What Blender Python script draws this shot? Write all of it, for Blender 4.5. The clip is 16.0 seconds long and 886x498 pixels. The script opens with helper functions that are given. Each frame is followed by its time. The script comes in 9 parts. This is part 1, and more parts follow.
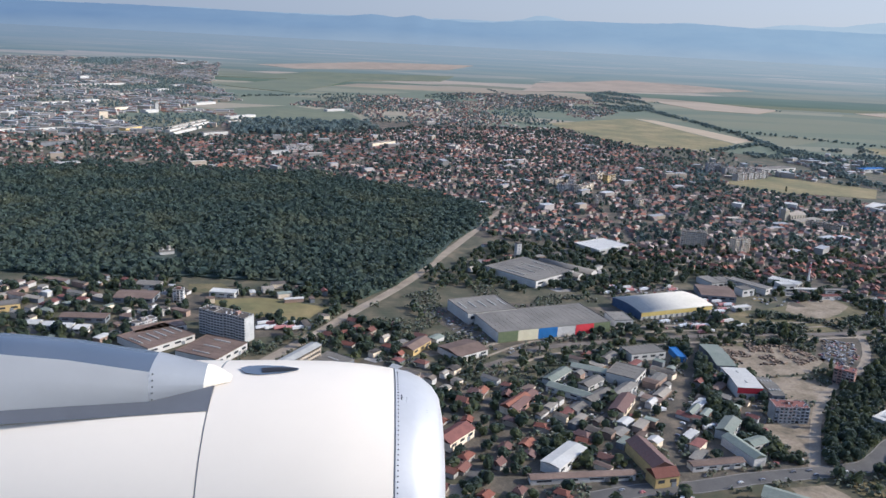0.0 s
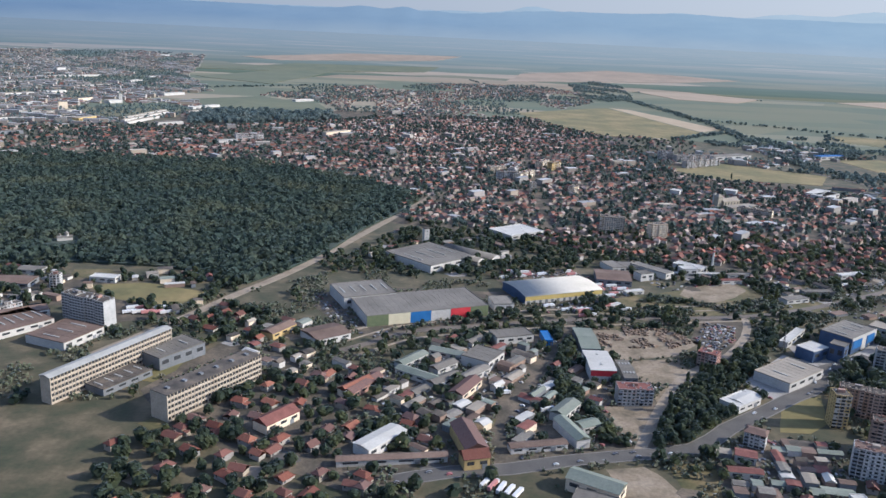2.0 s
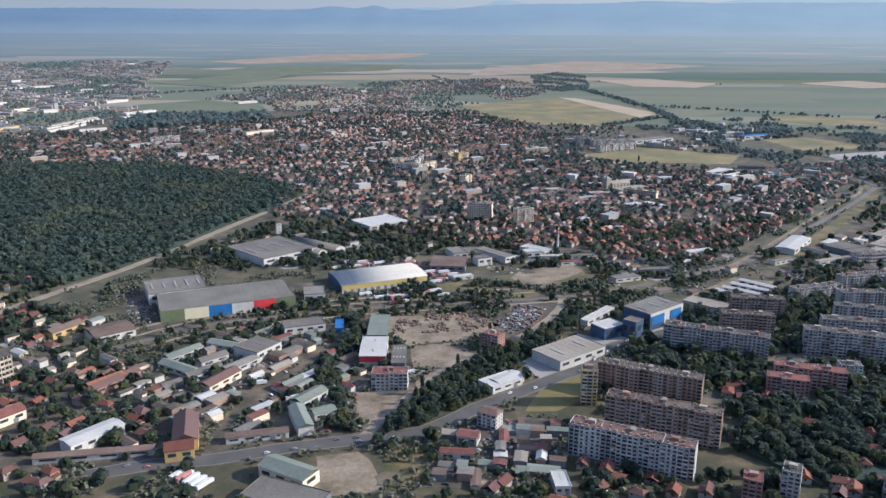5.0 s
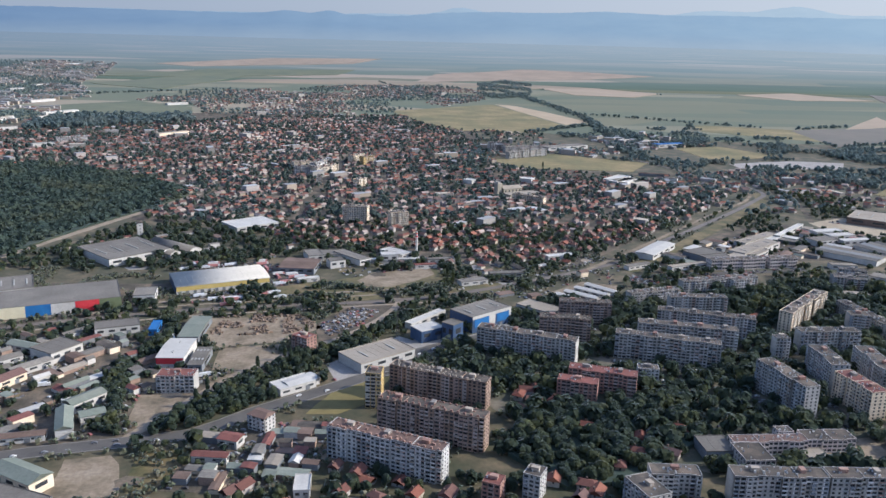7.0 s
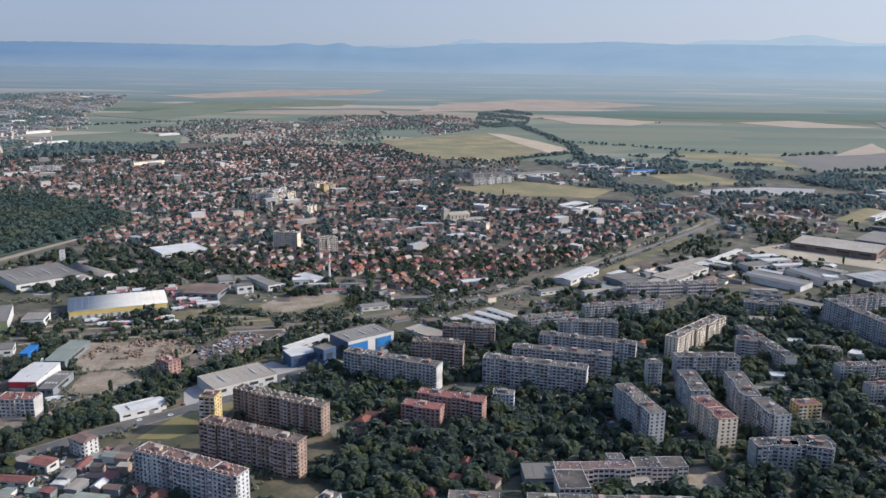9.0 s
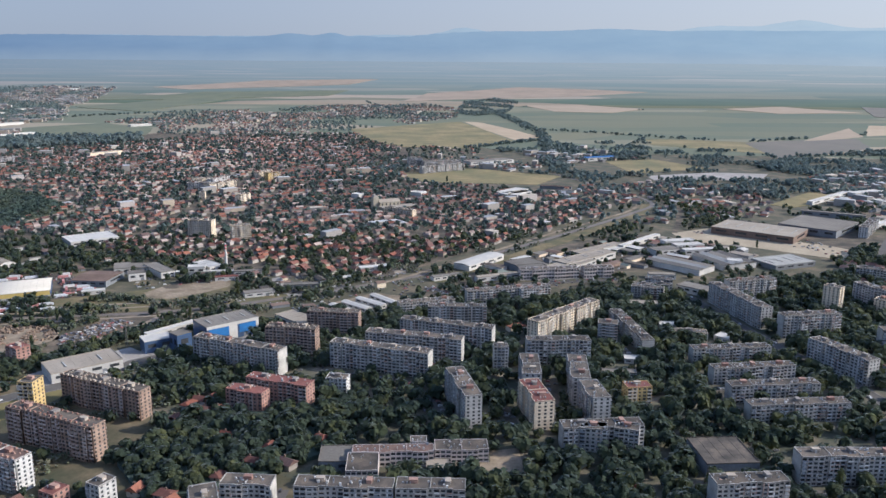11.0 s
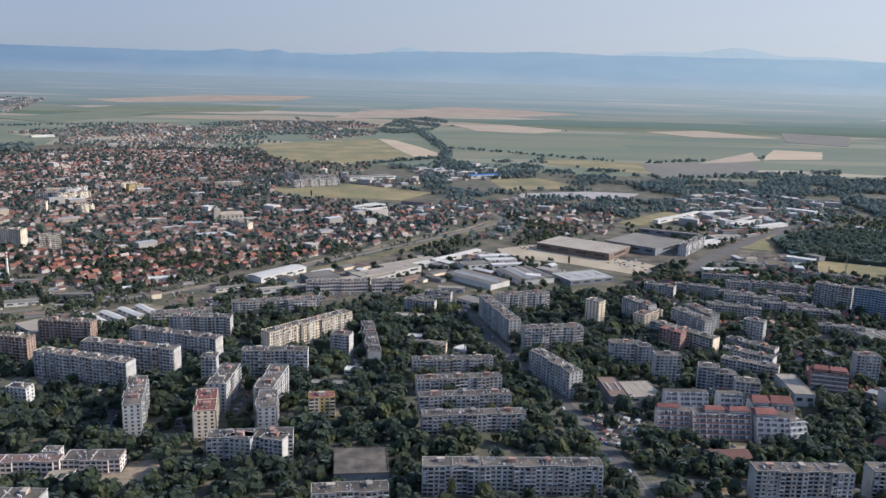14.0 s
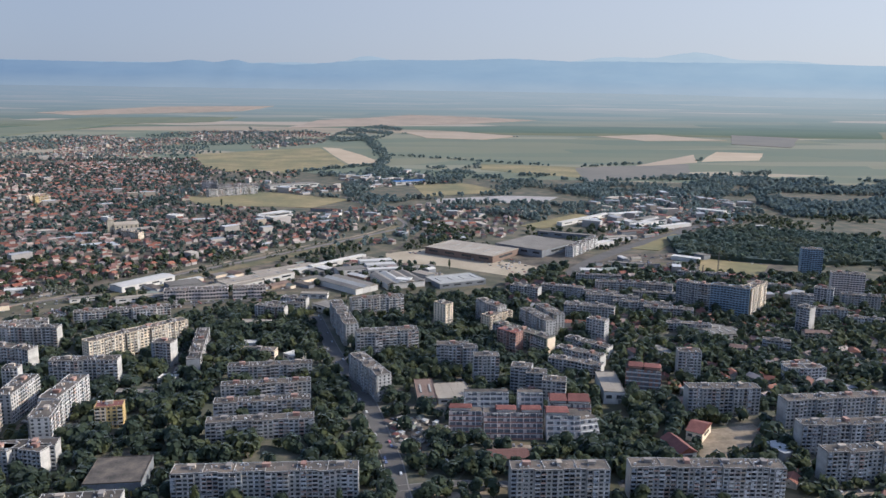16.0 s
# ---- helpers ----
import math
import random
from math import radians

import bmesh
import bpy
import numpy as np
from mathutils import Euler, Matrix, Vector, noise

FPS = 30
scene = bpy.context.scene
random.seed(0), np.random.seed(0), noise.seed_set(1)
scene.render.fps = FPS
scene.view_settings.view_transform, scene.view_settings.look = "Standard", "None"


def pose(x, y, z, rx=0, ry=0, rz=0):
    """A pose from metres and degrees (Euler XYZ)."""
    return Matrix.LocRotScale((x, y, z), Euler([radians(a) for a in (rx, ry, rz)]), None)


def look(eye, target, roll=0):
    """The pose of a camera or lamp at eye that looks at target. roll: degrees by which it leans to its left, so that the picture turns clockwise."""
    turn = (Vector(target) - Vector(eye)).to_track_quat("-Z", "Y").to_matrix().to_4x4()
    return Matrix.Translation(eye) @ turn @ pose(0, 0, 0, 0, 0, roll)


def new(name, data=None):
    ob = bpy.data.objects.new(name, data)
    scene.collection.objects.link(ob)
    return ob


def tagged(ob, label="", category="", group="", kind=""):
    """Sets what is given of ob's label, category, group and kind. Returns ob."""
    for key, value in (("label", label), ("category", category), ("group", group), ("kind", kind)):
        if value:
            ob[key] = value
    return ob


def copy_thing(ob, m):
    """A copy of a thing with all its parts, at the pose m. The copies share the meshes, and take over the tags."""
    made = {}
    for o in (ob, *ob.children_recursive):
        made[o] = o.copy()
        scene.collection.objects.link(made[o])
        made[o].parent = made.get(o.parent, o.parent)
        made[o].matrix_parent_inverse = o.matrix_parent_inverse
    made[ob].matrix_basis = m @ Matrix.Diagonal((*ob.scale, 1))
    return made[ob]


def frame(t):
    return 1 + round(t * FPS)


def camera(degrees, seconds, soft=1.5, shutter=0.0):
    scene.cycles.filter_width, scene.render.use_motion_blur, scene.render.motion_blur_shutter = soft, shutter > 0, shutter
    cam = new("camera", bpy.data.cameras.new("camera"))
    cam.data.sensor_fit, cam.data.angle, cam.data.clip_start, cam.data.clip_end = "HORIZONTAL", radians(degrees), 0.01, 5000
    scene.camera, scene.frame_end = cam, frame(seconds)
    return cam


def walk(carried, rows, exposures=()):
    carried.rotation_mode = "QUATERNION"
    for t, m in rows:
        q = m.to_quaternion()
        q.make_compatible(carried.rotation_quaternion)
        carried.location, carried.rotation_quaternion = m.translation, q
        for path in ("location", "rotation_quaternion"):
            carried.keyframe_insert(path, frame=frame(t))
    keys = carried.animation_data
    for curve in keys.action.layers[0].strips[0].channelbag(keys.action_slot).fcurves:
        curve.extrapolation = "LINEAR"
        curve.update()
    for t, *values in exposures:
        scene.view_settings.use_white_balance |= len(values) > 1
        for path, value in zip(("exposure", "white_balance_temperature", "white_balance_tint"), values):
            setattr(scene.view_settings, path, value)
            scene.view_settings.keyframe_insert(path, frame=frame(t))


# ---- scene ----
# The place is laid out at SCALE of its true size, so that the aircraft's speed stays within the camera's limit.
SCALE = 0.54
cam = camera(58.0, 16.0)
ROWS = [
    (0.0, 0.00, 0.00, 157.53, 75.503, -2.77, -4.075),
    (0.5, 18.25, -0.03, 156.60, 75.686, -2.85, -4.374),
    (1.0, 36.53, -0.12, 155.68, 75.683, -2.978, -4.701),
    (1.5, 54.84, -0.27, 154.77, 75.439, -3.001, -4.665),
    (2.0, 73.19, -0.49, 153.88, 74.997, -2.55, -3.901),
    (2.5, 91.57, -0.76, 153.00, 74.436, -1.472, -3.311),
    (3.0, 109.99, -1.10, 152.14, 74.43, -0.704, -2.644),
    (5.5, 202.56, -3.70, 148.06, 74.963, -0.542, -5.196),
    (6.0, 221.18, -4.41, 147.28, 74.96, -1.181, -5.93),
    (6.5, 239.82, -5.17, 146.52, 75.101, -1.248, -6.277),
    (7.0, 258.51, -6.00, 145.78, 75.423, -1.354, -6.664),
    (7.5, 277.22, -6.89, 145.05, 77.495, -1.299, -6.869),
    (8.0, 295.97, -7.84, 144.34, 76.902, -1.087, -5.619),
    (8.5, 314.75, -8.85, 143.64, 77.272, -0.902, -4.846),
    (9.0, 333.57, -9.92, 142.95, 77.54, -0.883, -5.097),
    (9.5, 352.42, -11.05, 142.28, 77.533, -0.908, -6.025),
    (12.0, 447.16, -17.64, 139.15, 76.499, -0.065, -3.891),
    (12.5, 466.21, -19.14, 138.57, 76.811, -0.816, -4.974),
    (13.0, 485.29, -20.70, 138.00, 77.454, -1.329, -5.986),
    (13.5, 504.41, -22.32, 137.45, 77.768, -1.577, -6.664),
    (14.0, 523.56, -24.01, 136.91, 78.266, -1.61, -7.238),
    (14.5, 542.74, -25.75, 136.38, 78.326, -1.291, -7.803),
    (15.0, 561.96, -27.56, 135.87, 78.288, -1.042, -8.287),
    (15.5, 581.21, -29.43, 135.38, 78.916, -0.865, -8.675),
    (16.0, 600.49, -31.36, 134.90, 78.893, -0.799, -8.959),
]
walk(cam, [(t, pose(x, y, z, rx, ry, rz)) for t, x, y, z, rx, ry, rz in ROWS],
     exposures=[(0.0, 0.28, 4820, 12), (6.5, 0.28, 4840, 12), (12.0, 0.28, 4930, 12), (16.0, 0.28, 4980, 12)])

# ---- world, sun ----
SUN_ELEVATION, SUN_AZIMUTH = 29.0, -3.0      # azimuth from +x towards +y
world = bpy.data.worlds.new("sky")
scene.world = world
world.use_nodes = True
wn = world.node_tree
sky = wn.nodes.new("ShaderNodeTexSky")
sky.sky_type, sky.sun_disc = "NISHITA", False
sky.sun_elevation, sky.sun_rotation = radians(SUN_ELEVATION), radians(90 - SUN_AZIMUTH)
sky.air_density, sky.dust_density, sky.ozone_density, sky.altitude = 1.0, 3.0, 2.5, 600
haze = wn.nodes.new("ShaderNodeMix")        # summer haze over the clear sky, brighter towards the sun
haze.data_type = "RGBA"
height = wn.nodes.new("ShaderNodeSeparateXYZ")
thin = wn.nodes.new("ShaderNodeMapRange")
thin.interpolation_type = "SMOOTHSTEP"
thin.inputs["From Min"].default_value, thin.inputs["From Max"].default_value = 0.10, 0.60
thin.inputs["To Min"].default_value, thin.inputs["To Max"].default_value = 0.90, 0.30
wn.links.new(height.outputs["Z"], thin.inputs["Value"])
wn.links.new(thin.outputs[0], haze.inputs[0])
facing = wn.nodes.new("ShaderNodeVectorMath")
facing.operation = "DOT_PRODUCT"
facing.inputs[1].default_value = (math.cos(radians(SUN_AZIMUTH)), math.sin(radians(SUN_AZIMUTH)), 0)
way = wn.nodes.new("ShaderNodeTexCoord").outputs["Generated"]
wn.links.new(way, facing.inputs[0])
wn.links.new(way, height.inputs[0])
glow = wn.nodes.new("ShaderNodeMapRange")
glow.inputs["From Min"].default_value, glow.inputs["From Max"].default_value = -1.0, 1.0
wn.links.new(facing.outputs["Value"], glow.inputs["Value"])
bright = wn.nodes.new("ShaderNodeValToRGB")
for stop, (at, colour) in zip((bright.color_ramp.elements[0], bright.color_ramp.elements[1], bright.color_ramp.elements.new(0.34), bright.color_ramp.elements.new(0.80)),
                              ((0.0, (0.21, 0.205, 0.19, 1)), (1.0, (0.50, 0.45, 0.36, 1)), (0.34, (0.238, 0.228, 0.212, 1)), (0.80, (0.388, 0.345, 0.280, 1)))):
    stop.position, stop.color = at, colour
wn.links.new(glow.outputs[0], bright.inputs[0])
lift = wn.nodes.new("ShaderNodeVectorMath")
lift.operation = "SCALE"
lift.inputs["Scale"].default_value = 10.0
wn.links.new(bright.outputs[0], lift.inputs[0])
wn.links.new(lift.outputs[0], haze.inputs[7])
clear = wn.nodes.new("ShaderNodeVectorMath")
clear.operation = "SCALE"
clear.inputs["Scale"].default_value = 1.15
wn.links.new(sky.outputs[0], clear.inputs[0])
wn.links.new(clear.outputs[0], haze.inputs[6])
wn.links.new(haze.outputs[2], wn.nodes["Background"].inputs[0])
wn.nodes["Background"].inputs[1].default_value = 0.150
sun = new("sun", bpy.data.lights.new("sun", "SUN"))
sun.data.energy, sun.data.angle, sun.data.color = 5.0, radians(0.6), (1.0, 0.77, 0.49)
_e, _a = radians(SUN_ELEVATION), radians(SUN_AZIMUTH)
sun.matrix_world = look((math.cos(_a) * math.cos(_e) * 900, math.sin(_a) * math.cos(_e) * 900, math.sin(_e) * 900), (0, 0, 0))

# ---- materials ----
def ramp(nt, fac, stops):
    n = nt.nodes.new("ShaderNodeValToRGB")
    n.color_ramp.interpolation = "LINEAR"
    while len(n.color_ramp.elements) < len(stops):
        n.color_ramp.elements.new(0.5)
    for e, (p, c) in zip(n.color_ramp.elements, stops):
        e.position, e.color = p, (*c, 1)
    nt.links.new(fac, n.inputs[0])
    return n.outputs[0]


def tex(nt, coord, scale, detail=4, rough=0.55):
    n = nt.nodes.new("ShaderNodeTexNoise")
    n.inputs["Scale"].default_value, n.inputs["Detail"].default_value, n.inputs["Roughness"].default_value = scale, detail, rough
    nt.links.new(coord, n.inputs["Vector"])
    return n.outputs["Fac"]


def mix(nt, fac, a, b, blend="MIX"):
    n = nt.nodes.new("ShaderNodeMix")
    n.data_type, n.blend_type = "RGBA", blend
    for sock, v in ((0, fac), (6, a), (7, b)):
        if isinstance(v, (int, float)):
            n.inputs[sock].default_value = v
        elif isinstance(v, tuple):
            n.inputs[sock].default_value = (*v, 1)
        else:
            nt.links.new(v, n.inputs[sock])
    return n.outputs[2]


def material(name, colours, coarse=0.05, fine=0.6, rough=0.85, metal=0.0, spread=0.0, by="object", bump=0.15, sheen=0.0, dirt=0.25, world_space=True, spec=0.3, palette=None, through_light=0.0):
    """Two or three base colours mixed by coarse noise, fine grain, and a shift of value by the object or the loose piece."""
    m = bpy.data.materials.new(name)
    m.use_nodes = True
    nt = m.node_tree
    bsdf = nt.nodes["Principled BSDF"]
    if world_space:
        co = nt.nodes.new("ShaderNodeNewGeometry").outputs["Position"]
    else:
        co = nt.nodes.new("ShaderNodeTexCoord").outputs["Object"]
    if len(colours) == 1:
        colours = [colours[0], tuple(c * 0.8 for c in colours[0])]
    n = len(colours)
    col = ramp(nt, tex(nt, co, coarse), [(0.32 + 0.36 * i / (n - 1), c) for i, c in enumerate(colours)])
    if palette or spread:
        if by == "object":
            rnd = nt.nodes.new("ShaderNodeObjectInfo").outputs["Random"]
        else:
            rnd = nt.nodes.new("ShaderNodeNewGeometry").outputs["Random Per Island"]
    if palette:
        pal = nt.nodes.new("ShaderNodeValToRGB")
        pal.color_ramp.interpolation = "CONSTANT"
        while len(pal.color_ramp.elements) < len(palette):
            pal.color_ramp.elements.new(0.5)
        for i, (e, c) in enumerate(zip(pal.color_ramp.elements, palette)):
            e.position, e.color = i / len(palette), (*c, 1)
        nt.links.new(rnd, pal.inputs[0])
        col = mix(nt, 0.75, col, pal.outputs[0])
    if spread:
        col = mix(nt, 1.0, col, ramp(nt, rnd, [(0.0, (1 - spread,) * 3), (1.0, (1 + spread,) * 3)]), "MULTIPLY")
    grain = tex(nt, co, fine, 6, 0.65)
    col = mix(nt, dirt, col, ramp(nt, grain, [(0.3, (0.25, 0.25, 0.25)), (0.65, (1.0, 1.0, 1.0))]), "MULTIPLY")
    nt.links.new(col, bsdf.inputs["Base Color"])
    bsdf.inputs["Roughness"].default_value, bsdf.inputs["Metallic"].default_value = rough, metal
    bsdf.inputs["Specular IOR Level"].default_value = spec
    # blue-tinted sheen imitates haze on surfaces seen at a low angle
    if sheen:
        bsdf.inputs["Sheen Weight"].default_value = sheen
        bsdf.inputs["Sheen Roughness"].default_value = 0.4
        bsdf.inputs["Sheen Tint"].default_value = (0.75, 0.87, 1.0, 1)
    if bump:
        b = nt.nodes.new("ShaderNodeBump")
        b.inputs["Strength"].default_value, b.inputs["Distance"].default_value = bump, 0.1
        nt.links.new(grain, b.inputs["Height"])
        nt.links.new(b.outputs[0], bsdf.inputs["Normal"])
    if through_light:
        thin = nt.nodes.new("ShaderNodeBsdfTranslucent")
        nt.links.new(col, thin.inputs["Color"])
        both = nt.nodes.new("ShaderNodeMixShader")
        both.inputs[0].default_value = through_light
        nt.links.new(bsdf.outputs[0], both.inputs[1])
        nt.links.new(thin.outputs[0], both.inputs[2])
        nt.links.new(both.outputs[0], nt.nodes["Material Output"].inputs["Surface"])
    return m


M_GROUND = material("ground_dry_grass", [(0.054, 0.060, 0.030), (0.094, 0.084, 0.046), (0.178, 0.140, 0.082)], 0.06, 0.5, 0.95, sheen=0.06, bump=0.2, dirt=0.35)
M_YARD = material("yard_asphalt_dust", [(0.066, 0.062, 0.046), (0.125, 0.106, 0.078), (0.220, 0.175, 0.122)], 0.08, 0.9, 0.9, dirt=0.55)
M_GREEN = material("lawn_green", [(0.056, 0.066, 0.040), (0.098, 0.094, 0.060), (0.200, 0.168, 0.118)], 0.09, 0.8, 0.95, dirt=0.3, sheen=0.1)
M_ROAD = material("asphalt_road", [(0.098, 0.092, 0.084), (0.138, 0.128, 0.114)], 0.1, 1.5, 0.9)
M_DIRT = material("dirt_track", [(0.26, 0.21, 0.15), (0.38, 0.32, 0.24)], 0.09, 1.2, 0.95, dirt=0.4)
M_BALLAST = material("rusty_brown_ballast", [(0.105, 0.082, 0.060), (0.185, 0.145, 0.105)], 0.09, 1.2, 0.95, dirt=0.4, sheen=0.2)
M_SAND = material("bare_sandy_lot", [(0.172, 0.142, 0.095), (0.284, 0.228, 0.155), (0.361, 0.297, 0.215)], 0.09, 0.5, 0.95, dirt=0.5)
M_PALELOT = material("pale_yellow_gravel", [(0.36, 0.30, 0.205), (0.46, 0.39, 0.275)], 0.05, 0.6, 0.95, dirt=0.3)
M_CONCRETE_LOT = material("pale_concrete_lot", [(0.30, 0.28, 0.25), (0.42, 0.39, 0.35)], 0.06, 1.0, 0.9, dirt=0.35)
M_KERB = material("kerb_concrete", [(0.24, 0.225, 0.20)], 0.3, 2, 0.9)
M_GOLD = material("stubble_gold_field", [(0.380, 0.290, 0.175), (0.460, 0.355, 0.225)], 0.01, 0.05, 0.95, sheen=0.08, bump=0, dirt=0.15)
M_TAN = material("tan_field", [(0.32, 0.25, 0.16), (0.38, 0.29, 0.19)], 0.01, 0.05, 0.95, sheen=0.08, bump=0, dirt=0.15)
# golden stubble muted to pinkish tan, haze mixed into the base colour
M_FARSTUBBLE = material("hazed_far_stubble", [(0.27, 0.210, 0.145), (0.34, 0.262, 0.180)], 0.01, 0.03, 0.95, sheen=0.08, bump=0, dirt=0.2)
M_CROP = material("green_crop_field", [(0.104, 0.120, 0.062), (0.145, 0.148, 0.072)], 0.008, 0.04, 0.95, sheen=0.08, bump=0, dirt=0.25)
M_BANK = material("dry_grass_bank", [(0.080, 0.084, 0.032), (0.145, 0.122, 0.050), (0.250, 0.190, 0.092)], 0.05, 0.45, 0.95, sheen=0.06, bump=0.2, dirt=0.5)
M_OLIVE = material("olive_meadow", [(0.140, 0.132, 0.046), (0.215, 0.175, 0.062), (0.300, 0.228, 0.092)], 0.016, 0.12, 0.95, sheen=0.08, bump=0, dirt=0.4)
M_PLOUGH = material("ploughed_field", [(0.135, 0.120, 0.088), (0.170, 0.145, 0.105)], 0.01, 0.06, 0.95, sheen=0.08, bump=0, dirt=0.2)
M_LEAF = material("tree_foliage", [(0.050, 0.070, 0.050), (0.066, 0.086, 0.052), (0.128, 0.138, 0.056)], 0.10, 1.5, 0.8, spread=0.22, by="island", bump=0, dirt=0.1, sheen=0.5, spec=0.1, through_light=0.5)
M_FOREST = material("oak_forest_foliage", [(0.074, 0.106, 0.088), (0.088, 0.118, 0.090), (0.126, 0.142, 0.090)], 0.02, 0.8, 0.8, spread=0.16, by="island", bump=0, dirt=0.1, sheen=0.25, spec=0.1, through_light=0.45)
# pale blue-green in the base colour stands in for haze over far trees
M_FARTREES = material("hazy_far_foliage", [(0.150, 0.198, 0.200), (0.165, 0.210, 0.200), (0.190, 0.216, 0.192)], 0.02, 0.5, 0.85, spread=0.16, by="island", bump=0, dirt=0.05, sheen=0.2, spec=0.1, through_light=0.5)
# bluer leaf colour with strong sheen, painting haze over the far gardens
M_GARDENS = material("hazy_garden_foliage", [(0.072, 0.104, 0.096), (0.088, 0.120, 0.100), (0.122, 0.142, 0.102)], 0.02, 0.5, 0.85, spread=0.2, by="island", bump=0, dirt=0.05, sheen=0.6, through_light=0.5)
M_BARK = material("tree_bark", [(0.07, 0.05, 0.035), (0.12, 0.09, 0.065)], 1.5, 8, 0.95)
TILE = [(0.205, 0.082, 0.058), (0.148, 0.074, 0.060), (0.235, 0.092, 0.060), (0.122, 0.080, 0.070), (0.170, 0.086, 0.068), (0.245, 0.108, 0.068), (0.104, 0.085, 0.080)]
M_TILE = material("clay_tile_roof", [(0.30, 0.11, 0.065), (0.22, 0.09, 0.06)], 0.05, 1.6, 0.85, spread=0.25, palette=TILE, dirt=0.4)
M_TILES = material("clay_tile_roofs", [(0.26, 0.13, 0.09), (0.20, 0.11, 0.085)], 0.05, 1.2, 0.85, spread=0.3, by="island", palette=TILE + [(0.20, 0.17, 0.15), (0.34, 0.30, 0.26)], dirt=0.25)
M_SLABROOFS = material("flat_hall_roofs", [(0.34, 0.33, 0.31), (0.26, 0.25, 0.24)], 0.03, 0.6, 0.8, by="island", spread=0.2, palette=[(0.58, 0.57, 0.54), (0.30, 0.29, 0.28), (0.44, 0.42, 0.38), (0.20, 0.20, 0.20), (0.44, 0.35, 0.22), (0.26, 0.25, 0.24), (0.16, 0.15, 0.15)], dirt=0.15, sheen=0.2)
PLASTER = [(0.31, 0.295, 0.265), (0.42, 0.39, 0.345), (0.26, 0.23, 0.20), (0.33, 0.27, 0.19), (0.22, 0.21, 0.20), (0.35, 0.315, 0.295)]
M_PLASTER = material("house_plaster", [(0.60, 0.56, 0.48), (0.50, 0.46, 0.40)], 0.1, 1.5, 0.9, palette=PLASTER, spread=0.15, dirt=0.3)
M_PLASTERS = material("house_plasters", [(0.60, 0.56, 0.48), (0.50, 0.46, 0.40)], 0.1, 1.0, 0.9, palette=PLASTER, spread=0.15, by="island", dirt=0.3)
M_PANEL = {
    "grey": material("panel_concrete_grey", [(0.36, 0.345, 0.315), (0.52, 0.50, 0.455)], 0.25, 1.4, 0.9, spread=0.10, dirt=0.25),
    "cool": material("panel_concrete_blue_grey", [(0.41, 0.40, 0.375), (0.53, 0.515, 0.48)], 0.25, 1.4, 0.9, spread=0.10, dirt=0.25),
    "cream": material("panel_render_cream", [(0.80, 0.66, 0.46), (0.86, 0.74, 0.56)], 0.25, 1.4, 0.9, spread=0.08, dirt=0.3),
    "white": material("panel_render_white", [(0.55, 0.54, 0.51), (0.66, 0.64, 0.60)], 0.25, 1.4, 0.9, spread=0.10, dirt=0.35),
    "brick": material("panel_brown_brick", [(0.30, 0.21, 0.16), (0.38, 0.28, 0.21)], 0.25, 1.6, 0.9, spread=0.12, dirt=0.4),
    "redbrick": material("red_brick_wall", [(0.33, 0.19, 0.15), (0.40, 0.25, 0.20)], 0.25, 1.6, 0.9, spread=0.12, dirt=0.35),
    "yellow": material("ochre_render", [(0.52, 0.38, 0.15), (0.62, 0.46, 0.20)], 0.3, 1.4, 0.9, spread=0.06, dirt=0.3),
    "green": material("panel_green_grey", [(0.27, 0.29, 0.22), (0.35, 0.36, 0.29)], 0.25, 1.4, 0.9, spread=0.1, dirt=0.35),
    "office": material("office_render_white", [(0.40, 0.40, 0.385), (0.50, 0.495, 0.47)], 0.3, 1.4, 0.85, spread=0.05, dirt=0.25),
    "factory": material("factory_render_pink_white", [(0.62, 0.54, 0.48), (0.70, 0.63, 0.57)], 0.3, 1.4, 0.9, spread=0.06, dirt=0.3),
    "gallery": material("cream_factory_render", [(0.44, 0.37, 0.275), (0.53, 0.455, 0.35)], 0.3, 1.4, 0.9, spread=0.05, dirt=0.3),
    "glass": material("blue_curtain_wall_frame", [(0.22, 0.30, 0.37), (0.30, 0.38, 0.46)], 0.3, 1.4, 0.5, spread=0.06, dirt=0.2),
}
M_LIFTHOUSE = material("lift_house_render", [(0.30, 0.26, 0.22), (0.38, 0.33, 0.28)], 0.3, 1.5, 0.9, spread=0.2, palette=[(0.36, 0.33, 0.29), (0.30, 0.15, 0.11), (0.24, 0.22, 0.20), (0.42, 0.36, 0.28), (0.33, 0.19, 0.14)], dirt=0.3)
M_FLATROOF = material("bitumen_gravel_roof", [(0.066, 0.060, 0.052), (0.118, 0.102, 0.084), (0.190, 0.155, 0.118)], 0.16, 1.5, 0.95, spread=0.2, dirt=0.4)
M_REDROOF = material("red_sheet_roof", [(0.175, 0.075, 0.060), (0.25, 0.105, 0.082)], 0.35, 1.5, 0.8, spread=0.15, dirt=0.3)
M_WINDOW = material("window_glass_dark", [(0.035, 0.040, 0.045), (0.085, 0.088, 0.092)], 0.4, 2.0, 0.2, spread=0.4, by="island", bump=0, dirt=0.1, spec=0.35)
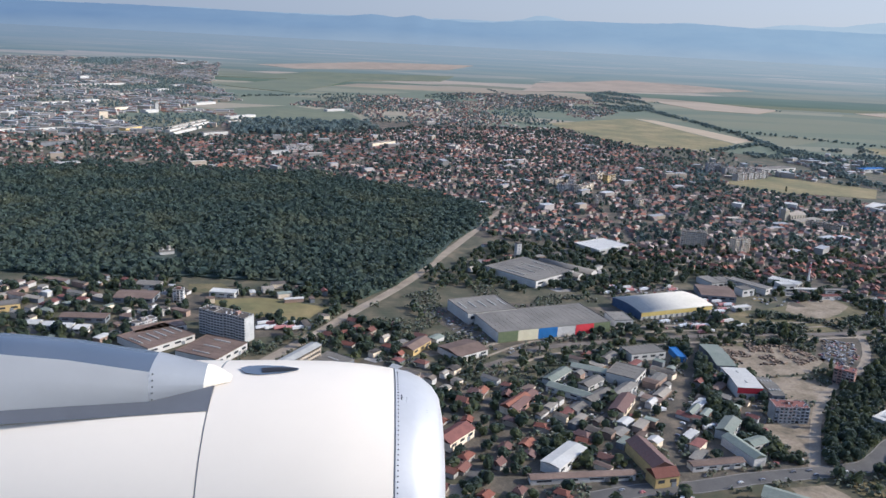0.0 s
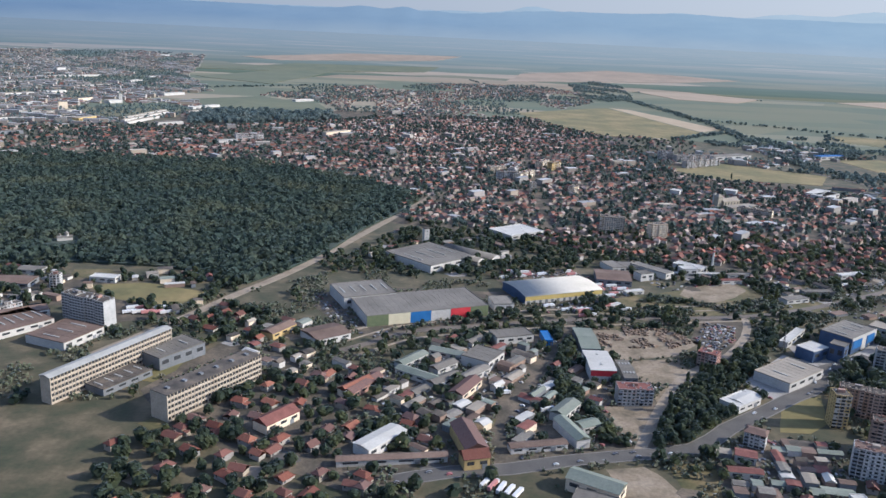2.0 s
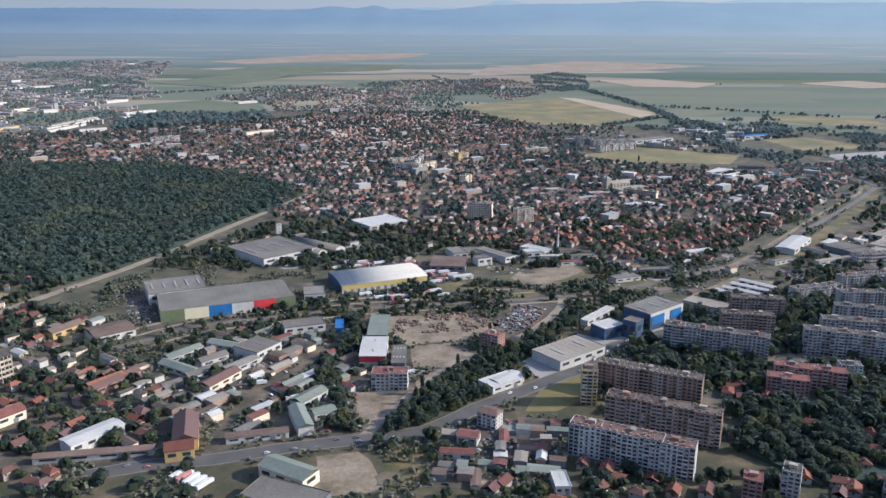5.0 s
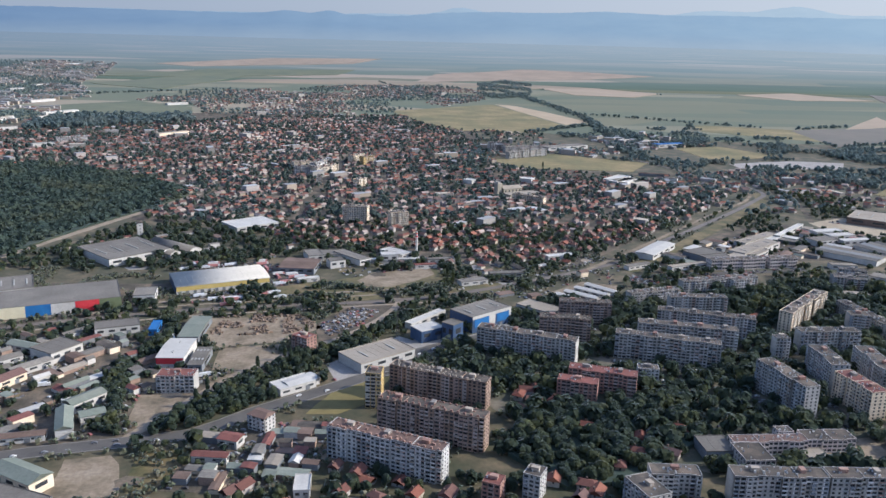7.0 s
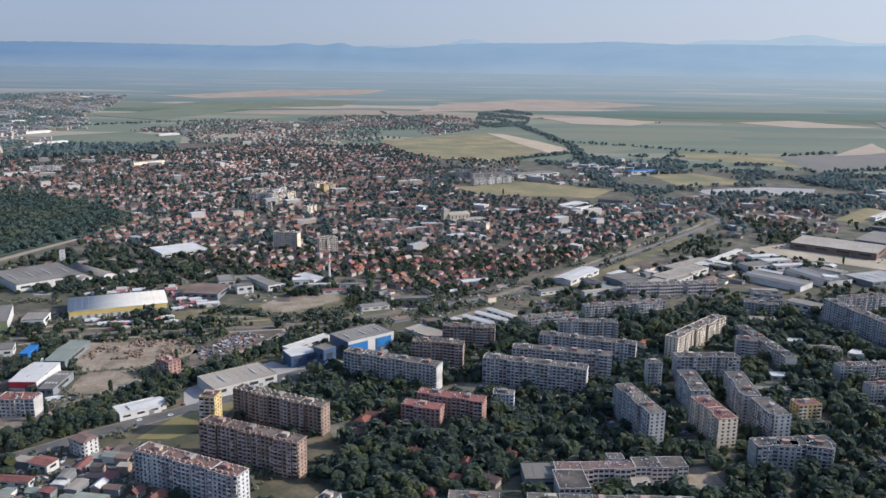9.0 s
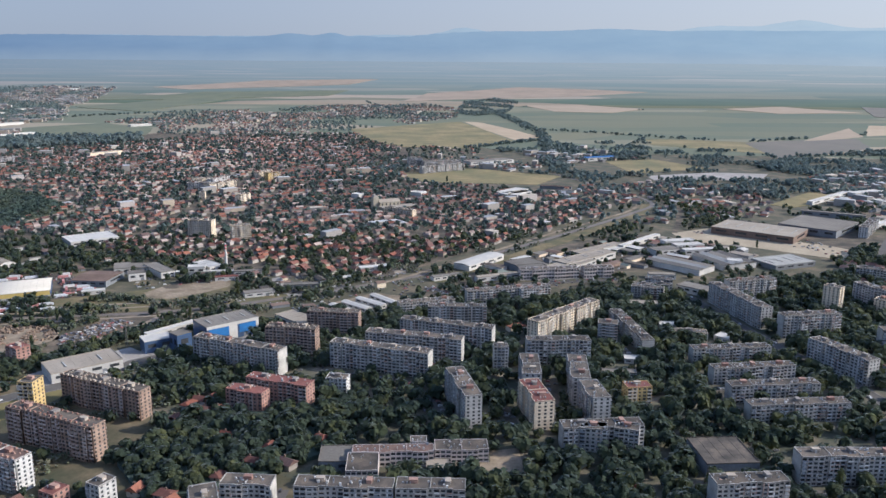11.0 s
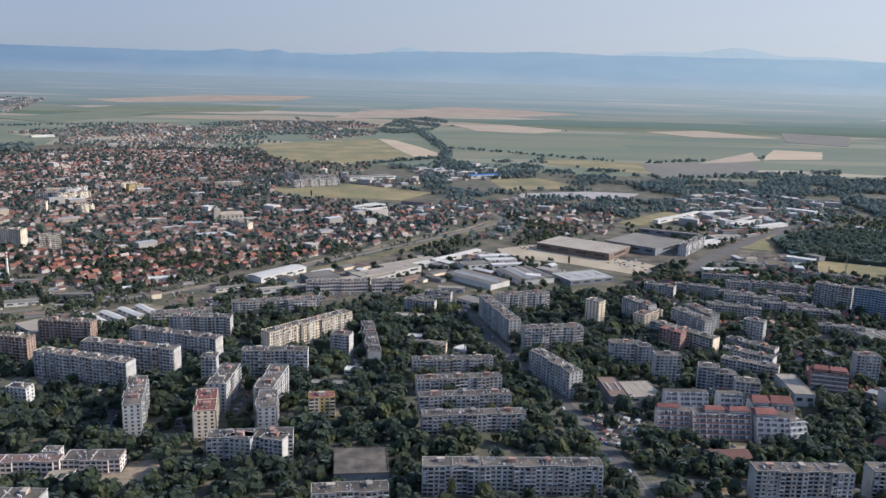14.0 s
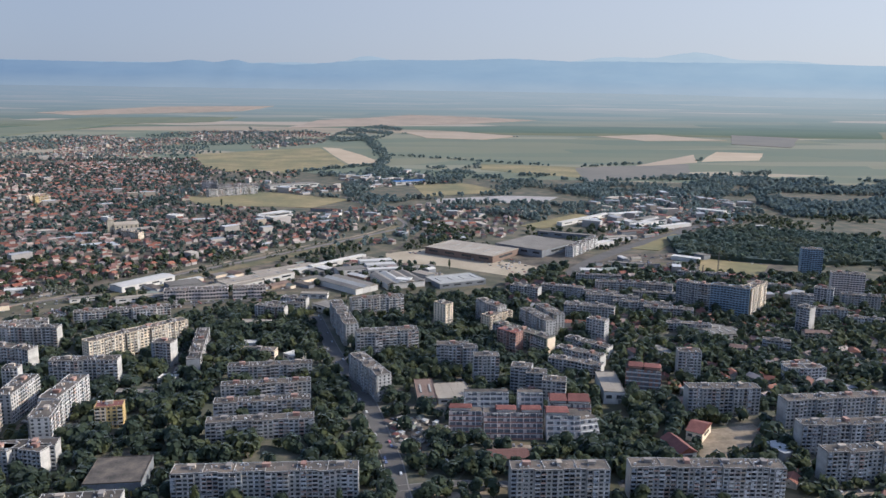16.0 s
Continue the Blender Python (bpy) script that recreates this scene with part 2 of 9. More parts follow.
M_BALCONY = material("balcony_parapets", [(0.45, 0.44, 0.42), (0.36, 0.36, 0.35)], 0.3, 2.0, 0.85, by="island", spread=0.2,
                     palette=[(0.58, 0.57, 0.54), (0.40, 0.42, 0.43), (0.70, 0.68, 0.64), (0.30, 0.33, 0.37), (0.50, 0.39, 0.27), (0.78, 0.77, 0.74), (0.26, 0.23, 0.20), (0.64, 0.61, 0.57), (0.42, 0.26, 0.19), (0.76, 0.74, 0.70)], dirt=0.25)
M_BALCONY_WARM = material("warm_balcony_parapets", [(0.45, 0.44, 0.42), (0.36, 0.36, 0.35)], 0.3, 2.0, 0.85, by="island", spread=0.2,
                     palette=[(0.74, 0.65, 0.50), (0.66, 0.57, 0.44), (0.78, 0.72, 0.60), (0.55, 0.45, 0.33), (0.70, 0.60, 0.45), (0.62, 0.58, 0.50)], dirt=0.25)
M_BALCONY_BRICK = material("brick_balcony_parapets", [(0.45, 0.44, 0.42), (0.36, 0.36, 0.35)], 0.3, 2.0, 0.85, by="island", spread=0.2,
                     palette=[(0.45, 0.33, 0.27), (0.52, 0.43, 0.37), (0.36, 0.25, 0.20), (0.58, 0.51, 0.46), (0.42, 0.29, 0.23), (0.40, 0.34, 0.31)], dirt=0.25)
M_WHITE = material("white_metal_sheet", [(0.50, 0.480, 0.43), (0.60, 0.58, 0.525)], 0.08, 1.2, 0.8, spread=0.05, dirt=0.22)
M_GREYSHEET = material("grey_metal_sheet", [(0.175, 0.160, 0.136), (0.250, 0.230, 0.194)], 0.06, 1.0, 0.92, spread=0.2, dirt=0.4)
M_GREENSHEET = material("grey_green_sheet", [(0.20, 0.225, 0.180), (0.27, 0.285, 0.230)], 0.08, 1.0, 0.7, spread=0.15, dirt=0.3)
M_BROWNSHEET = material("rusty_brown_sheet", [(0.150, 0.105, 0.080), (0.225, 0.160, 0.122)], 0.1, 1.0, 0.8, spread=0.15, dirt=0.35)
M_CREAMROOF = material("cream_metal_roof", [(0.50, 0.47, 0.40), (0.58, 0.545, 0.47)], 0.06, 0.8, 0.9, spread=0.05, dirt=0.25)
M_TANROOF = material("tan_roof_felt", [(0.300, 0.262, 0.205), (0.375, 0.330, 0.262)], 0.06, 1.0, 0.85, spread=0.08, dirt=0.3)
M_LIGHTWALL = material("light_hall_wall", [(0.52, 0.50, 0.46), (0.62, 0.60, 0.55)], 0.15, 1.2, 0.8, spread=0.12, dirt=0.3)
M_LIGHTROOF = material("pale_metal_roof", [(0.33, 0.325, 0.295), (0.42, 0.41, 0.37)], 0.1, 1.0, 0.9, spread=0.05, dirt=0.25)
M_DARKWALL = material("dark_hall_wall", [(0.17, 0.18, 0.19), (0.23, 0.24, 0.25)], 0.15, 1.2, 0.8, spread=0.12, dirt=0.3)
M_REDPAINT = material("red_cladding", [(0.55, 0.04, 0.05), (0.62, 0.06, 0.07)], 0.3, 2, 0.6, dirt=0.15)
M_BLUEPAINT = material("blue_cladding", [(0.040, 0.140, 0.360), (0.050, 0.180, 0.440)], 0.3, 2, 0.5, dirt=0.15)
M_NAVY = material("navy_glazed_cladding", [(0.05, 0.08, 0.15), (0.07, 0.11, 0.20)], 0.4, 2, 0.35, dirt=0.1)
M_YELLOWPAINT = material("yellow_cladding", [(0.55, 0.42, 0.12), (0.62, 0.48, 0.16)], 0.3, 2, 0.6, dirt=0.2)
M_CREAMPAINT = material("cream_cladding", [(0.66, 0.60, 0.40), (0.72, 0.66, 0.46)], 0.3, 2, 0.6, dirt=0.2)
M_MOSSPAINT = material("moss_green_cladding", [(0.14, 0.17, 0.09), (0.18, 0.21, 0.11)], 0.3, 2, 0.6, dirt=0.2)
M_SCRUB = material("dry_scrub", [(0.08, 0.095, 0.055), (0.11, 0.12, 0.07), (0.16, 0.145, 0.095)], 0.12, 1.5, 0.9, spread=0.3, by="island", bump=0, dirt=0.15, sheen=0.4)
M_MANSARD = material("dark_brown_tile", [(0.15, 0.10, 0.08), (0.20, 0.135, 0.105)], 0.3, 2, 0.85, dirt=0.35)
M_CAR = material("car_paint", [(0.5, 0.5, 0.5), (0.55, 0.55, 0.55)], 0.1, 1, 0.3, spread=0.05, bump=0, dirt=0.05, spec=0.5,
                 palette=[(0.75, 0.75, 0.74), (0.03, 0.03, 0.035), (0.35, 0.36, 0.38), (0.70, 0.70, 0.70), (0.40, 0.03, 0.03), (0.05, 0.09, 0.25), (0.15, 0.16, 0.17), (0.62, 0.62, 0.58)])
M_CARS = material("mixed_car_paint", [(0.16, 0.15, 0.14), (0.22, 0.21, 0.20)], 0.1, 1, 0.3, spread=0.05, by="island", bump=0, dirt=0.05, spec=0.5,
                 palette=[(0.62, 0.61, 0.58), (0.03, 0.03, 0.035), (0.24, 0.24, 0.24), (0.06, 0.06, 0.065), (0.28, 0.08, 0.07), (0.10, 0.11, 0.15), (0.13, 0.13, 0.13), (0.46, 0.45, 0.42)])
M_TYRE = material("tyre_rubber", [(0.02, 0.02, 0.02)], 1, 4, 0.9, bump=0)
M_CARGO = material("trailer_bodies", [(0.7, 0.7, 0.68), (0.6, 0.6, 0.58)], 0.2, 1, 0.6, palette=[(0.75, 0.75, 0.73), (0.68, 0.66, 0.62), (0.45, 0.10, 0.08), (0.72, 0.73, 0.75)], bump=0, dirt=0.2)
M_SCRAP = material("scrap_metal_heap", [(0.15, 0.105, 0.07), (0.26, 0.19, 0.13), (0.10, 0.09, 0.08)], 0.5, 2, 0.8, by="island", spread=0.5, dirt=0.4)
M_PYLON = material("pale_grey_pylon_paint", [(0.52, 0.51, 0.475), (0.48, 0.47, 0.44)], 0.3, 3.0, 0.4, bump=0, dirt=0.08, spec=0.5)
M_NACELLE = material("white_cowl_paint", [(0.82, 0.735, 0.595), (0.80, 0.715, 0.575)], 0.3, 3.0, 0.4, bump=0, dirt=0.03, spec=0.5)
M_BAREMETAL = material("brushed_aluminium_lip", [(0.460, 0.460, 0.455), (0.520, 0.515, 0.505)], 1.0, 9.0, 0.45, metal=0.25, bump=0.02, dirt=0.08)
M_NOSE = material("grey_pylon_paint", [(0.25, 0.262, 0.275), (0.30, 0.31, 0.32)], 1.0, 6.0, 0.4, bump=0, dirt=0.08)
# polished metal with the blue of the reflected sky in its base colour
M_SLAT = material("sky_tinted_slat_metal", [(0.20, 0.235, 0.275), (0.25, 0.28, 0.315)], 0.8, 6.0, 0.25, metal=0.6, bump=0, dirt=0.05)
# dark grey that paints the shaded gap under the pylon
M_PYLONFOOT = material("pylon_foot_shade", [(0.12, 0.125, 0.135), (0.15, 0.155, 0.165)], 0.8, 6.0, 0.45, bump=0, dirt=0.1)
M_DARK = material("dark_rivets_and_scoop_shade", [(0.03, 0.03, 0.035)], 1, 5, 0.7, bump=0)


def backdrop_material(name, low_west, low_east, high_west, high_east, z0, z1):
    """Land so far off that lit air is all one sees, painted as its own glow: paler to the east, bluer with height,
    faintly mottled.
    """
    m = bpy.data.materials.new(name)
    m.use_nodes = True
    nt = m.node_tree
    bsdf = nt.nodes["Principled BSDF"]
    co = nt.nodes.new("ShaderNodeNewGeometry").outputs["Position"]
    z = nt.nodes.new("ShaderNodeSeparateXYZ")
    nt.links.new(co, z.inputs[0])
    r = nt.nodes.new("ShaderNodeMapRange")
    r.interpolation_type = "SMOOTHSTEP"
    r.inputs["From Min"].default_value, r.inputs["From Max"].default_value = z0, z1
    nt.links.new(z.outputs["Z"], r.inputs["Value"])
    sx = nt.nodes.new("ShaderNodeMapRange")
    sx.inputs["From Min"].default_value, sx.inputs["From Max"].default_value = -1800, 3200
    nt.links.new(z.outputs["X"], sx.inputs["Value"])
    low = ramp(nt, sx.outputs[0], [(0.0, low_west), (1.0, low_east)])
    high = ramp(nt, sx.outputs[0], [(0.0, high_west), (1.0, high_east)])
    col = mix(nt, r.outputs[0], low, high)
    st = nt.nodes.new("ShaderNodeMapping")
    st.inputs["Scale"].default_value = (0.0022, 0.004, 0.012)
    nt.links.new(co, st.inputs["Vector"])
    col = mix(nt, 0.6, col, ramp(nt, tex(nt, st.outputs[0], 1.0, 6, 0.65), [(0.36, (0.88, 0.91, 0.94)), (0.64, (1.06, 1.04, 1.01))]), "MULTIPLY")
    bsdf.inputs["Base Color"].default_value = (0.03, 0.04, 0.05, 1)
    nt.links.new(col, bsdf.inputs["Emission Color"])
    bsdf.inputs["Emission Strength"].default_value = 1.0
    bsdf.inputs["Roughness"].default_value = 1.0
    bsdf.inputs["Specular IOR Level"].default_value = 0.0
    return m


def farmland(name):
    """Strip fields: cells of stubble, crop and fallow, each of one tone, drawn out along one direction."""
    m = material(name, [(0.112, 0.130, 0.074), (0.165, 0.158, 0.085)], 0.004, 0.03, 0.95, bump=0, dirt=0.15, sheen=0.08)
    nt = m.node_tree
    bsdf = nt.nodes["Principled BSDF"]
    co = nt.nodes.new("ShaderNodeNewGeometry").outputs["Position"]
    mp = nt.nodes.new("ShaderNodeMapping")
    mp.inputs["Rotation"].default_value[2] = 0.5
    mp.inputs["Scale"].default_value = (0.0022, 0.0075, 1)
    nt.links.new(co, mp.inputs["Vector"])
    cell = nt.nodes.new("ShaderNodeTexVoronoi")
    cell.inputs["Scale"].default_value = 1.0
    nt.links.new(mp.outputs[0], cell.inputs["Vector"])
    sep = nt.nodes.new("ShaderNodeSeparateColor")
    nt.links.new(cell.outputs["Color"], sep.inputs[0])
    tone = ramp(nt, sep.outputs[0], [(0.0, (0.084, 0.110, 0.064)), (0.5, (0.114, 0.128, 0.068)), (0.74, (0.175, 0.157, 0.080)), (0.90, (0.21, 0.19, 0.115)), (0.94, (0.32, 0.255, 0.17)), (1.0, (0.40, 0.32, 0.21))])
    old = bsdf.inputs["Base Color"].links[0].from_socket
    nt.links.new(mix(nt, 0.7, old, tone), bsdf.inputs["Base Color"])
    return m


M_FARMLAND = farmland("strip_farmland")
# colours of the lit haze, used as the far land's own glow
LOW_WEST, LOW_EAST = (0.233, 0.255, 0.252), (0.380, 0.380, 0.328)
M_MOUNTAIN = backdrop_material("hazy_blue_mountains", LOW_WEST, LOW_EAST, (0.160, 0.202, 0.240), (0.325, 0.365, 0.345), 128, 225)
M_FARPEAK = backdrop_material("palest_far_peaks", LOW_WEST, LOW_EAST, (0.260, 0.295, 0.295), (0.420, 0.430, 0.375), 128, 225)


def far_plain_material(name):
    """Fields of the far plain, ever flatter to the eye, fading into lit air painted as emission."""
    m = bpy.data.materials.new(name)
    m.use_nodes = True
    nt = m.node_tree
    bsdf = nt.nodes["Principled BSDF"]

    def calc(op, a, b):
        n = nt.nodes.new("ShaderNodeMath")
        n.operation = op
        for sock, v in zip(n.inputs, (a, b)):
            if isinstance(v, (int, float)):
                sock.default_value = v
            else:
                nt.links.new(v, sock)
        return n.outputs[0]

    co = nt.nodes.new("ShaderNodeNewGeometry").outputs["Position"]
    xyz = nt.nodes.new("ShaderNodeSeparateXYZ")
    nt.links.new(co, xyz.inputs[0])
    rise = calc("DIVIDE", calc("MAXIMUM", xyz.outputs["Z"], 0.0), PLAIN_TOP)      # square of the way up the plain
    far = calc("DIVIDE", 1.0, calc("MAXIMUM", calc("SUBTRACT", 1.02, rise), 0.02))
    flat = nt.nodes.new("ShaderNodeCombineXYZ")
    nt.links.new(calc("MULTIPLY", xyz.outputs["X"], far), flat.inputs[0])
    nt.links.new(calc("MULTIPLY", xyz.outputs["Y"], far), flat.inputs[1])
    mp = nt.nodes.new("ShaderNodeMapping")
    mp.inputs["Rotation"].default_value[2] = 0.35
    mp.inputs["Scale"].default_value = (0.0011, 0.0026, 1)
    nt.links.new(flat.outputs[0], mp.inputs["Vector"])
    cell = nt.nodes.new("ShaderNodeTexVoronoi")
    cell.inputs["Scale"].default_value = 1.0
    nt.links.new(mp.outputs[0], cell.inputs["Vector"])
    sep = nt.nodes.new("ShaderNodeSeparateColor")
    nt.links.new(cell.outputs["Color"], sep.inputs[0])
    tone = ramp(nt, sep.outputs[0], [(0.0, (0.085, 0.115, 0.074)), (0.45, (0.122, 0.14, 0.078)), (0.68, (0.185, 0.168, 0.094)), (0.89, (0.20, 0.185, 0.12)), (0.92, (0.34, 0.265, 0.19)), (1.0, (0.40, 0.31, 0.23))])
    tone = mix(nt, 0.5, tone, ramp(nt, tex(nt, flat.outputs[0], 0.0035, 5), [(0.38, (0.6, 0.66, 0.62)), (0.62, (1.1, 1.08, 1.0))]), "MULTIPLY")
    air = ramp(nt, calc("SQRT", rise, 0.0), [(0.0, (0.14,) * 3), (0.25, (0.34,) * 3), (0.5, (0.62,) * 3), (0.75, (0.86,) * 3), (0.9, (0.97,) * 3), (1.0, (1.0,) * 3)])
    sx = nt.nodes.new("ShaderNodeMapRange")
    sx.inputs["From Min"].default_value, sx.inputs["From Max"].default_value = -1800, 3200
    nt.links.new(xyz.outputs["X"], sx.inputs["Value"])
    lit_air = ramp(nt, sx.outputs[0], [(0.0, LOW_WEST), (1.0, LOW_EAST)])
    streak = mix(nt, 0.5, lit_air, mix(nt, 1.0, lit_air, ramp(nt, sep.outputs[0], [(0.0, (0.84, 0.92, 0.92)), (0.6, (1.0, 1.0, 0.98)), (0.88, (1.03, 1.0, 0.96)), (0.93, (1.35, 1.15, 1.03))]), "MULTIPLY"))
    # haze painted in: base colour fades out as the glow of lit air grows
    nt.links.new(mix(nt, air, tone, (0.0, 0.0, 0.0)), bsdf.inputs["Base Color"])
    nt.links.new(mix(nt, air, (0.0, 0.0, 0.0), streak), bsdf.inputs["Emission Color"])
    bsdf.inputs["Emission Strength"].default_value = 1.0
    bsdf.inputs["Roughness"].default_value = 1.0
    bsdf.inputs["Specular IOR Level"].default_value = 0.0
    return m


# beyond PLAIN_FOOT the plain rises to the mountains' foot, shaped to look level and endless from the camera
PLAIN_FOOT, PLAIN_DEEP, PLAIN_TOP, PLAIN_BEND = 2700.0, 1700.0, 141.0, 0.12


def way_up(x, y):
    return max(0.0, min(1.0, (y + PLAIN_BEND * x - PLAIN_FOOT) / PLAIN_DEEP))


def land(x, y):
    """The height of the ground."""
    return PLAIN_TOP * way_up(x, y) ** 2


def far_place(x, y):
    """Where a spot of an endless level plain comes to lie on the rising one, as seen from high over its near end."""
    cx, cy, cz = 300.0, -8.0, 143.0
    lo, hi = 0.0, 1.0
    for _ in range(40):
        f = (lo + hi) / 2
        if cz - cz * f > land(cx + (x - cx) * f, cy + (y - cy) * f):
            lo = f
        else:
            hi = f
    return cx + (x - cx) * lo, cy + (y - cy) * lo


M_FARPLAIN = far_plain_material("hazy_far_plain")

# ---- building tools ----
def part(name, bm, mat, parent=None, label="", at=None):
    """Links a bmesh as one mesh object under a thing or a part."""
    me = bpy.data.meshes.new(name)
    bm.to_mesh(me)
    bm.free()
    for m in (mat if isinstance(mat, list) else [mat]):
        me.materials.append(m)
    return place(name, me, parent, label, at)


def place(name, me, parent=None, label="", at=None):
    ob = new(name, me)
    if parent is not None:
        ob.parent = parent
    if at is not None:
        ob.matrix_basis = at
    if label:
        ob["label"] = label
    return ob


def thing(name, at, label, category, group="", kind=""):
    ob = new(name)
    ob.empty_display_size = 1
    ob.matrix_basis = at
    return tagged(ob, label, category, group, kind)


def box(bm, x0, y0, z0, x1, y1, z1, faces="btfrkl"):
    """A box; faces names its sides: bottom, top, front (-y), right, back, left."""
    vs = [bm.verts.new(p) for p in ((x0, y0, z0), (x1, y0, z0), (x1, y1, z0), (x0, y1, z0), (x0, y0, z1), (x1, y0, z1), (x1, y1, z1), (x0, y1, z1))]
    for s, f in zip("btfrkl", ((3, 2, 1, 0), (4, 5, 6, 7), (0, 1, 5, 4), (1, 2, 6, 5), (2, 3, 7, 6), (3, 0, 4, 7))):
        if s in faces:
            bm.faces.new([vs[i] for i in f])
    if len(faces) < 4:
        for v in vs:
            if not v.link_faces:
                bm.verts.remove(v)


def gable(bm, x0, y0, x1, y1, z0, rise, over=0.25, thick=0.14, hip=0.0):
    """A pitched roof slab pair with the ridge along x, overhanging, hipped by the length hip."""
    ym = (y0 + y1) / 2
    slope = rise / (ym - y0)
    a0, a1, b0, b1 = x0 - over, x1 + over, y0 - over, y1 + over
    e = z0 - over * slope
    low = [(a0, b0, e), (a1, b0, e), (a1, b1, e), (a0, b1, e)]
    top = [(a0 + hip, ym, z0 + rise), (a1 - hip, ym, z0 + rise)]
    v = [bm.verts.new(p) for p in low + top]
    w = [bm.verts.new((p[0], p[1], p[2] + thick)) for p in low + top]
    for f in ((0, 1, 5, 4), (2, 3, 4, 5), (3, 0, 4), (1, 2, 5)):
        bm.faces.new([w[i] for i in f])
        bm.faces.new([v[i] for i in reversed(f)])
    for i, j in ((0, 1), (1, 2), (2, 3), (3, 0)):
        bm.faces.new((v[i], v[j], w[j], w[i]))


def flat_mesh(name, verts, quads, mats, index=None, tris=None):
    """A mesh from numpy arrays."""
    me = bpy.data.meshes.new(name)
    q = np.asarray(quads, dtype=np.int32).reshape(-1, 4)
    t = np.zeros((0, 3), np.int32) if tris is None else np.asarray(tris, dtype=np.int32).reshape(-1, 3)
    me.vertices.add(len(verts))
    me.vertices.foreach_set("co", np.asarray(verts, dtype=np.float32).ravel())
    me.loops.add(q.size + t.size)
    me.loops.foreach_set("vertex_index", np.concatenate((q.ravel(), t.ravel())))
    me.polygons.add(len(q) + len(t))
    me.polygons.foreach_set("loop_start", np.concatenate((np.arange(len(q)) * 4, q.size + np.arange(len(t)) * 3)).astype(np.int32))
    for m in mats:
        me.materials.append(m)
    if index is not None:
        me.polygons.foreach_set("material_index", np.asarray(index, dtype=np.int32))
    me.polygons.foreach_set("use_smooth", np.zeros(len(q) + len(t), dtype=bool))
    me.update(calc_edges=True)
    return me


def inside(x, y, poly):
    hit = False
    for (ax, ay), (bx, by) in zip(poly, poly[1:] + poly[:1]):
        if (ay > y) != (by > y) and x < (bx - ax) * (y - ay) / (by - ay) + ax:
            hit = not hit
    return hit


TAKEN = []        # footprints: centre, half sizes, turn
CELLS = {}


def claim(cx, cy, hx, hy, turn):
    i = len(TAKEN)
    TAKEN.append((cx, cy, hx, hy, math.cos(turn), math.sin(turn)))
    r = math.hypot(hx, hy) + 8
    for gx in range(int((cx - r) // 20), int((cx + r) // 20) + 1):
        for gy in range(int((cy - r) // 20), int((cy + r) // 20) + 1):
            CELLS.setdefault((gx, gy), []).append(i)


def is_free(x, y, pad):
    for x0, x1, y0, y1, pts in CLEAR:
        if x0 < x < x1 and y0 < y < y1 and inside(x, y, pts):
            return False
    for i in CELLS.get((int(x // 20), int(y // 20)), ()):
        cx, cy, hx, hy, c, s = TAKEN[i]
        dx, dy = x - cx, y - cy
        if abs(dx * c + dy * s) < hx + pad and abs(dy * c - dx * s) < hy + pad:
            return False
    return True


def ribbon(name, pts, width, mat, z, label, kind="structure", category="road", kerb=False):
    """A strip of road along a smoothed line, as a slab with real edges."""
    p = [Vector((*q, 0)) for q in pts]
    line = []
    for i in range(len(p) - 1):
        a, b, c, d = p[max(i - 1, 0)], p[i], p[i + 1], p[min(i + 2, len(p) - 1)]
        n = max(2, int((c - b).length / 12))
        for k in range(n):
            t = k / n
            line.append(0.5 * (2 * b + (c - a) * t + (2 * a - 5 * b + 4 * c - d) * t * t + (3 * b - a - 3 * c + d) * t ** 3))
    line.append(p[-1])
    bm = bmesh.new()
    rows = []
    for i, q in enumerate(line):
        d = (line[min(i + 1, len(line) - 1)] - line[max(i - 1, 0)]).normalized()
        side = Vector((-d.y, d.x, 0)) * width / 2
        rows.append([bm.verts.new(q + side + Vector((0, 0, h))) for h in (-0.3, z)] + [bm.verts.new(q - side + Vector((0, 0, h))) for h in (z, -0.3)])
    for a, b in zip(rows, rows[1:]):
        for k in range(3):
            bm.faces.new((a[k], b[k], b[k + 1], a[k + 1]))
    for q, r in zip(line[::1], line[1:]):
        m = (q + r) / 2
        claim(m.x, m.y, (r - q).length / 2, width / 2, math.atan2(r.y - q.y, r.x - q.x))
    ob = part(name, bm, mat)
    if kerb:
        for s in (-1, 1):
            kb = bmesh.new()
            prev = None
            for i, q in enumerate(line):
                d = (line[min(i + 1, len(line) - 1)] - line[max(i - 1, 0)]).normalized()
                n = Vector((-d.y, d.x, 0)) * s
                cur = [kb.verts.new(q + n * (width / 2 + o) + Vector((0, 0, h))) for o, h in ((0, z), (0, z + 0.08), (0.45, z + 0.08), (0.45, -0.2))]
                if prev:
                    for k in range(3):
                        kb.faces.new((prev[k], cur[k], cur[k + 1], prev[k + 1]))
                prev = cur
            part("kerb", kb, M_KERB, ob)
    return tagged(ob, label, category, "", kind), line


CLEAR = []        # open plots that stay free of trees and sheds


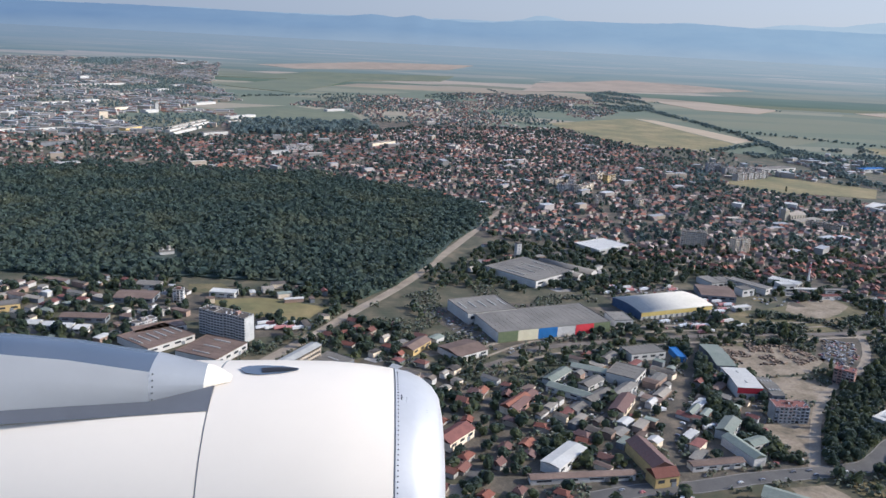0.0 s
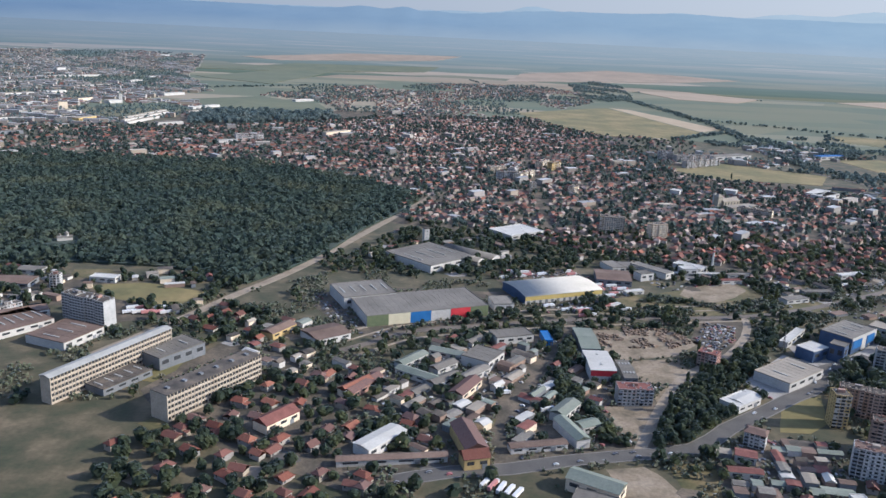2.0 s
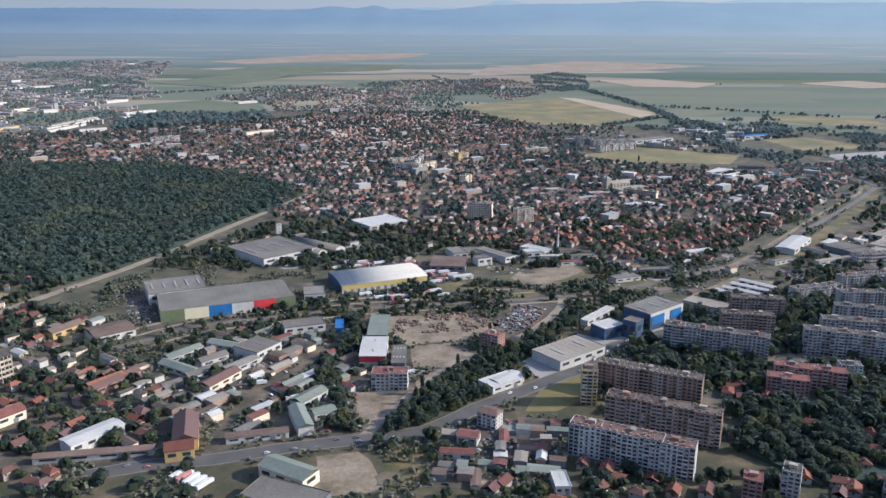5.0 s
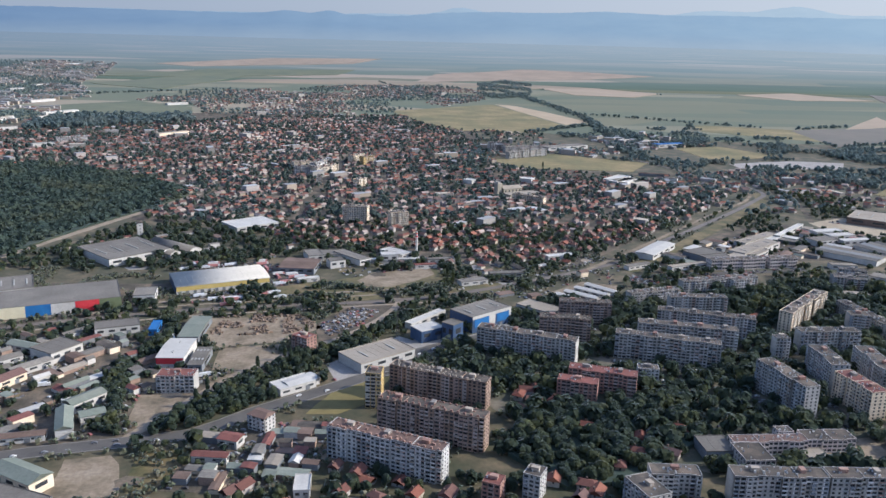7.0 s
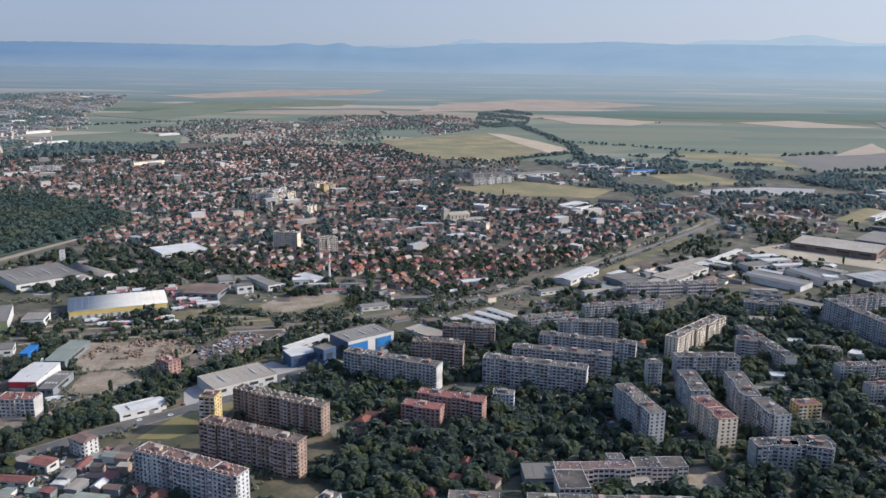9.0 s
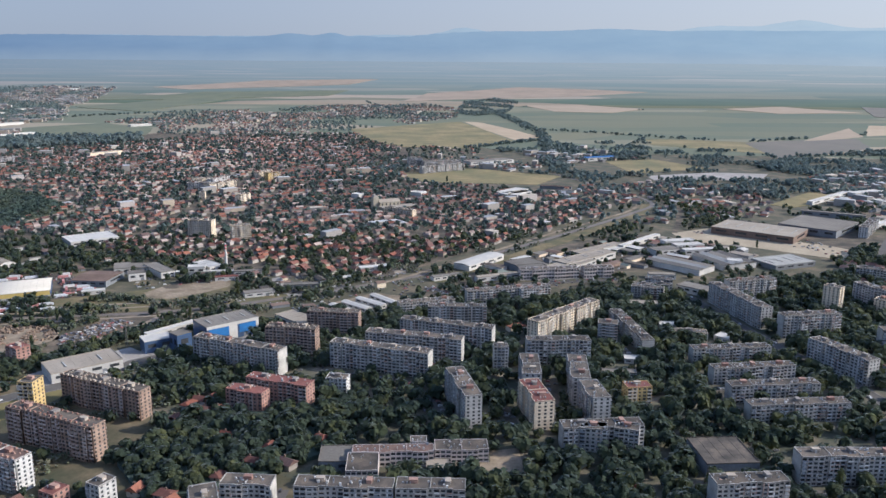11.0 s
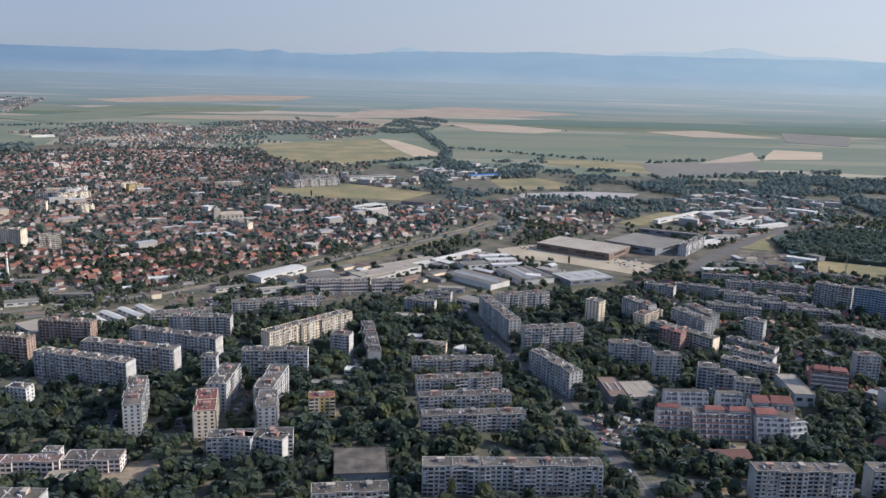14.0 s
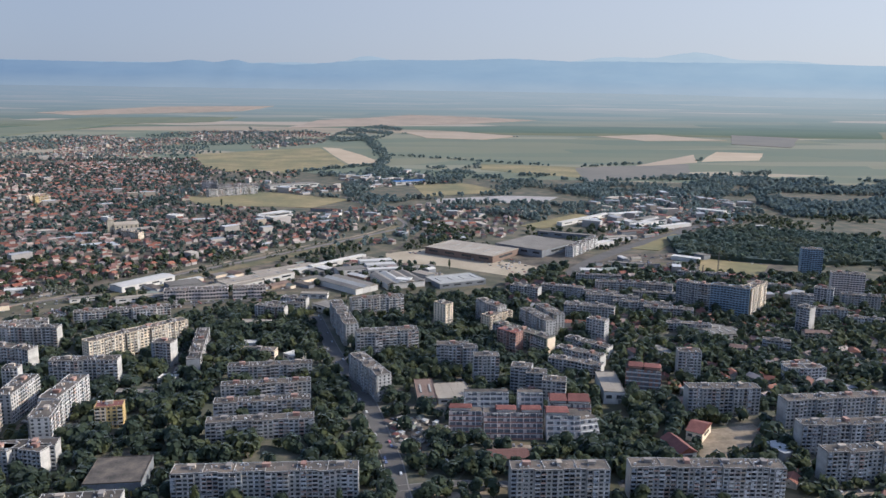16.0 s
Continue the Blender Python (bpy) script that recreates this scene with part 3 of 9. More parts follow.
def patch(name, pts, mat, z, label, category="ground", hold=False):
    """A piece of ground with a slightly uneven outline, as a thin slab."""
    rng = random.Random(len(pts) + int(abs(pts[0][0]) * 7))
    if category == "field":
        pts = [far_place(x, y) for x, y in pts]
    if hold or category == "field":
        CLEAR.append((min(p[0] for p in pts), max(p[0] for p in pts), min(p[1] for p in pts), max(p[1] for p in pts), pts))
    out = []
    for (ax, ay), (bx, by) in zip(pts, pts[1:] + pts[:1]):
        n = 4
        for k in range(n):
            j = 0.012 * math.hypot(bx - ax, by - ay)
            out.append((ax + (bx - ax) * k / n + rng.uniform(-j, j), ay + (by - ay) * k / n + rng.uniform(-j, j)))
    lift = z + 0.6 if category == "field" and max(way_up(x, y) for x, y in out) > 0 else z
    bm = bmesh.new()
    top = [bm.verts.new((x, y, land(x, y) + lift)) for x, y in out]
    low = [bm.verts.new((x, y, land(x, y) - 0.3)) for x, y in out]
    f = bm.faces.new(top)
    for i in range(len(out)):
        j = (i + 1) % len(out)
        bm.faces.new((low[i], low[j], top[j], top[i]))
    bm.normal_update()
    if f.normal.z < 0:
        bmesh.ops.reverse_faces(bm, faces=bm.faces[:])
    bmesh.ops.triangulate(bm, faces=[f])
    return tagged(part(name, bm, mat), label, category, "", "structure")

# ---- ground and distance ----
bm = bmesh.new()
gx = [-5200, -3000, -1500, -700, -300, 0, 300, 600, 900, 1300, 2200, 3600, 5600]
gy = [-1500, -300, 0, 200, 400, 700, 1100, 1700, 2300]
grid = [[bm.verts.new((x, y if y < 2300 else PLAIN_FOOT + 30 - PLAIN_BEND * x, 0)) for x in gx] for y in gy]
for r, s in zip(grid, grid[1:]):
    for i in range(len(gx) - 1):
        bm.faces.new((r[i], r[i + 1], s[i + 1], s[i]))
tagged(part("ground", bm, M_GROUND), "dry grass and earth plain reaching the hazy horizon", "ground", "", "structure")

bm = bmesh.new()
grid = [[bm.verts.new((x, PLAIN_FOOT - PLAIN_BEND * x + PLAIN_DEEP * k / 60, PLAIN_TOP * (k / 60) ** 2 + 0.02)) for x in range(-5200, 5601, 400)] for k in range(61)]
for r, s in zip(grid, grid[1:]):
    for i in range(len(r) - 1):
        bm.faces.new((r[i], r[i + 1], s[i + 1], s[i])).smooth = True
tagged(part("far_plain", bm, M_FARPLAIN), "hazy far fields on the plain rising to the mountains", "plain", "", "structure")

patch("farmland", [(-2600, 1000), (-760, 1050), (-560, 1150), (-420, 1300), (-250, 1540), (150, 1660), (420, 1500), (650, 1250), (1200, 1150), (2200, 1000), (3900, 1900), (3900, 2232), (2400, 2412), (0, 2700), (-2600, 3012)], M_FARMLAND, 0.06, "patchwork of dry and green fields on the plain", "farmland")


def ridge(name, dist, bend, crest, mat, label, foot, wide=4600, deep=420):
    """A far range: a slope that climbs to an uneven crest, given as a function of x, and falls behind it."""
    n = 300
    verts = []
    for i in range(n + 1):
        x = -wide + 2.2 * wide * i / n
        y = dist - bend * x
        h = crest(x)
        for k, (f, g) in enumerate(((-1.0, 0.0), (-0.72, 0.16), (-0.45, 0.42), (-0.2, 0.76), (0.0, 1.0), (0.35, 0.4))):
            w = 1 + (0.16 * noise.noise(Vector((x * 0.003, k * 1.7, dist))) if 0 < k < 4 else 0)
            verts.append((x, y + deep * f, h * g * w - foot))
    quads = [(i * 6 + k, (i + 1) * 6 + k, (i + 1) * 6 + k + 1, i * 6 + k + 1) for i in range(n) for k in range(5)]
    me = flat_mesh(name, verts, quads, [mat])
    me.polygons.foreach_set("use_smooth", [True] * len(me.polygons))
    return tagged(place(name, me), label, "mountains", "", "structure")


def waves(x, seed):
    return noise.noise(Vector((x * 0.0009, seed, 0))) + 0.45 * noise.noise(Vector((x * 0.0031, seed, 3))) + 0.16 * noise.noise(Vector((x * 0.011, seed, 6)))


def summits(x):
    """The crest: a broad massif to the east, a lower range to the west and a few single tops between them."""
    h = 270 + 7 * waves(x, 4.0) + 3.5 * noise.noise(Vector((x * 0.021, 2.0, 1.0))) + 1.6 * noise.noise(Vector((x * 0.05, 5.0, 1.0)))
    h += 38 / (1 + math.exp(-(x - 720) / 110))
    for at, wide, tall in ((-60, 130, 20), (170, 75, 26), (340, 60, 10), (-1500, 900, 12), (1650, 260, 16), (2300, 320, 8), (3200, 500, 10)):
        h += tall * math.exp(-((x - at) / wide) ** 2)
    return h


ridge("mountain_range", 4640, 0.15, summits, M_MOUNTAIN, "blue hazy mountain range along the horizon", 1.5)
def pale_summits(x):
    h = 288 + 8 * waves(x, 13.0) + 4 * noise.noise(Vector((x * 0.018, 8.0, 1.0)))
    for at, wide, tall in ((930, 150, 46), (1720, 260, 44), (2350, 300, 62), (2800, 220, 76), (3300, 420, 56)):
        h += tall * math.exp(-((x - at) / wide) ** 2)
    return h


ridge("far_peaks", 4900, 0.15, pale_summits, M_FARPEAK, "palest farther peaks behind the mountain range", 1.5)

# ---- kinds of things ----
STOREY = 1.52
BLOCK_MESH = {}


def mesh_of(key, make, mats):
    if key not in BLOCK_MESH:
        b = bmesh.new()
        make(b)
        me = bpy.data.meshes.new(key[0])
        b.to_mesh(me)
        b.free()
        for m in mats:
            me.materials.append(m)
        BLOCK_MESH[key] = me
    return BLOCK_MESH[key]


def bay_plan(length, bays):
    """Which bays are loggias: they stand in stacks, alike on all storeys of blocks of one length."""
    lay = random.Random(int(length * 10))
    plan, run = [], False
    for i in range(bays):
        run = lay.random() < (0.45 if run else 0.6)
        plan.append(run)
    return plan


def bay_steps(length, bays):
    """How far each bay of the front stands forward: long blocks are stepped section by section."""
    if bays < 8:
        return [0.0] * bays
    lay = random.Random(int(length * 31))
    steps, out = [], lay.random() < 0.5
    while len(steps) < bays:
        steps += [0.7 if out else 0.0] * lay.choice((3, 4, 4, 5))
        out = not out
    return steps[:bays]


def storey_wall(b, length, depth, bays, h, seed, blank, loggias=True):
    """One storey of panels: spandrel band, lintel band and piers on all four sides; loggia bays stand wide open."""
    rng = random.Random(seed)
    sill, head, t = h * 0.30, h * 0.86, 0.16
    w = length / bays
    plan = bay_plan(length, bays)
    steps = bay_steps(length, bays)
    for i, o in enumerate(steps):
        if o and (i == 0 or not steps[i - 1]):
            box(b, i * w, t - o, 0, i * w + t, 0.1, h - 0.03, "trl")
        if o and (i == bays - 1 or not steps[i + 1]):
            box(b, (i + 1) * w - t, t - o, 0, (i + 1) * w, 0.1, h - 0.03, "trl")
    for back in (0, 1):
        for i in range(bays):
            y0, y1 = (depth - t, depth) if back else (-steps[i], t - steps[i])
            out = "k" if back else "f"
            box(b, i * w, y0, head + 0.02, (i + 1) * w, y1, h - 0.03, out if back else "bt" + out)
            wide = loggias and plan[i]
            lo = 0.06 if wide else sill
            g = (0.86 if wide else rng.choice((0.42, 0.50, 0.62, 0.70)) if loggias else 0.80) * w
            box(b, i * w, y0, 0, (i + 1) * w, y1, lo, "t" + out if lo == sill and not back else out)
            if wide and not back:
                box(b, i * w, y1, 0, i * w + 0.08, y1 + 0.5, h - 0.03, "rl")
                box(b, (i + 1) * w - 0.08, y1, 0, (i + 1) * w, y1 + 0.5, h - 0.03, "rl")
                box(b, i * w, y1, -0.02, (i + 1) * w, y1 + 0.5, 0.06, "t")
            box(b, i * w, y0 + 0.004, lo, i * w + (w - g) / 2, y1 - 0.004, head + 0.02, out if back else "r" + out)
            box(b, i * w + (w + g) / 2, y0 + 0.004, lo, (i + 1) * w, y1 - 0.004, head + 0.02, out if back else "l" + out)
    n = max(1, round(depth / 2.4))
    for x0, x1 in ((0, t), (length - t, length)):
        if blank:
            box(b, x0, t, 0, x1, depth - t, h - 0.03, "trl")
            continue
        box(b, x0, t, 0, x1, depth - t, sill, "trl")
        box(b, x0, t, head, x1, depth - t, h - 0.03, "brl")
        v = (depth - 2 * t) / n
        for i in range(n):
            g = v * 0.42
            box(b, x0, t + i * v, sill, x1, t + i * v + (v - g) / 2, head, "rlk")
            box(b, x0, t + i * v + (v + g) / 2, sill, x1, t + (i + 1) * v, head, "rlf")


def window_band(b, length, depth, h, bays, storeys, deep):
    """The panes of all storeys, set back behind the openings."""
    w = length / bays
    steps, plan = bay_steps(length, bays), bay_plan(length, bays)
    for z in (h * k for k in range(storeys)):
        for i in range(bays):
            y = 0.12 + (0.5 if plan[i] and deep else 0.0) - steps[i]
            box(b, i * w + 0.03, y, z + 0.05, (i + 1) * w - 0.03, y + 0.03, z + h * 0.97, "f")
            box(b, i * w + 0.03, depth - 0.15, z + 0.05, (i + 1) * w - 0.03, depth - 0.12, z + h * 0.9, "k")
        n = max(1, round(depth / 2.4))
        v = (depth - 0.4) / n
        for i in range(n):
            for x in (0.10, length - 0.14):
                box(b, x, 0.2 + i * v + 0.03, z + h * 0.27, x + 0.04, 0.2 + (i + 1) * v - 0.03, z + h * 0.9, "l" if x < 1 else "r")


def balcony_band(b, length, depth, bays, h, seed):
    """Loggia parapets of one storey, many glazed in or walled up by their owners, and patches of insulation."""
    rng = random.Random(seed)
    w = length / bays
    plan, steps = bay_plan(length, bays), bay_steps(length, bays)
    for i in range(bays):
        for side in (0, 1):
            y0, y1 = (-0.42 - steps[i], -steps[i]) if side == 0 else (depth, depth + 0.42)
            f0, f1 = (y0, y0 + 0.06) if side == 0 else (y1 - 0.06, y1)
            x0, x1 = i * w + w * 0.06, (i + 1) * w - w * 0.06
            if plan[i]:
                box(b, x0, y0, 0.0, x1, y1, 0.10, "trl" + ("f" if side == 0 else "k"))
                box(b, x0, f0, 0.10, x1, f1, h * rng.choice((0.34, 0.42, 0.42)), "tfk")
                if side:
                    continue
                for xx in (x0, x1 - 0.06):
                    box(b, xx, min(y0, y1) + 0.06 * (side == 0), 0.10, xx + 0.06, max(y0, y1) - 0.06 * side, h * rng.choice((0.42, 0.42, 0.97)), "trl")
                kind = rng.random()
                if kind < 0.22:
                    for m in range(3):
                        xa = x0 + (x1 - x0 - 0.1) * m / 2
                        box(b, xa, f0, h * 0.42, xa + 0.10, f1, h - 0.06, "frk" + "l")
                    box(b, x0, f0, h - 0.26, x1, f1, h - 0.05, "bfk")
                elif kind < 0.56:
                    box(b, x0, f0, h * 0.42, x0 + (x1 - x0) * rng.choice((0.25, 0.4, 0.6)), f1, h - 0.05, "fkrl")
                    box(b, x0, f0, h - 0.3, x1, f1, h - 0.05, "bfk")
            elif rng.random() < 0.30:
                f0, f1 = (-0.04 - steps[i], -steps[i]) if side == 0 else (depth, depth + 0.04)
                box(b, i * w, f0, 0.0, (i + 1) * w, f1, h * 0.29, "tfkrl")
                box(b, i * w, f0, h * 0.29, i * w + w * 0.18, f1, h * 0.99, "tfkrl")
                box(b, (i + 1) * w - w * 0.18, f0, h * 0.29, (i + 1) * w, f1, h * 0.99, "tfkrl")
                box(b, i * w + w * 0.18, f0, h * 0.89, (i + 1) * w - w * 0.18, f1, h * 0.99, "tbfk")


def roof_slab(b, length, depth, bays):
    box(b, 0, 0, 0, length, depth, 0.22)
    w = length / bays
    for i, o in enumerate(bay_steps(length, bays)):
        if o:
            box(b, i * w, -o, 0, (i + 1) * w, 0, 0.22, "btfrl")


def parapet(b, length, depth, bays):
    w = length / bays
    for i, o in enumerate(bay_steps(length, bays)):
        box(b, i * w, -o, 0.22, (i + 1) * w, 0.16 - o, (0.34, 0.34, 0.50, 0.40)[(i * 7 + int(length)) % 4])
    for a in ((0, depth - 0.16, length, depth), (0, 0.16, 0.16, depth - 0.16), (length - 0.16, 0.16, length, depth - 0.16)):
        box(b, a[0], a[1], 0.22, a[2], a[3], 0.42)
    n = max(1, round(length / 10))
    for i in range(1, n):
        box(b, length * i / n - 0.08, 0.16, 0.22, length * i / n + 0.08, depth - 0.16, 0.46, "tfrkl")


def lift_house(b):
    box(b, -1.3, -0.8, 0, 1.3, 0.8, 1.15)
    box(b, -1.4, -0.9, 1.15, 1.4, 0.9, 1.25)
    box(b, 0.5, -1.1, 0, 0.9, -0.7, 0.6)


def roof_bits(b, length, depth, seed, stacks):
    """Vents and small roof structures; some blocks carry a row of stacks along the front edge."""
    rng = random.Random(seed)
    for k in range(int(length / 2.6) if stacks else 0):
        x = (k + 0.5) * 2.6
        box(b, x - 0.45, 0.2, 0.2, x + 0.45, 0.8, 0.95)
        box(b, x - 0.3, depth - 0.9, 0.2, x + 0.3, depth - 0.4, 0.85)
    for _ in range(int(length / 1.3)):
        x, y, s = rng.uniform(0.8, length - 0.8), rng.uniform(0.8, depth - 0.8), rng.uniform(0.12, 0.38)
        box(b, x - s, y - s * 0.7, 0.2, x + s, y + s * 0.7, 0.2 + rng.uniform(0.2, 0.9))


BLOCKS = []


def apartment_block(x, y, yaw, length, depth, storeys, style, label, roof="flat", h=STOREY, group="panel apartment blocks", gable_end=None, name="apartment_block", category="apartment building"):
    """A panel block whose front bottom corner stands at x, y and whose front runs along yaw."""
    at = pose(x, y, 0, 0, 0, yaw)
    ob = thing(name, at, label, category, group)
    bays = max(2, round(length / 1.95))
    wall_mat = M_PANEL[style]
    blank = style in ("grey", "green", "office")
    rng = random.Random(int(x * 13 + y))
    key = (round(length, 1), round(depth, 1))
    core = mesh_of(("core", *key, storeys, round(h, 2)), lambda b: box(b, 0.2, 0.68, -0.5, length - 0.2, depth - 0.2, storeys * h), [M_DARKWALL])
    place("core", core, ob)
    tagged(place("glazing", mesh_of(("window_rows", *key, storeys, round(h, 2), style in ("office", "factory", "glass")), lambda b: window_band(b, length, depth, h, bays, storeys, style not in ("office", "factory", "glass")), [M_WINDOW]), ob), kind="stuff")
    for s in range(storeys):
        v = rng.randrange(3)
        z = pose(0, 0, s * h)
        storey = place("storey_wall", mesh_of(("storey_wall", *key, style, round(h, 2), v), lambda b: storey_wall(b, length, depth, bays, h, v, blank, style not in ("office", "factory", "glass")), [wall_mat]), ob, at=z)
        if style not in ("office", "factory", "glass") and s > 0:
            faces = M_BALCONY_WARM if style in ("cream", "yellow") else M_BALCONY_BRICK if style in ("brick", "redbrick") else M_BALCONY
            bal = place("balcony_tier", mesh_of(("balcony_row", *key, v, round(h, 2), faces.name), lambda b: balcony_band(b, length, depth, bays, h, v + 5), [faces]), storey)
            tagged(bal, kind="stuff")
    top = pose(0, 0, storeys * h)
    if roof == "tile":
        b = bmesh.new()
        gable(b, 0, 0, length, depth, 0.1, 0.8, 0.35, 0.12, hip=1.2)
        part("roof", b, M_MANSARD, ob, "low dark brown tiled roof", at=top)
    else:
        mat = M_REDROOF if roof == "red" else M_MANSARD if roof in ("stacks", "brown") else M_FLATROOF
        rows = style == "brick" or roof == "stacks"
        top_ob = place("roof", mesh_of(("roof", *key, roof), lambda b: roof_slab(b, length, depth, bays), [mat]), ob, at=top)
        place("parapet", mesh_of(("parapet", *key, style), lambda b: parapet(b, length, depth, bays), [wall_mat]), top_ob)
        tagged(place("roof_vents", mesh_of(("vents", *key, rows), lambda b: roof_bits(b, length, depth, int(length * 7), rows), [M_LIFTHOUSE if rows else M_BALCONY]), top_ob), kind="stuff")
        n = max(1, round(length / 13))
        for i in range(n):
            if depth > 4.2 and h == STOREY:
                place("lift_house", mesh_of(("lift_house",), lift_house, [M_LIFTHOUSE]), top_ob, at=pose((i + 0.5) * length / n, depth * 0.55, 0.22, 0, 0, 90 * (i % 2)))
    # pale sheet over the end wall, its colour standing in for sunlight
    if gable_end:
        b = bmesh.new()
        box(b, length, 0.1, 0.5, length + 0.08, depth - 0.1, storeys * h)
        part("gable_cladding", b, gable_end, ob, "pale sheet painting sunlight on the gable end")
    c = at @ Vector((length / 2, depth / 2, 0))
    claim(c.x, c.y, length / 2 + 0.8, depth / 2 + 0.8, radians(yaw))
    BLOCKS.append((at, length, depth))
    return ob


def terrace_house(x, y, yaw, length, depth, storeys, wall_mat, band_mat, roofs, label, step=0.8, h=1.95):
    """A stepped apartment house: every storey stands back behind a terrace; roofs gives (from, to, rise) of red roofs on top."""
    at = pose(x, y, 0, 0, 0, yaw)
    ob = thing("terrace_house", at, label, "apartment building", "stepped terrace houses")
    rng = random.Random(int(x + y))
    for s in range(storeys):
        y0 = s * step
        z = pose(0, 0, s * h)
        b = bmesh.new()
        box(b, 0.2, y0 + 0.9, 0.0, length - 0.2, depth - 0.2, h - 0.02)
        storey = part("storey", b, M_DARKWALL, ob, at=z)
        b = bmesh.new()
        box(b, 0, y0 + 0.7, h - 0.22, length, depth, h + 0.02)
        n = max(2, round(length / 2.6))
        for i in range(n + 1):
            xx = min(length - 0.3, i * length / n)
            box(b, xx, y0 + 0.55 * (i % 2), 0, xx + 0.3, y0 + 1.0, h - 0.2)
            if rng.random() < 0.45 and i < n:
                box(b, xx + 0.3, y0 + 0.80, 0, xx + length / n * 0.55, y0 + 0.95, h - 0.2)
        box(b, 0, y0 + 0.9, 0, 0.22, depth, h - 0.2)
        box(b, length - 0.22, y0 + 0.9, 0, length, depth, h - 0.2)
        part("wall", b, wall_mat, storey)
        b = bmesh.new()
        box(b, 0.05, y0, 0, length - 0.05, y0 + 0.12, 0.55 + 0.2 * rng.random())
        part("terrace_parapet", b, band_mat, storey)
    top = storeys * h
    b = bmesh.new()
    box(b, 0, storeys * step, top, length, depth, top + 0.15)
    slab = part("roof", b, M_FLATROOF, ob)
    for f, g, rise in roofs:
        b = bmesh.new()
        box(b, f + 0.3, storeys * step + 0.6, top + 0.15, g - 0.3, depth - 0.4, top + 1.2)
        part("attic_wall", b, wall_mat, slab)
        b = bmesh.new()
        gable(b, f, storeys * step + 0.3, g, depth - 0.1, top + 1.2, rise, 0.2, 0.12, hip=0.6)
        part("attic_roof", b, M_REDROOF, slab, "low red sheet attic roof")
    b = bmesh.new()
    for k in range(max(2, int(length / 2.2))):
        xx = rng.uniform(0.5, length - 0.5)
        yy = rng.choice((storeys * step - 0.6, (storeys - 1) * step + 0.2))
        zz = top if yy > (storeys - 1) * step + 0.3 else top - h + 0.05
        box(b, xx, yy, zz, xx + 0.14, yy + 0.14, zz + 1.5)
        box(b, xx, yy, zz + 1.4, xx + 1.5, yy + 0.9, zz + 1.52)
    tagged(part("pergola", b, M_WHITE, ob), kind="stuff")
    c = at @ Vector((length / 2, depth / 2, 0))
    claim(c.x, c.y, length / 2 + 0.8, depth / 2 + 0.8, radians(yaw))
    BLOCKS.append((at, length, depth))
    return ob


def gallery_factory(x, y, yaw, length, depth, storeys, h, roofing, rise, label):
    """A framed factory block: a glazed core behind spandrel bands and rows of piers, closed by plain end walls."""
    at = pose(x, y, 0, 0, 0, yaw)
    ob = thing("factory_block", at, label, "factory")
    top = storeys * h
    b = bmesh.new()
    box(b, 0.3, 0.35, -0.4, length - 0.3, depth - 0.35, top - 0.02)
    part("glazing", b, M_WINDOW, ob)
    band = mesh_of(("factory_spandrel", round(length, 1), round(depth, 1)), lambda b: (box(b, 0, 0, 0, length, 0.34, h * 0.40), box(b, 0, depth - 0.34, 0, length, depth, h * 0.40)), [M_PANEL["gallery"]])
    for k in range(storeys):
        place("spandrel", band, ob, at=pose(0, 0, k * h))
    n = round(length / 1.75)
    pier = mesh_of(("factory_pier", round(top, 1)), lambda b: box(b, -0.13, 0, 0, 0.13, 0.40, top), [M_PANEL["gallery"]])
    for k in range(1, n):
        place("pier", pier, ob, at=pose(length * k / n, -0.06, 0))
    for k in range(1, n, 3):
        place("pier", pier, ob, at=pose(length * k / n, depth - 0.34, 0))
    for x0, x1 in ((-0.05, 0.32), (length - 0.32, length + 0.05)):
        b = bmesh.new()
        box(b, x0, -0.1, -0.4, x1, depth + 0.1, top)
        part("end_wall", b, M_PANEL["gallery"], ob)
    b = bmesh.new()
    if rise:
        box(b, 0, 0, top, length, depth, top + 0.2)
        part("cornice", b, M_PANEL["gallery"], ob)
        b = bmesh.new()
        gable(b, 0, 0, length, depth, top + 0.2, rise, 0.4, 0.12)
        part("roof", b, roofing, ob, "pale grey metal roof")
    else:
        box(b, -0.15, -0.15, top, length + 0.15, depth + 0.15, top + 0.3)
        part("roof", b, roofing, ob)
        for k in range(6):
            b = bmesh.new()
            cx = length * (k + 0.5) / 6
            box(b, cx - 0.7, depth * 0.4, top + 0.3, cx + 0.7, depth * 0.6, top + 1.0)
            part("roof_vent", b, M_DARKWALL, ob)
    c = at @ Vector((length / 2, depth / 2, 0))
    claim(c.x, c.y, length / 2 + 0.8, depth / 2 + 0.8, radians(yaw))
    return ob


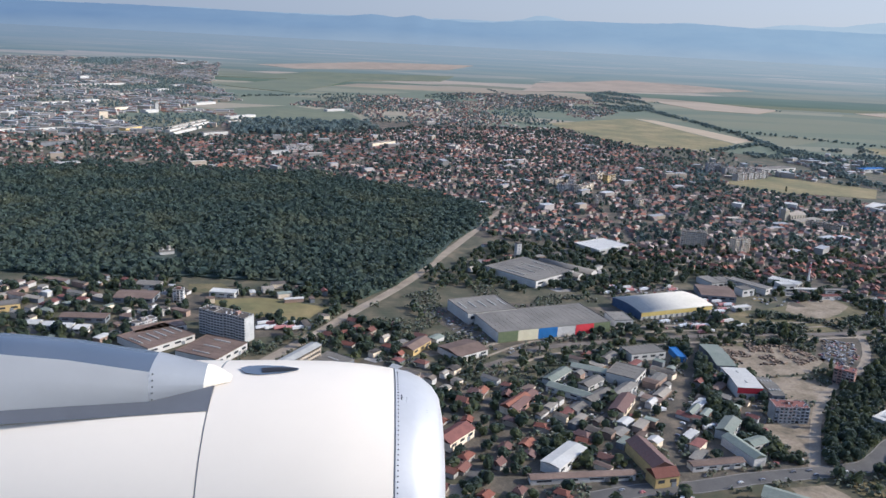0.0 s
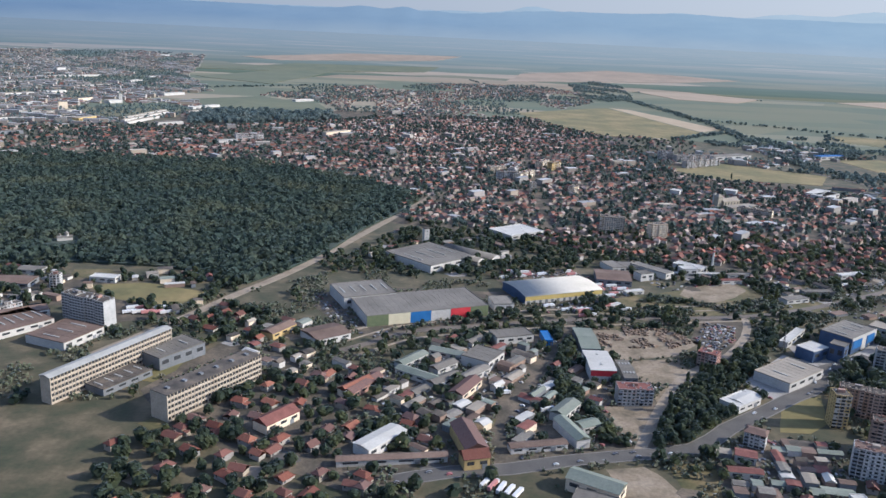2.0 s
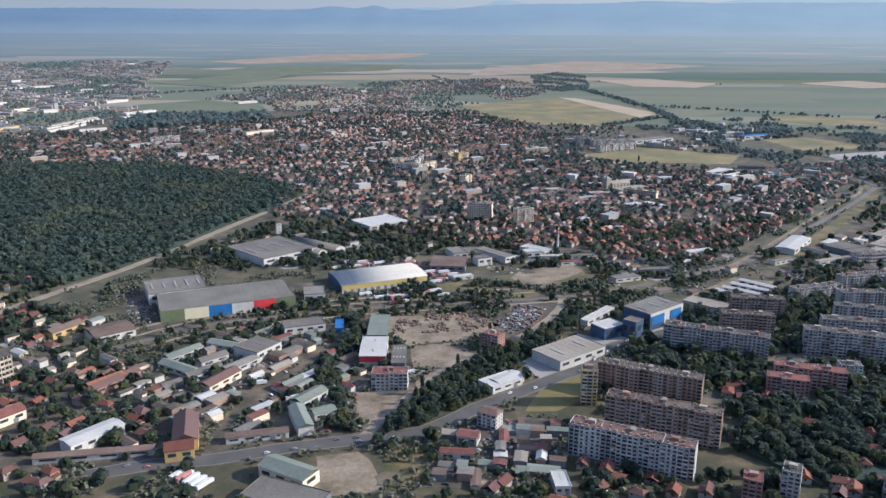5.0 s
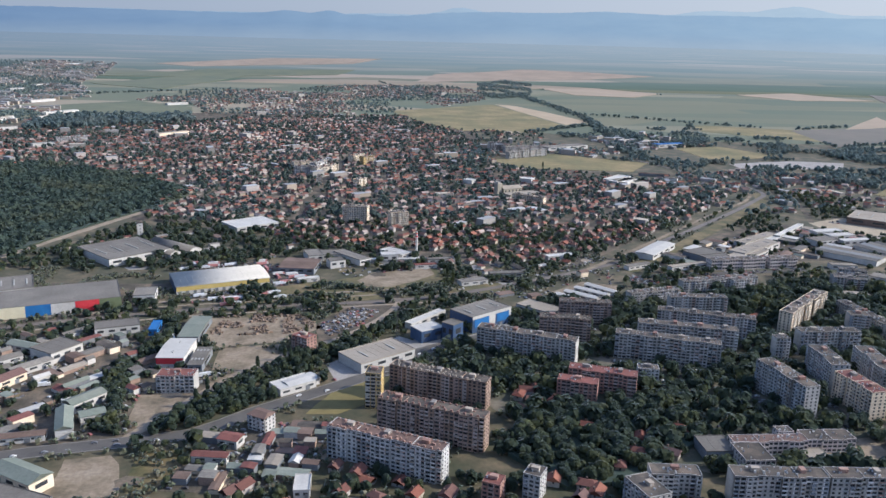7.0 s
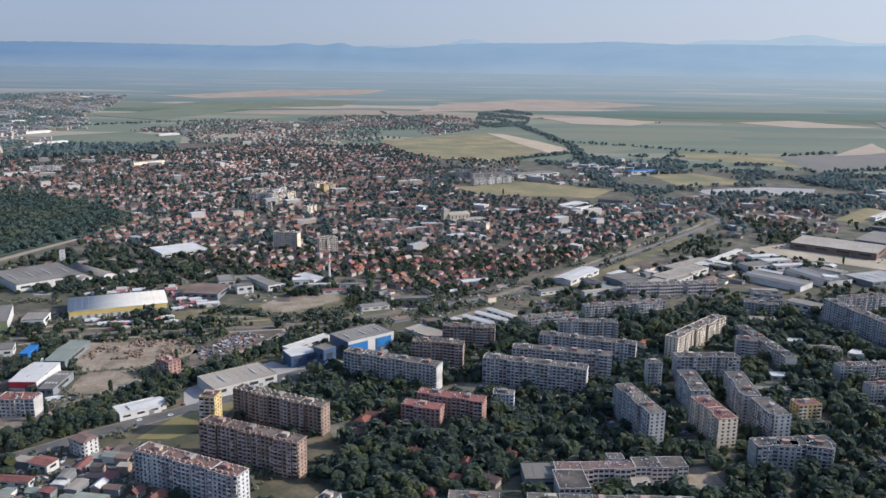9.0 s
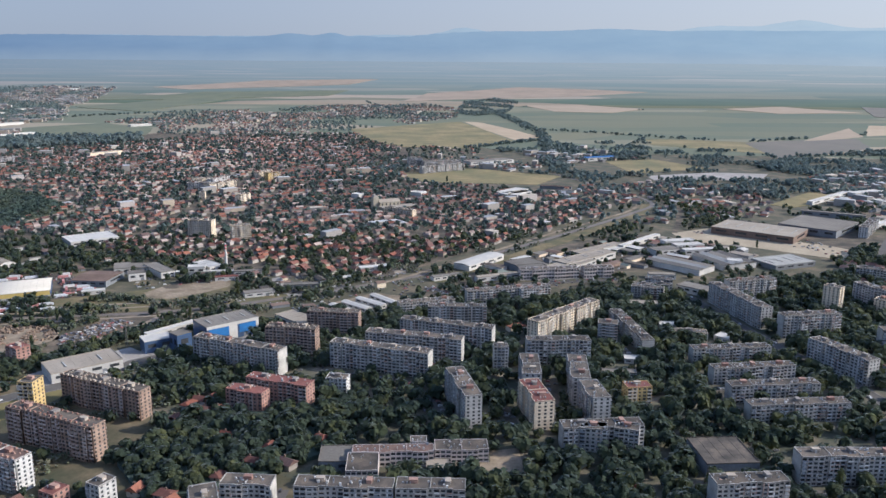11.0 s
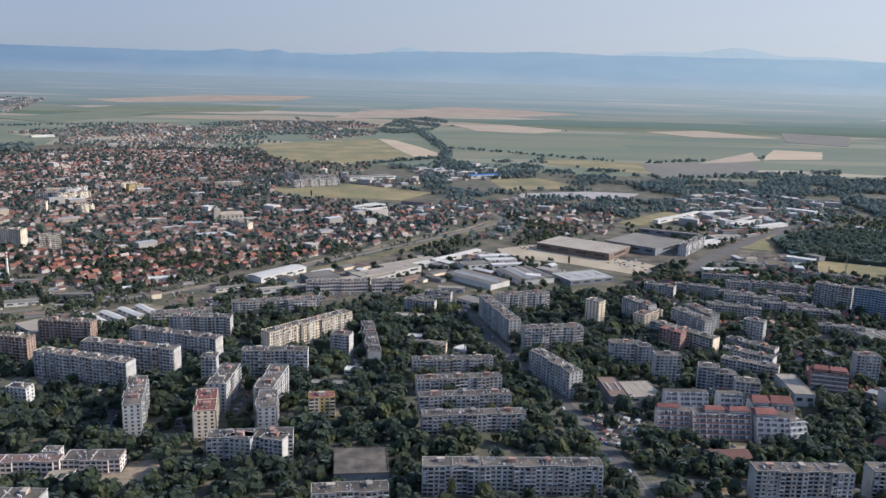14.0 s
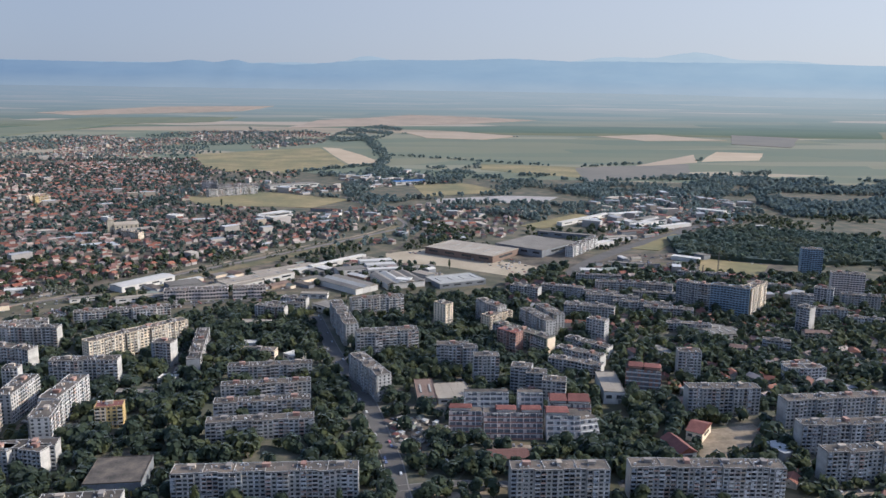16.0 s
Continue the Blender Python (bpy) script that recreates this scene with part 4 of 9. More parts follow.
def arched_hall(name, x, y, yaw, length, depth, height, rise, wall, roofing, end, label, front=()):
    """A hall under one shallow barrel roof, its arched ends clad in their own colour."""
    at = pose(x, y, 0, 0, 0, yaw)
    ob = thing(name, at, label, "warehouse")
    b = bmesh.new()
    box(b, 0, 0, -0.4, length, depth, height, "fkbrl")
    part("wall", b, wall, ob)
    n = 14
    arc = [(-0.4 + (depth + 0.8) * k / n, height + rise * (1 - (2 * k / n - 1) ** 2) - 0.05) for k in range(n + 1)]
    b = bmesh.new()
    rows = [[b.verts.new((xx, yy, zz + dz)) for yy, zz in arc] for dz in (0.0, 0.16) for xx in (-0.5, length + 0.5)]
    for k in range(n):
        b.faces.new((rows[2][k], rows[3][k], rows[3][k + 1], rows[2][k + 1])).smooth = True
        b.faces.new((rows[0][k + 1], rows[1][k + 1], rows[1][k], rows[0][k])).smooth = True
        b.faces.new((rows[0][k], rows[2][k], rows[2][k + 1], rows[0][k + 1]))
        b.faces.new((rows[1][k + 1], rows[3][k + 1], rows[3][k], rows[1][k]))
    for k in (0, n):
        b.faces.new((rows[0][k], rows[1][k], rows[3][k], rows[2][k]))
    part("roof", b, roofing, ob)
    b = bmesh.new()
    for m in range(1, int(length / 3.5)):
        xx = length * m / int(length / 3.5)
        q = [[b.verts.new((xx + o, yy, zz + 0.21)) for yy, zz in arc] for o in (-0.05, 0.05)]
        for k in range(n):
            b.faces.new((q[0][k], q[1][k], q[1][k + 1], q[0][k + 1]))
    tagged(part("roof_seams", b, roofing, ob), kind="stuff")
    for xx in (-0.12, length + 0.02):
        b = bmesh.new()
        prof = [(0.0, -0.3), (depth, -0.3)] + [(min(max(yy, 0.0), depth), zz + 0.02) for yy, zz in reversed(arc)]
        lo = [b.verts.new((xx, yy, zz)) for yy, zz in prof]
        hi = [b.verts.new((xx + 0.10, yy, zz)) for yy, zz in prof]
        b.faces.new(lo[::-1])
        b.faces.new(hi)
        for k in range(len(prof)):
            m = (k + 1) % len(prof)
            b.faces.new((lo[k], lo[m], hi[m], hi[k]))
        part("gable_wall", b, end, ob)
    for x0, x1, mat, z0, z1 in front:
        b = bmesh.new()
        box(b, x0, -0.12, height * z0, x1, 0.0, height * z1)
        part("cladding", b, mat, ob)
    for k in range(max(2, int(length / 4))):
        place("gate", mesh_of(("dock_gate", round(height, 1)), lambda b: box(b, -0.8, -0.16, 0, 0.8, 0.0, height * 0.42), [M_DARKWALL]), ob, at=pose(length * (k + 0.5) / max(2, int(length / 4)), 0, 0))
    c = at @ Vector((length / 2, depth / 2, 0))
    claim(c.x, c.y, length / 2 + 0.6, depth / 2 + 0.6, radians(yaw))
    return ob


M_STONE = material("cream_stone_wall", [(0.36, 0.325, 0.25), (0.43, 0.39, 0.30)], 0.3, 1.4, 0.9, spread=0.05, dirt=0.35)


def town_church(x, y, yaw):
    """A large cream church: nave, square tower with a pyramid cap, apse and a low walled court in front."""
    ob = thing("church", pose(x, y, 0, 0, 0, yaw), "large cream church with a square tower and a low court", "church")
    b = bmesh.new()
    box(b, 0, 0, -0.4, 22, 10, 6.5)
    for xx in (0.0, 22.0):
        b.faces.new([b.verts.new(q) for q in ((xx, 0, 6.5), (xx, 10, 6.5), (xx, 5, 8.8))])
    nave = part("nave", b, M_STONE, ob)
    for k in range(5):
        place("window", mesh_of(("church_window",), lambda b: box(b, -0.6, -0.08, 0, 0.6, 0.05, 3.0), [M_WINDOW]), nave, at=pose(2.6 + 4.2 * k, 0, 2.4))
    b = bmesh.new()
    gable(b, 0, 0, 22, 10, 6.5, 2.3, 0.3, 0.15)
    part("nave_roof", b, M_TANROOF, ob)
    b = bmesh.new()
    box(b, -6, 2, -0.4, 0, 8, 11.5)
    tower = part("tower", b, M_STONE, ob)
    b = bmesh.new()
    tip = b.verts.new((-3, 5, 14))
    low = [b.verts.new(q) for q in ((-6.3, 1.7, 11.5), (0.3, 1.7, 11.5), (0.3, 8.3, 11.5), (-6.3, 8.3, 11.5))]
    b.faces.new(low[::-1])
    for k in range(4):
        b.faces.new((low[k], low[(k + 1) % 4], tip))
    part("tower_cap", b, M_TANROOF, tower)
    b = bmesh.new()
    box(b, -2, -14, -0.4, 34, -1, 3.0)
    part("court_wing", b, M_STONE, ob)
    b = bmesh.new()
    box(b, -2.2, -14.2, 3.0, 34.2, -0.8, 3.3)
    part("court_roof", b, M_TANROOF, ob, "flat tan roof")
    c = pose(x, y, 0, 0, 0, yaw) @ Vector((14, -3, 0))
    claim(c.x, c.y, 23, 14, radians(yaw))


def hall(name, x, y, yaw, length, depth, height, wall, roofing, label, rise=0.0, front=(), category="warehouse", lights=0, group="", plain=False):
    """A shed or works hall: walls, roof, gutters, doors, roof lights; front gives coloured cladding panels as (from, to, material)."""
    x, y = far_place(x, y)
    at = pose(x, y, land(x, y), 0, 0, yaw)
    ob = thing(name, at, label, category, group)
    b = bmesh.new()
    box(b, 0, 0, -0.4, length, depth, height)
    if rise:
        for xx in (0.0, length):
            v = [b.verts.new(p) for p in ((xx, 0, height), (xx, depth, height), (xx, depth / 2, height + rise))]
            b.faces.new(v)
    part("wall", b, wall, ob)
    b = bmesh.new()
    if rise:
        gable(b, 0, 0, length, depth, height, rise, 0.3, 0.12)
        part("roof", b, roofing, ob)
        b = bmesh.new()
        n = max(2, int(length / 2.2))
        for i in range(n + 1):
            xx = length * i / n
            ym, sl = depth / 2, rise
            for s in (0, 1):
                y0 = -0.25 if s == 0 else depth + 0.25
                z0 = height - 0.25 * rise / (depth / 2) + 0.13
                q = [b.verts.new(p) for p in ((xx - 0.05, y0, z0), (xx + 0.05, y0, z0), (xx + 0.05, ym, height + rise + 0.18), (xx - 0.05, ym, height + rise + 0.18))]
                b.faces.new(q)
    else:
        box(b, -0.1, -0.1, height, length + 0.1, depth + 0.1, height + 0.14)
        for a in ((-0.1, -0.1, length + 0.1, 0.1), (-0.1, depth - 0.1, length + 0.1, depth + 0.1), (-0.1, 0.1, 0.1, depth - 0.1), (length - 0.1, 0.1, length + 0.1, depth - 0.1)):
            box(b, a[0], a[1], height + 0.14, a[2], a[3], height + 0.42)
        part("roof", b, roofing, ob)
        b = bmesh.new()
        n = max(2, int(length / 3.5))
        for i in range(1, n):
            box(b, length * i / n - 0.04, 0.1, height + 0.14, length * i / n + 0.04, depth - 0.1, height + 0.2, "tfrkl")
    if plain:
        b.free()
        c = at @ Vector((length / 2, depth / 2, 0))
        claim(c.x, c.y, length / 2 + 0.6, depth / 2 + 0.6, radians(yaw))
        return ob
    tagged(part("roof_seams", b, roofing, ob), kind="stuff")
    for i in range(lights):
        xx = length * (i + 0.5) / lights
        zz = height + (rise * 0.52 if rise else 0.14)
        for s, t in ((0.2, 0.3), (0.7, 0.8)) if rise else ((0.3, 0.7),):
            b = bmesh.new()
            box(b, xx - 0.38, depth * s, zz, xx + 0.38, depth * t, zz + 0.32)
            part("roof_light", b, M_LIGHTROOF, ob)
    for x0, x1, mat, *span in front:
        b = bmesh.new()
        z0, z1 = span or (0.0, 1.03)
        box(b, x0, -0.12, height * z0, x1, 0.0, height * z1)
        part("cladding", b, mat, ob)
    if not front:
        n = min(4, max(2, int(length / 5)))
        for i in range(n):
            key = ("hall_window", round(length / n, 1), round(height, 1))
            wdt = length / n * 0.55
            place("window", mesh_of(key, lambda b: box(b, -wdt / 2, -0.06, 0, wdt / 2, 0.02, height * 0.3), [M_WINDOW]), ob, at=pose(length * (i + 0.5) / n, 0, height * 0.45))
        m = 1
        for i in range(m):
            key = ("hall_side", round(depth / m, 1), round(height, 1))
            wd = depth / m * 0.5
            place("window", mesh_of(key, lambda b: box(b, -wd / 2, -0.06, 0, wd / 2, 0.02, height * 0.3), [M_WINDOW]), ob, at=pose(length, depth * (i + 0.5) / m, height * 0.45, 0, 0, 90))
    b = bmesh.new()
    dw = min(2.0, length * 0.2)
    box(b, length * 0.7, -0.14, 0, length * 0.7 + dw, 0.02, min(2.0, height * 0.7))
    part("gate", b, M_DARKWALL, ob, "dark roller gate")
    c = at @ Vector((length / 2, depth / 2, 0))
    claim(c.x, c.y, length / 2 + 0.6, depth / 2 + 0.6, radians(yaw))
    return ob


def shed(x, y, yaw, length, depth, height, rise, wall, roofing, label):
    """A small lean-to or gabled shed: walls and a sheet roof."""
    at = pose(x, y, 0, 0, 0, yaw)
    ob = thing("shed", at, label, "shed", "sheds of the works")
    b = bmesh.new()
    box(b, 0, 0, -0.3, length, depth, height)
    for xx in (0.0, length):
        b.faces.new([b.verts.new(q) for q in ((xx, 0, height), (xx, depth, height), (xx, depth / 2, height + rise))])
    part("wall", b, wall, ob)
    b = bmesh.new()
    gable(b, 0, 0, length, depth, height, rise, 0.22, 0.1)
    part("roof", b, roofing, ob)
    c = at @ Vector((length / 2, depth / 2, 0))
    claim(c.x, c.y, length / 2 + 0.3, depth / 2 + 0.3, radians(yaw))


def house_shape(rng):
    return rng.uniform(4.0, 6.6), rng.uniform(3.5, 4.7), rng.choice((1.5, 2.4, 2.9)), rng.uniform(0.9, 1.4), rng.choice((0, 0, 1.4))


HOUSES = []


def house_kind(seed):
    """A detached house, built once at the origin and then copied."""
    rng = random.Random(seed)
    L, D, H, R, hip = house_shape(rng)
    ob = thing("house", pose(0, 0, 0), "rendered detached house with a clay tile roof", "house", "houses of the town")
    b = bmesh.new()
    box(b, -L / 2, -D / 2, -0.3, L / 2, D / 2, H)
    if not hip:
        for xx in (-L / 2, L / 2):
            b.faces.new([b.verts.new(p) for p in ((xx, -D / 2, H), (xx, D / 2, H), (xx, 0, H + R))])
    if seed % 2:
        box(b, L / 2, -D / 2 + 0.5, -0.3, L / 2 + 1.8, D / 2 - 0.9, H * 0.62)
    part("wall", b, M_PLASTER, ob)
    b = bmesh.new()
    gable(b, -L / 2, -D / 2, L / 2, D / 2, H, R, 0.35, 0.12, hip)
    if seed % 2:
        q = [b.verts.new(p) for p in ((L / 2, -D / 2 + 0.3, H * 0.78), (L / 2 + 2.0, -D / 2 + 0.3, H * 0.6), (L / 2 + 2.0, D / 2 - 0.7, H * 0.6), (L / 2, D / 2 - 0.7, H * 0.78))]
        b.faces.new(q)
    tiles = part("roof", b, M_TILE, ob)
    b = bmesh.new()
    cx = rng.uniform(-L / 4, L / 4)
    box(b, cx - 0.22, D / 6 - 0.22, H, cx + 0.22, D / 6 + 0.22, H + R + 0.5)
    box(b, cx - 0.28, D / 6 - 0.28, H + R + 0.5, cx + 0.28, D / 6 + 0.28, H + R + 0.58)
    part("chimney", b, M_BROWNSHEET, tiles)
    for xx, yy, s in ((-L / 3.3, -D / 2, 0), (-L / 2, 0.0, -90)):
        place("window", mesh_of(("house_window",), lambda b: box(b, -0.35, -0.05, 0, 0.35, 0.04, 0.75), [M_WINDOW]), ob, at=pose(xx, yy, H - 1.15, 0, 0, s))
    return ob, L, D


def crown_cloud(rng, n, lobes=5, flat=0.8, size=0.30):
    """Leaf clumps: n small faces spread over several overlapping lobes of a unit crown, base at 0."""
    cs = [(Vector((rng.uniform(-0.5, 0.5), rng.uniform(-0.5, 0.5), rng.uniform(0.35, 1.25))), rng.uniform(0.38, 0.66)) for _ in range(lobes)]
    cs.append((Vector((0, 0, 0.8)), 0.72))
    vs, fs = [], []
    for i in range(n):
        c, r = cs[rng.randrange(len(cs))]
        d = Vector((rng.gauss(0, 1), rng.gauss(0, 1), rng.gauss(0.25, 1))).normalized()
        p = c + d * r * rng.uniform(0.86, 1.06)
        p.z *= flat
        nrm = (d + Vector((rng.uniform(-0.4, 0.4), rng.uniform(-0.4, 0.4), rng.uniform(0.0, 0.6)))).normalized()
        u = nrm.orthogonal().normalized()
        v = nrm.cross(u)
        a = rng.uniform(0, math.pi)
        u, v = u * math.cos(a) + v * math.sin(a), v * math.cos(a) - u * math.sin(a)
        s = size * rng.uniform(0.6, 1.25)
        k = len(vs)
        vs += [p - u * s - v * s * 0.55, p + u * s * 0.8 - v * s * 0.7, p + u * s + v * s * 0.6, p - u * s * 0.7 + v * s * 0.8]
        fs.append((k, k + 1, k + 2, k + 3))
    return np.array([tuple(p) for p in vs], dtype=np.float32), np.array(fs, dtype=np.int32)


def trunk(bm, h, r, rng):
    """A tapered trunk with four limbs."""
    def limb(a, b, ra, rb, n=6):
        d = (b - a).normalized()
        u = d.orthogonal().normalized()
        v = d.cross(u)
        ring = lambda c, rr: [bm.verts.new(c + u * rr * math.cos(2 * math.pi * k / n) + v * rr * math.sin(2 * math.pi * k / n)) for k in range(n)]
        p, q = ring(a, ra), ring(b, rb)
        for k in range(n):
            bm.faces.new((p[k], p[(k + 1) % n], q[(k + 1) % n], q[k]))
    limb(Vector((0, 0, -0.3)), Vector((0, 0, h)), r, r * 0.6)
    for k in range(4):
        a = k * 1.57 + rng.uniform(-0.5, 0.5)
        limb(Vector((0, 0, h * 0.8)), Vector((math.cos(a) * h * 0.6, math.sin(a) * h * 0.6, h * 1.6)), r * 0.5, r * 0.15)


TREES = []
for s in range(6):
    rng = random.Random(50 + s)
    ob = thing("tree", pose(0, 0, 0), "broad leafy green street tree", "tree", "trees between the blocks")
    b = bmesh.new()
    trunk(b, 1.6, 0.22, rng)
    part("trunk", b, M_BARK, ob)
    tall = s == 5
    V, F = crown_cloud(rng, 340, 7, 1.9 if tall else 0.85, 0.20)
    V = V * np.array((1.2, 1.2, 2.4) if tall else (2.7, 2.7, 2.7)) + np.array((0, 0, 1.1))
    place("crown", flat_mesh("crown", V, F, [M_LEAF]), ob)
    TREES.append(ob)

for s in range(8):
    HOUSES.append(house_kind(s))


def plant_stuff(name, spots, mat, label, faces, sizes, seed, category="trees", variants=7, squash=0.85, leaf=0.30):
    """Many trees joined into one object, for woods and greenery that nobody could count."""
    rng = random.Random(seed)
    kinds = [crown_cloud(rng, faces, 4, squash, leaf) for _ in range(variants)]
    vs, fs, k = [], [], 0
    for x, y in spots:
        V, F = kinds[rng.randrange(variants)]
        s, a = rng.uniform(*sizes), rng.uniform(0, 6.28)
        c, n = math.cos(a) * s, math.sin(a) * s
        tall = s * rng.uniform(0.85, 1.25)
        W = np.empty_like(V)
        W[:, 0], W[:, 1], W[:, 2] = V[:, 0] * c - V[:, 1] * n + x, V[:, 0] * n + V[:, 1] * c + y, V[:, 2] * tall + 0.25 * s + land(x, y)
        vs.append(W)
        fs.append(F + k)
        k += len(V)
    if not vs:
        return None
    return tagged(place(name, flat_mesh(name, np.concatenate(vs), np.concatenate(fs), [mat])), label, category, "", "stuff")


def houses_stuff(name, spots, label, seed, scale=1.0, big=0.0):
    """Far houses joined into one object: plastered walls and pitched tile roofs, a few flat-roofed blocks."""
    rng = random.Random(seed)
    vs, qs, ts, iq, it, k = [], [], [], [], [], 0
    for x, y, turn in spots:
        L, D, H, R, hip = house_shape(rng)
        L, D = L * scale, D * scale
        c, s = math.cos(turn), math.sin(turn)
        base = land(x, y)
        put = lambda pts: vs.extend((px * c - py * s + x, px * s + py * c + y, pz + base) for px, py, pz in pts)
        slab = rng.random() < big
        if slab:
            L, D, H = rng.uniform(9, 20), rng.uniform(5, 9), rng.choice((2.5, 3.5, 7))
            if scale > 1.3:
                L = rng.uniform(8, 30)
        a, b = L / 2, D / 2
        put([(-a, -b, -0.2), (a, -b, -0.2), (a, b, -0.2), (-a, b, -0.2), (-a, -b, H), (a, -b, H), (a, b, H), (-a, b, H)])
        qs += [(k, k + 1, k + 5, k + 4), (k + 1, k + 2, k + 6, k + 5), (k + 2, k + 3, k + 7, k + 6), (k + 3, k, k + 4, k + 7)]
        iq += [0] * 4
        k += 8
        if slab:
            put([(-a, -b, H), (a, -b, H), (a, b, H), (-a, b, H)])
            qs.append((k, k + 1, k + 2, k + 3))
            iq.append(2)
            k += 4
            continue
        o = 0.35
        e = H - o * R / b
        put([(-a - o, -b - o, e), (a + o, -b - o, e), (a + o, b + o, e), (-a - o, b + o, e), (-a - o + hip, 0, H + R), (a + o - hip, 0, H + R)])
        qs += [(k, k + 1, k + 5, k + 4), (k + 2, k + 3, k + 4, k + 5)]
        iq += [1, 1]
        if hip:
            ts += [(k + 3, k, k + 4), (k + 1, k + 2, k + 5)]
            it += [1, 1]
            k += 6
        else:
            k += 6
            put([(-a, -b, H), (-a, b, H), (-a, 0, H + R), (a, -b, H), (a, b, H), (a, 0, H + R)])
            ts += [(k, k + 1, k + 2), (k + 3, k + 4, k + 5)]
            it += [0, 0]
            k += 6
    me = flat_mesh(name, vs, qs, [M_PLASTERS, M_TILES, M_SLABROOFS], iq + it, ts)
    return tagged(place(name, me), label, "houses", "", "stuff")


def car_kind():
    ob = thing("parked_car", pose(0, 0, 0), "small parked car on dusty asphalt", "car", "parked cars")
    b = bmesh.new()
    prof = [(-1.1, 0.12), (1.1, 0.12), (1.12, 0.38), (0.95, 0.44), (0.55, 0.48), (0.30, 0.74), (-0.55, 0.76), (-0.95, 0.50), (-1.12, 0.44)]
    l = [b.verts.new((x, -0.46 if z < 0.5 else -0.38, z)) for x, z in prof]
    r = [b.verts.new((x, 0.46 if z < 0.5 else 0.38, z)) for x, z in prof]
    b.faces.new(l)
    b.faces.new(list(reversed(r)))
    for i in range(len(prof)):
        j = (i + 1) % len(prof)
        b.faces.new((l[j], l[i], r[i], r[j]))
    part("body", b, M_CAR, ob)
    b = bmesh.new()
    box(b, -0.6, -0.44, 0.5, 0.32, 0.44, 0.70)
    part("window_glass", b, M_WINDOW, ob)
    b0 = bmesh.new()
    bmesh.ops.create_cone(b0, cap_ends=True, segments=10, radius1=0.17, radius2=0.17, depth=0.12, matrix=pose(0, 0, 0, 90, 0, 0))
    w = part("wheel", b0, M_TYRE, ob, at=pose(0.7, -0.42, 0.17))
    for x, y in ((0.7, 0.42), (-0.7, -0.42), (-0.7, 0.42)):
        place("wheel", w.data, ob, at=pose(x, y, 0.17))
    return ob


CAR = car_kind()


def cars_stuff(name, spots, label):
    """Crowded parked cars joined into one object: a body with bonnet and cabin each."""
    vs, qs = [], []
    prof = ((-1.1, 0.1, 0.46), (1.1, 0.1, 0.46), (1.1, 0.42, 0.46), (0.5, 0.48, 0.46), (0.25, 0.76, 0.38), (-0.6, 0.76, 0.38), (-1.1, 0.46, 0.46))
    n = len(prof)
    for x, y, z, a in spots:
        k, c, s = len(vs), math.cos(radians(a)), math.sin(radians(a))
        for side in (-1, 1):
            vs += [(x + px * c - side * w * s, y + px * s + side * w * c, z + pz) for px, pz, w in prof]
        qs += [(k + i, k + (i + 1) % n, k + n + (i + 1) % n, k + n + i) for i in range(n)]
        for o in (k, k + n):
            qs += [(o, o + 1, o + 2, o + 3), (o, o + 3, o + 4, o + 5), (o, o + 5, o + 6, o)][:2]
    return tagged(place(name, flat_mesh(name, vs, qs, [M_CARS])), label, "cars", "", "stuff")


def trailer_kind():
    ob = thing("lorry_trailer", pose(0, 0, 0), "box trailer parked on a dusty yard", "trailer", "parked trailers")
    b = bmesh.new()
    box(b, -3.2, -0.65, 0.5, 3.2, 0.65, 2.0)
    part("box_body", b, M_CARGO, ob)
    b = bmesh.new()
    box(b, 3.35, -0.62, 0.35, 4.4, 0.62, 1.6)
    part("cab", b, M_CARGO, ob)
    b = bmesh.new()
    box(b, -3.1, -0.3, 0.3, 4.3, 0.3, 0.5)
    for x in (-2.6, -1.9, 2.6, 3.8):
        box(b, x - 0.25, -0.62, 0.0, x + 0.25, 0.62, 0.48)
    part("chassis", b, M_TYRE, ob)
    return ob


TRAILER = trailer_kind()

# ---- zones of the plan ----
FOREST = [(-542, 869), (-421, 913), (-348, 966), (-227, 952), (-75, 937), (29, 862), (102, 790), (111, 753), (12, 508), (-9, 477), (-62, 508), (-122, 516), (-153, 510), (-195, 509), (-244, 518), (-334, 522)]
TOWN = [(-224, 893), (-387, 1210), (-201, 1242), (-134, 1345), (-9, 1433), (56, 1526), (243, 1586), (368, 1480), (431, 1389), (449, 1082), (435, 958), (559, 877), (630, 805), (648, 763), (554, 644), (405, 504), (328, 507), (291, 519), (163, 628), (83, 670), (105, 804), (13, 863), (-119, 912)]
NORTH_TOWN = [(-216, 1894), (-163, 2209), (71, 2426), (270, 2637), (574, 2732), (664, 2453), (616, 2069), (471, 1829), (371, 1523), (243, 1611), (115, 1556), (-15, 1585), (-57, 1765), (-131, 1844)]
TOWN_WEST = [(-496, 866), (-630, 1091), (-433, 1198), (-322, 1255), (-193, 1289), (-153, 1149), (-196, 942), (-314, 920)]
TOWN_EDGE = [(243, 1574), (377, 1606), (522, 1510), (577, 1282), (536, 1048), (436, 967), (426, 1352), (347, 1477)]
STALLS = [(628, 285), (645, 280), (653, 272), (640, 251), (632, 251)]
COURT = [(328, 311), (346, 305), (344, 277), (324, 280)]
FOREST_EDGE = [(-122, 503), (-24, 497), (-6, 466), (-38, 411), (-73, 441), (-114, 469)]
STORE_PARK = [(26, 457), (38, 476), (63, 416), (82, 393), (71, 384), (55, 400)]
LOGISTICS_PARK = [(146, 499), (151, 514), (196, 523), (235, 491), (227, 445), (171, 433), (165, 454), (214, 470), (214, 487), (196, 506)]
